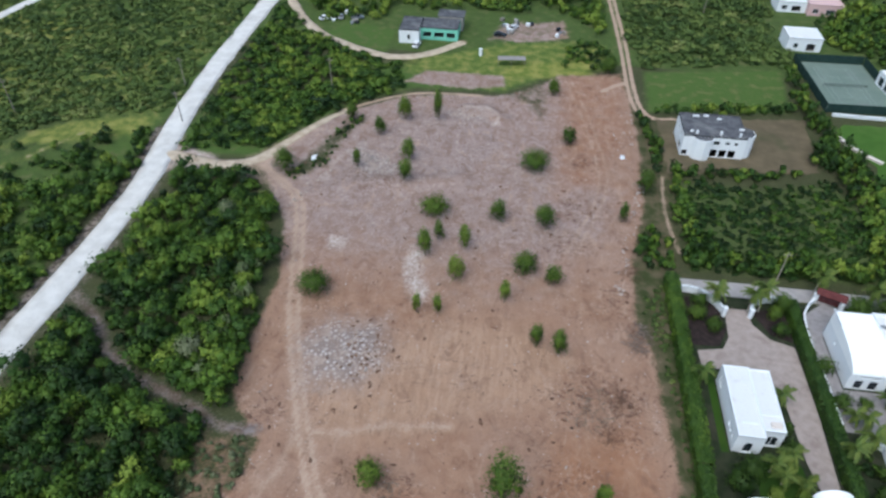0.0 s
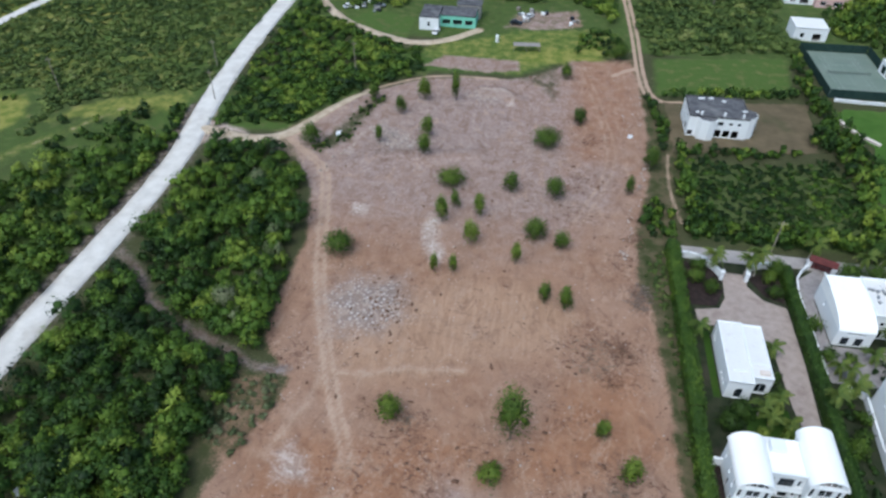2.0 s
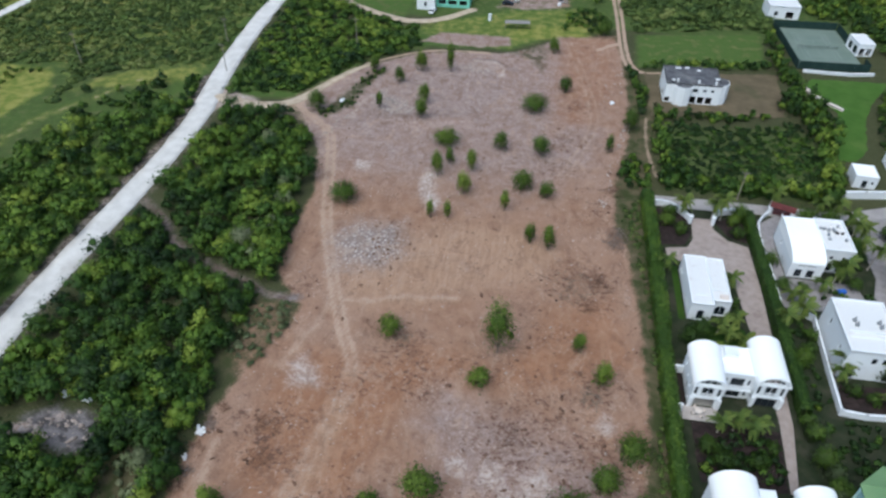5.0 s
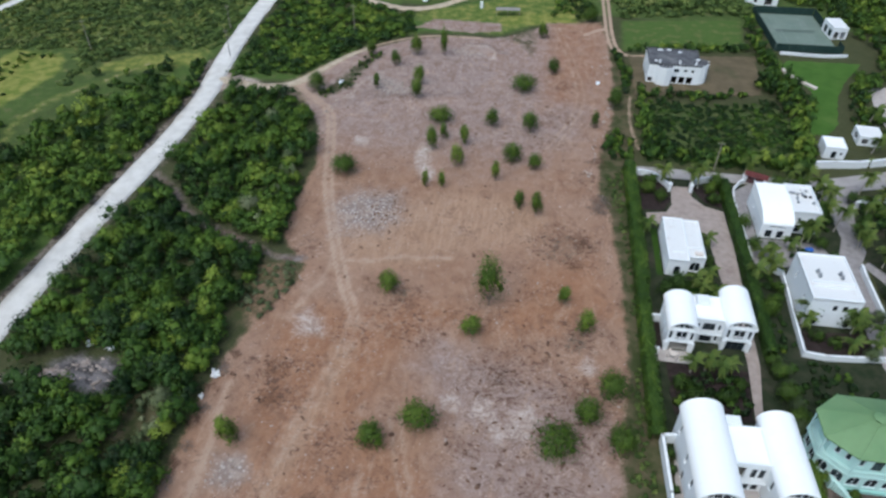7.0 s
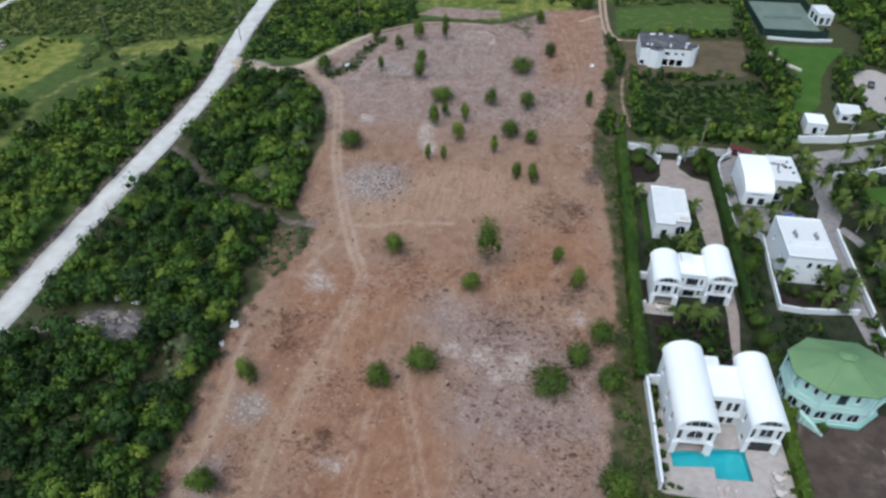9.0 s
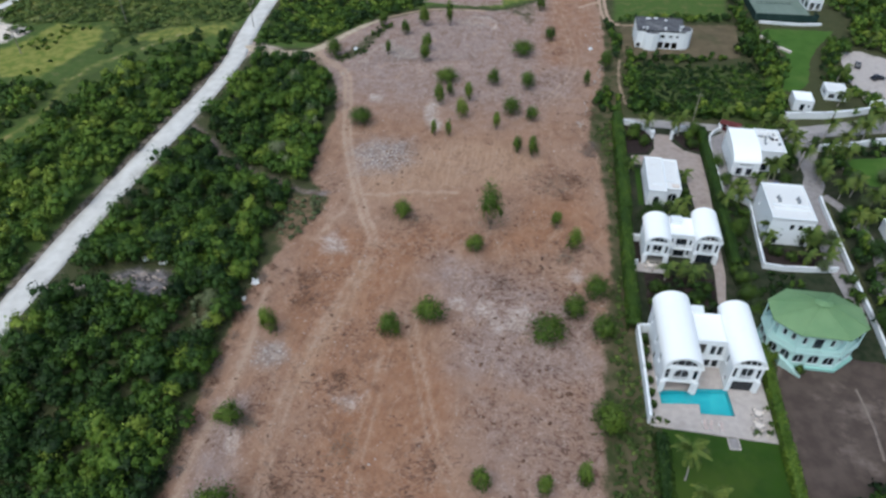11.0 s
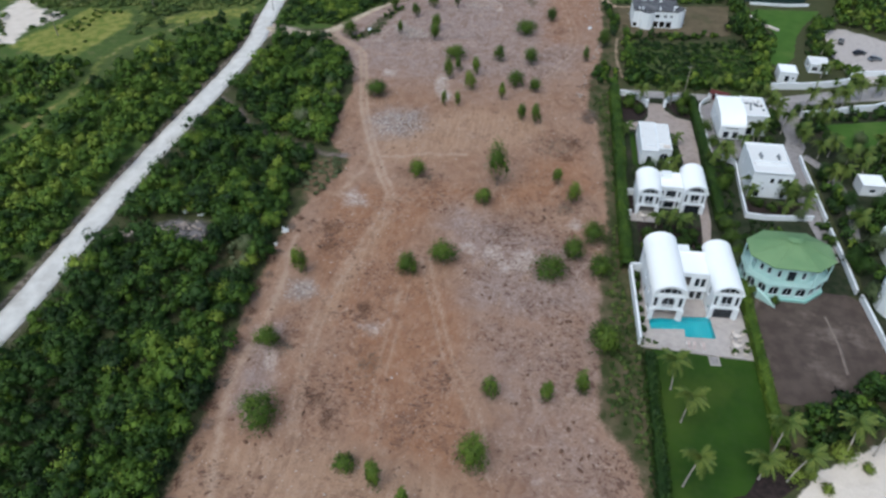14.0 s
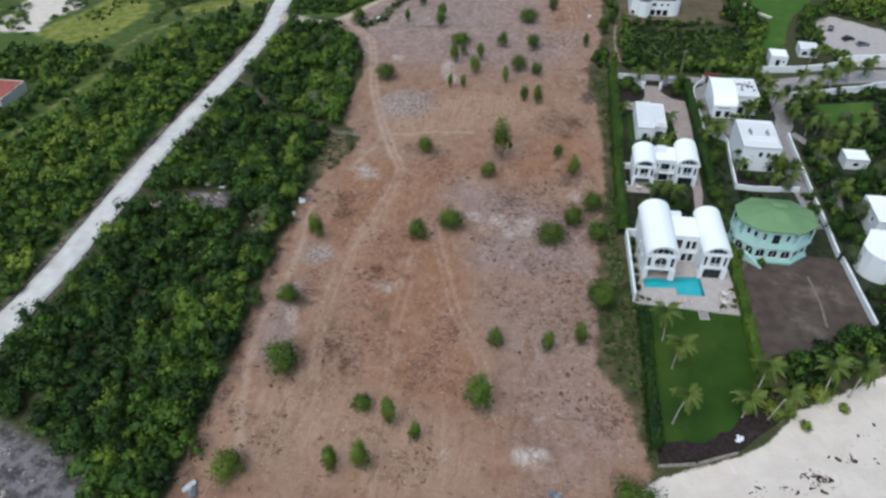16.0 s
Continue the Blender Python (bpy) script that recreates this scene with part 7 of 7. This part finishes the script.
# ---- garden shrubs ----
for x, y, w, h, t in ((56.3, 41.8, 3.2, 3.0, 0.35), (35.8, 8.0, 1.2, 1.4, 0.1), (35.7, 10.4, 1.2, 1.5, 0.1), (35.6, 13, 1.2, 1.4, 0.12), (35.5, 16, 1.4, 1.6, 0.1), (35.3, 19.5, 1.5, 1.8, 0.1), (35.2, 22.6, 1.5, 1.8, 0.15), (56.6, 37.2, 3.6, 3.2, 0.32), (57.2, 32.0, 3.2, 3.0, 0.3), (55.8, 44.4, 2.4, 2.4, 0.3), (57.6, 57.6, 3.6, 3.6, 0.35), (52.6, 92.8, 3.0, 2.2, 0.2), (37.6, 95.5, 3.6, 2.4, 0.4), (40.4, 92.8, 3.2, 2.2, 0.25), (38.6, 99.0, 3.4, 2.2, 0.2), (53.8, 99.0, 3.6, 3.6, 0.3), (52.2, 97.0, 2.6, 2.4, 0.5),
                      (57.8, 85.0, 3.2, 3.0, 0.25), (58.6, 77.2, 3.2, 2.6, 0.35), (41.0, 62.5, 4.0, 3.0, 0.15), (39.0, 60.0, 4.2, 3.0, 0.12), (48.0, 67.2, 2.6, 2.2, 0.15), (48.6, 71.0, 2.0, 1.6, 0.2), (47.8, 58.6, 2.6, 2.0, 0.75), (44.0, 58.8, 2.2, 1.8, 0.85), (38.6, 37.0, 3.0, 2.2, 0.15), (41.0, 34.6, 3.4, 2.4, 0.12), (46.4, 35.4, 3.2, 2.2, 0.15), (49.0, 38.0, 2.4, 2.0, 0.2),
                      (62.8, 78.0, 2.4, 1.8, 0.4), (65.4, 52.2, 2.8, 2.0, 0.2), (68.2, 51.0, 2.6, 1.8, 0.25), (74.4, 56.0, 2.8, 2.8, 0.35), (75.6, 59.0, 2.4, 2.2, 0.3), (79.0, 40.0, 2.4, 2.0, 0.3), (58.8, 27.6, 2.8, 3.2, 0.25), (58.4, 21.6, 2.2, 1.8, 0.45), (72.8, 79.6, 2.8, 2.4, 0.3), (68.4, 100.2, 4.6, 3.4, 0.35), (73.2, 100.2, 4.8, 3.4, 0.3), (84.6, 88.4, 3.0, 3.0, 0.2), (84.4, 97.6, 2.6, 2.8, 0.15), (61.0, 64.0, 2.4, 2.4, 0.35), (60.0, 60.6, 2.6, 2.2, 0.2), (78.8, 45.0, 2.2, 2.0, 0.3), (58.2, 31.2, 2.8, 3.0, 0.3), (58.0, 24.6, 2.2, 2.4, 0.3), (62.6, 19.2, 1.6, 1.6, 0.3)):
    shrub(x, y, w, h, "rounded green garden shrub beside a villa", t, "bush", "garden shrubs")
for x, y, w, h in ((57.6, -19.6, 4.6, 2.0), (66.2, -15.4, 4.4, 2.6), (70.2, -16.6, 2.0, 1.0), (62.8, -21.4, 2.0, 1.0), (60.6, -19.2, 2.6, 1.4)):
    shrub(x, y, w, h, "bright green sea-grape bush on beach sand", 0.85, "bush", "beach bushes")
for x, y, w, h in ((-52.5, 72.5, 4.6, 4.2), (-60.5, 112, 3.8, 3.4), (-49, 20, 4.2, 3.0), (-47, 15, 3.6, 2.6)):
    shrub(x, y, w, h, "pale grey-green bush at the thicket's edge", 0.75, "bush", "pale bushes", SAGE)

for x, y, w, h, t in ((93.2, 53.3, 4.4, 4.2, 0.30), (87.4, 38.2, 4.2, 4.6, 0.45), (96.3, 55.0, 4.0, 4.2, 0.40), (86.2, 48.3, 3.6, 3.6, 0.30), (82.6, 85.2, 3.4, 3.4, 0.30), (88.8, 79.8, 4.0, 3.6, 0.50), (83.7, 65.6, 4.4, 3.6, 0.25), (89.5, 72.0, 3.8, 3.4, 0.35), (97.1, 73.9, 4.2, 3.6, 0.30), (96.8, 83.4, 3.4, 3.2, 0.50), (85.6, 54.2, 4.0, 3.8, 0.30), (81.7, 22.8, 3.8, 3.6, 0.35), (82.8, 31.2, 4.2, 3.4, 0.25), (77.9, 58.4, 2.8, 2.6, 0.40), (73.9, 48.0, 2.8, 2.6, 0.40), (71.9, 56.8, 3.8, 3.2, 0.35), (74.5, 89.0, 3.4, 4.4, 0.30), (75.3, 106.8, 3.4, 4.0, 0.30), (80.8, 33.4, 4.0, 3.6, 0.20), (102.8, 73.8, 3.6, 3.4, 0.30)):
    shrub(x, y, w, h, "rounded grey-green garden tree among palms", t, "tree", "garden trees", SAGE if t > 0.32 else SCRUB)

for x, y, w, h, t in ((56.5, 42.6, 3.4, 2.6, 0.25), (56.6, 37.7, 3.4, 2.6, 0.30), (57.8, 34.5, 3.4, 2.6, 0.20), (57.5, 30.2, 3.4, 2.6, 0.28)):
    shrub(x, y, w, h, "clipped round olive-green tree beside the octagonal house", t, "tree", "round trees", SAGE)

# ---- tennis court ----
court = thing("tennis_court", "faded green tennis court with white lines", "tennis court", (95.0, 196.5, 0), 2, "", "structure")
part("surface", box(fresh(), -10.4, 10.4, -15.6, 15.6, -0.2, 0.08), COURT, court)
bm = fresh()
for x0, x1, y0, y1 in ((-5.5, -5.4, -11.9, 11.9), (5.4, 5.5, -11.9, 11.9), (-4.15, -4.05, -11.9, 11.9), (4.05, 4.15, -11.9, 11.9), (-5.4, 5.4, -11.9, -11.8), (-5.4, 5.4, 11.8, 11.9), (-4.05, 4.05, -6.45, -6.35), (-4.05, 4.05, 6.35, 6.45), (-0.05, 0.05, -6.35, 6.35)):
    box(bm, x0, x1, y0, y1, 0.082, 0.088)
part("court_lines", bm, LINE, court)
bm = box(fresh(), -6.4, 6.4, -0.02, 0.02, 0.94, 1.0)
for k in range(54):
    box(bm, -6.4 + 0.24 * k, -6.38 + 0.24 * k, -0.01, 0.01, 0.12, 0.94)
for k in range(5):
    box(bm, -6.4, 6.4, -0.008, 0.008, 0.14 + 0.16 * k, 0.156 + 0.16 * k)
part("net", bm, WIRE, court)
fence = thing("court_fence", "dark green windscreen fence round the tennis court", "fence", (95.0, 196.5, 0), 2)
for k in range(8):
    for s_ in (-1, 1):
        if k < 7:
            bm = box(fresh(), s_ * 10.6 - 0.03, s_ * 10.6 + 0.03, -15.6 + k * 4.457, -15.6 + (k + 1) * 4.457 - 0.04, 0.1, 2.7)
            if not (s_ == 1 and k in (1, 2)):
                part("screen", bm, SCREEN, fence)
            else:
                bm.free()
        part("post", rod(fresh(), (s_ * 10.7, -15.6 + k * 4.457, 0), (s_ * 10.7, -15.6 + k * 4.457, 3.0), 0.05), SCREEN, fence)
for k in range(5):
    for s_ in (-1, 1):
        part("screen", box(fresh(), -10.5 + k * 4.2, -10.5 + (k + 1) * 4.2 - 0.04, s_ * 15.7 - 0.03, s_ * 15.7 + 0.03, 0.1, 2.7), SCREEN, fence)


# ---- poles and lines ----
def utility_pole(x, y, tall=9.5, lean=0.0, turn=0.0):
    ob = thing("utility_pole", "weathered wooden utility pole with crossarm", "utility pole", (x, y, -0.1), turn, "utility poles")
    ob.matrix_basis = pose(x, y, -0.1, 0, lean, turn)
    part("pole", rod(fresh(), (0, 0, 0), (0, 0, tall), 0.16, 0.10, 10), TIMBER, ob)
    part("crossarm", box(fresh(), -0.9, 0.9, -0.06, 0.06, tall - 0.75, tall - 0.6, 0.01), TIMBER, ob)
    for a in (-0.8, 0, 0.8):
        part("insulator", rod(fresh(), (a, 0, tall - 0.6 if a else tall), (a, 0, tall - 0.4 if a else tall + 0.2), 0.06, 0.04, 8), METAL, ob)


def cable(a, b, sag=0.8):
    bm = fresh()
    a, b = Vector(a), Vector(b)
    pts = [a.lerp(b, i / 12) - Vector((0, 0, sag * 4 * (i / 12) * (1 - i / 12))) for i in range(13)]
    aside = (b - a).cross(Vector((0, 0, 1))).normalized() * 0.022
    rings = [[bm.verts.new(p + o) for o in (aside, Vector((0, 0, 0.022)), -aside, Vector((0, 0, -0.022)))] for p in pts]
    for r, s in zip(rings, rings[1:]):
        for k in range(4):
            bm.faces.new((r[k], r[(k + 1) % 4], s[(k + 1) % 4], s[k]))
    tagged(part("overhead_cable", bm, WIRE), "thin dark overhead cable between utility poles", "cable", "overhead cables")


for spot in ((-52.1, 170.5, 10.5), (-132.7, 146.3, 10.0), (-87.2, 148.8, 9.0), (-94.0, 167.0, 9.0), (54.9, 107.0, 8.6), (62, 246, 9.0), (-154, 118, 9.5)):
    utility_pole(*spot)
for sgn in (-0.8, 0.8):
    cable((-87.2 + sgn, 148.8, 8.4), (-94 + sgn, 167, 8.4), 0.3)
    cable((-132.7 + sgn, 146.3, 9.4), (-154 + sgn, 118, 8.9), 0.5)
cable((-132.7, 146.3, 10), (-94, 167, 9), 0.8)


# ---- vehicles ----
def car(x, y, turn, paint, label, z=0.06):
    """A parked car: body with sloped glasshouse, wheels and lights."""
    ob = thing("car", label, "car", (x, y, z), turn)
    prof = [(-2.1, 0.35), (-2.15, 0.75), (-1.9, 0.92), (-1.0, 0.98), (0.6, 0.98), (1.6, 0.86), (2.1, 0.72), (2.15, 0.4)]
    roof = [(-1.75, 0.94), (-1.25, 1.42), (0.1, 1.46), (0.85, 0.96)]
    for nm, pts, w, m in (("body", prof, 0.86, paint), ("cabin", roof, 0.74, CAR_DARK)):
        bm = fresh()
        l_, r_ = [bm.verts.new((px, -w, pz)) for px, pz in pts], [bm.verts.new((px, w, pz)) for px, pz in pts]
        bm.faces.new(l_)
        bm.faces.new(r_[::-1])
        for i in range(len(pts)):
            j = (i + 1) % len(pts)
            bm.faces.new((l_[j], l_[i], r_[i], r_[j]))
        bmesh.ops.bevel(bm, geom=list(bm.edges), offset=0.05, segments=2, affect="EDGES")
        part(nm, bm, m, ob)
    part("roof_panel", box(fresh(), -1.2, 0.08, -0.7, 0.7, 1.462, 1.49, 0.01), paint, ob)
    for a in (-1.35, 1.35):
        for b in (-0.8, 0.8):
            w_ = part("wheel", rod(fresh(), (a, b - 0.1, 0.32), (a, b + 0.1, 0.32), 0.32, 0.32, 16), RUBBER, ob)
            part("rim", rod(fresh(), (a, b - 0.105, 0.32), (a, b + 0.105, 0.32), 0.18, 0.18, 12), METAL, w_)


for spot in ((-7.5, 215.4, 4, CAR_DARK, "dark parked car on the grass by the house"), (-3.4, 221.6, 60, CAR_WHITE, "white parked car beside the scrap yard"), (-66.8, 219.2, 30, CAR_WHITE, "old white car among roadside clutter"), (-62.0, 221.4, 100, CAR_GREY, "old grey car among roadside clutter"),
             (-56.4, 221.8, 10, CAR_GREY, "grey car parked near the roadside house"), (-33.2, 203.6, 80, CAR_WHITE, "white car parked in front of the house"), (113.6, 140.2, 20, CAR_DARK, "dark parked car on pale gravel"), (117.2, 136.4, 15, CAR_GREY, "grey parked car on pale gravel"), (110.2, 148.4, 70, CAR_DARK, "dark car parked by the trees")):
    car(*spot)

# ---- ground clutter ----
ICO = np.array([(0, 0, 1), (0.894, 0, 0.447), (0.276, 0.851, 0.447), (-0.724, 0.526, 0.447), (-0.724, -0.526, 0.447), (0.276, -0.851, 0.447), (0.724, 0.526, -0.447), (-0.276, 0.851, -0.447), (-0.894, 0, -0.447), (-0.276, -0.851, -0.447), (0.724, -0.526, -0.447), (0, 0, -1)])
ICO_F = np.array([(0, 1, 2), (0, 2, 3), (0, 3, 4), (0, 4, 5), (0, 5, 1), (1, 6, 2), (2, 7, 3), (3, 8, 4), (4, 9, 5), (5, 10, 1), (6, 7, 2), (7, 8, 3), (8, 9, 4), (9, 10, 5), (10, 6, 1), (11, 7, 6), (11, 8, 7), (11, 9, 8), (11, 10, 9), (11, 6, 10)])


def lumps(name, label, p, lo, hi, material, category, flat=0.6):
    """Loose stones or clods on the ground, each an uneven lump."""
    n = len(p)
    s = lo + (hi - lo) * dice.random(n) ** 3
    v = ICO * dice.uniform(0.7, 1.3, (n, 12, 1)) * s[:, None, None] * np.stack([dice.uniform(0.7, 2.0, n), dice.uniform(0.5, 1.1, n), np.full(n, flat)], 1)[:, None]
    a = dice.uniform(0, 6.28, n)
    c, d = np.cos(a)[:, None], np.sin(a)[:, None]
    v = np.stack([v[..., 0] * c - v[..., 1] * d, v[..., 0] * d + v[..., 1] * c, v[..., 2]], 2)
    v += np.c_[p, ground_height(p[:, 0], p[:, 1]) + s * 0.15][:, None]
    tagged(link(name, mesh_of(name, v.reshape(-1, 3), (12 * np.arange(n)[:, None, None] + ICO_F).reshape(-1, 3)), material), label, category, kind="stuff")


def spots(poly, n, size=7.0, need=0.5):
    lo, hi = np.min(poly, 0), np.max(poly, 0)
    p = dice.uniform(lo, hi, (n * 6, 2))
    p = p[(to_poly(p, poly) < -0.5)]
    return p[value_noise(p[:, 0] + 57, p[:, 1] + 23, size, 3) > need][:n]


INNER = [(x, y) for x, y in LOT if y > -80]
CLODS = np.concatenate([spots(INNER, 650, 7, 0.52)] + [dice.normal((a, b), (r * 0.85, r * 0.65), (int(6 + r * r * 1.2), 2)) for a, b, r in CLOD_SPOTS + NORTH_CLODS])
CLODS = CLODS[to_poly(CLODS, LOT) < -0.5]
lumps("clods", "dark clods and roots scattered over the graded soil", CLODS, 0.05, 0.42, CLOD, "clods", 0.3)
lumps("stones", "dark stones and clods on the pale rubble heap", dice.normal((-21.5, 78), (2.6, 4.0), (170, 2)), 0.08, 0.34, CLOD, "stones")
lumps("stones", "small pale stones scattered over the soil", spots(INNER, 900, 8, 0.5), 0.05, 0.22, ROCK, "stones")
lumps("rubble", "pale limestone rubble heap on the plot", np.concatenate([spots([(-35, 79), (-31, 85), (-20, 86), (-18, 76), (-22, 71), (-32, 70)], 110, 5, 0.45), spots([(-42, 143), (-30, 141), (-24, 133), (-34, 129)], 160, 4, 0.45), spots([(-38.5, 11), (-33, 12.5), (-31, 8), (-36, 4.5)], 40, 2, 0.45)]), 0.08, 0.36, ROCK, "rubble")
lumps("rubble", "grey rubble and spoil in the scrub clearing", np.concatenate([spots(PIT, 70, 4, 0.4), spots([(-88, -44), (-62, -48), (-56, -56), (-60, -64), (-88, -64)], 90, 5, 0.5)]), 0.10, 0.6, ROCK, "rubble")
lumps("rubble", "pale stones along the plot boundary", np.concatenate([spots([(24, 96), (27, 110), (31, 130), (33, 140), (30, 140), (26, 120), (22, 100)], 120, 5, 0.42), spots([(24, 150), (31, 154), (32, 172), (27, 172)], 60, 4, 0.42), spots([(-50, 116), (-46, 118), (-42, 134), (-46, 136)], 60, 4, 0.4)]), 0.08, 0.4, ROCK, "rubble")
lumps("seaweed", "dark dried seaweed washed up on pale sand", np.concatenate([dice.normal((62.4, -31.6), (1.5, 1.0), (60, 2)), dice.normal((57.8, -34.2), (2.4, 0.4), (22, 2)), dice.normal((68.6, -27.0), (1.6, 0.8), (22, 2)), dice.normal((73, -23), (2.2, 1.6), (12, 2)), dice.normal((52.6, -35.4), (1.2, 0.5), (8, 2))]), 0.08, 0.42, WEED, "seaweed", 0.35)


def brush_pile(x, y, wide, n, label, material, seed):
    """A heap of dead branches, thrown together."""
    rng = np.random.default_rng(seed)
    bm = fresh()
    for k in range(n):
        a, r = rng.uniform(0, 6.28), wide * rng.random() ** 0.7
        c = Vector((r * math.cos(a), r * math.sin(a), 0.08 + 0.5 * rng.random() * max(0.0, 1 - r / wide)))
        d = Vector((rng.normal(), rng.normal(), rng.normal() * 0.18)).normalized() * rng.uniform(0.4, 1.3)
        rod(bm, c - d, c + d, rng.uniform(0.03, 0.08), 0.015, 5)
    ob = tagged(part("brush_pile", bm, material), label, "brush pile", kind="stuff")
    ob.matrix_basis = pose(x, y, float(ground_height(np.array([x]), np.array([y]))[0]))


for k, (x, y, w, n) in enumerate(((17, 71.5, 5.0, 90), (22.5, 73.5, 3.4, 60), (20, 66.5, 3.0, 40), (26.8, 89.5, 2.6, 90), (25.8, 86.0, 2.4, 60), (-20, 54.6, 2.8, 30), (-13.5, 52.6, 2.2, 24), (-31.6, 24.6, 2.4, 40), (-33, 30.6, 2.8, 40), (-32.4, -5.8, 1.8, 40), (7.0, 33.6, 3.4, 44), (-19, 6.4, 3.2, 46), (-15, -8, 3.0, 34), (-23, -16.5, 3.0, 46), (-19.6, -20.4, 2.2, 30), (20.5, 44.6, 2.2, 36), (26.5, 106, 2.6, 40))):
    brush_pile(x, y, w, n, "tangle of dead branches and roots on bare soil", TWIG if k in (3, 4) else CLOD if k % 3 else BARK, 40 + k)


for k in range(22):
    y = -46 + 3.7 * k + dice.uniform(-1.2, 1.2)
    edge = np.interp(y, [-50, -22, 0, 25, 38], [-41, -41, -43, -43.5, -42])
    brush_pile(edge + dice.uniform(0.2, 1.6), y, dice.uniform(0.9, 1.9), int(dice.integers(14, 30)), "dead branches pushed up along the scrub edge", CLOD if k % 2 else TWIG, 80 + k)


def sheet_heap(x, y, size, material, label, seed):
    """Crumpled sheet waste lying at the plot's edge."""
    rng = np.random.default_rng(seed)
    ob = thing("scrap_sheet", label, "scrap", (x, y, float(ground_height(np.array([x]), np.array([y]))[0]) + 0.05), float(rng.uniform(0, 360)))
    for k in range(4):
        bm = box(fresh(), -size, size, -0.35 * size, 0.35 * size, 0, 0.03)
        sh = part("sheet", bm, material, ob)
        sh.matrix_basis = pose(rng.normal() * 0.3 * size, rng.normal() * 0.3 * size, 0.1 + 0.12 * k, rng.uniform(-25, 25), rng.uniform(-18, 18), rng.uniform(0, 360))


for k, (x, y, s, m) in enumerate(((-42.9, 27.4, 0.8, STAINED_ROOF), (-43.4, 22.6, 0.5, STAINED_ROOF), (-68.6, 31.0, 0.8, WHITE), (-64.0, 30.4, 0.7, WHITE), (-37.6, -48.8, 1.2, METAL), (27.6, 148.5, 0.7, WHITE), (20.2, -41.2, 1.0, METAL), (48.6, -32.0, 0.9, CREAM), (50.8, -26.2, 0.7, WHITE), (-48.5, 137.5, 0.8, WHITE))):
    sheet_heap(x, y, s, m, "pale scrap sheets lying at the edge of the plot", k)
canvas = thing("shade_canopy", "pale grey flat shade canopy on the grass", "canopy", (-2.8, 195.6, 0), 6)
part("canopy", box(fresh(), -4.2, 4.2, -1.3, 1.3, 2.1, 2.18, 0.03), GREY_PAVER, canvas)
for x in (-4, 0, 4):
    for y in (-1.2, 1.2):
        part("post", rod(fresh(), (x, y, 0), (x, y, 2.1), 0.04), TIMBER, canvas)
bm = rod(fresh(), (0, 0, 0), (0, 0, 2.2), 0.55, 0.55, 14)
tagged(part("water_tank", bm, WHITE), "white upright water tank by the grass", "tank").matrix_basis = pose(-12.6, 200.5, 0)
for k in range(26):
    x, y = (dice.uniform(-8, 14), dice.uniform(216, 229)) if k < 16 else (dice.uniform(-70, -52), dice.uniform(216, 226))
    bm = box(fresh(), -0.7, 0.7, -0.5, 0.5, 0, 0.5 + 0.7 * dice.random(), 0.08)
    tagged(part("scrap", bm, (WHITE, METAL, INSIDE, CAR_DARK, TIMBER)[k % 5]), "assorted scrap lying in the roadside yard", "scrap", "yard scrap").matrix_basis = pose(x, y, 0, 0, 0, 360 * dice.random())
tarp = tagged(part("parked_cover", box(fresh(), -0.9, 0.9, -0.5, 0.5, 0, 0.9, 0.2), BLUE), "blue tarpaulin-covered heap on the forecourt", "cover")
tarp.matrix_basis = pose(70.6, 78.4, 0.08, 0, 0, 12)
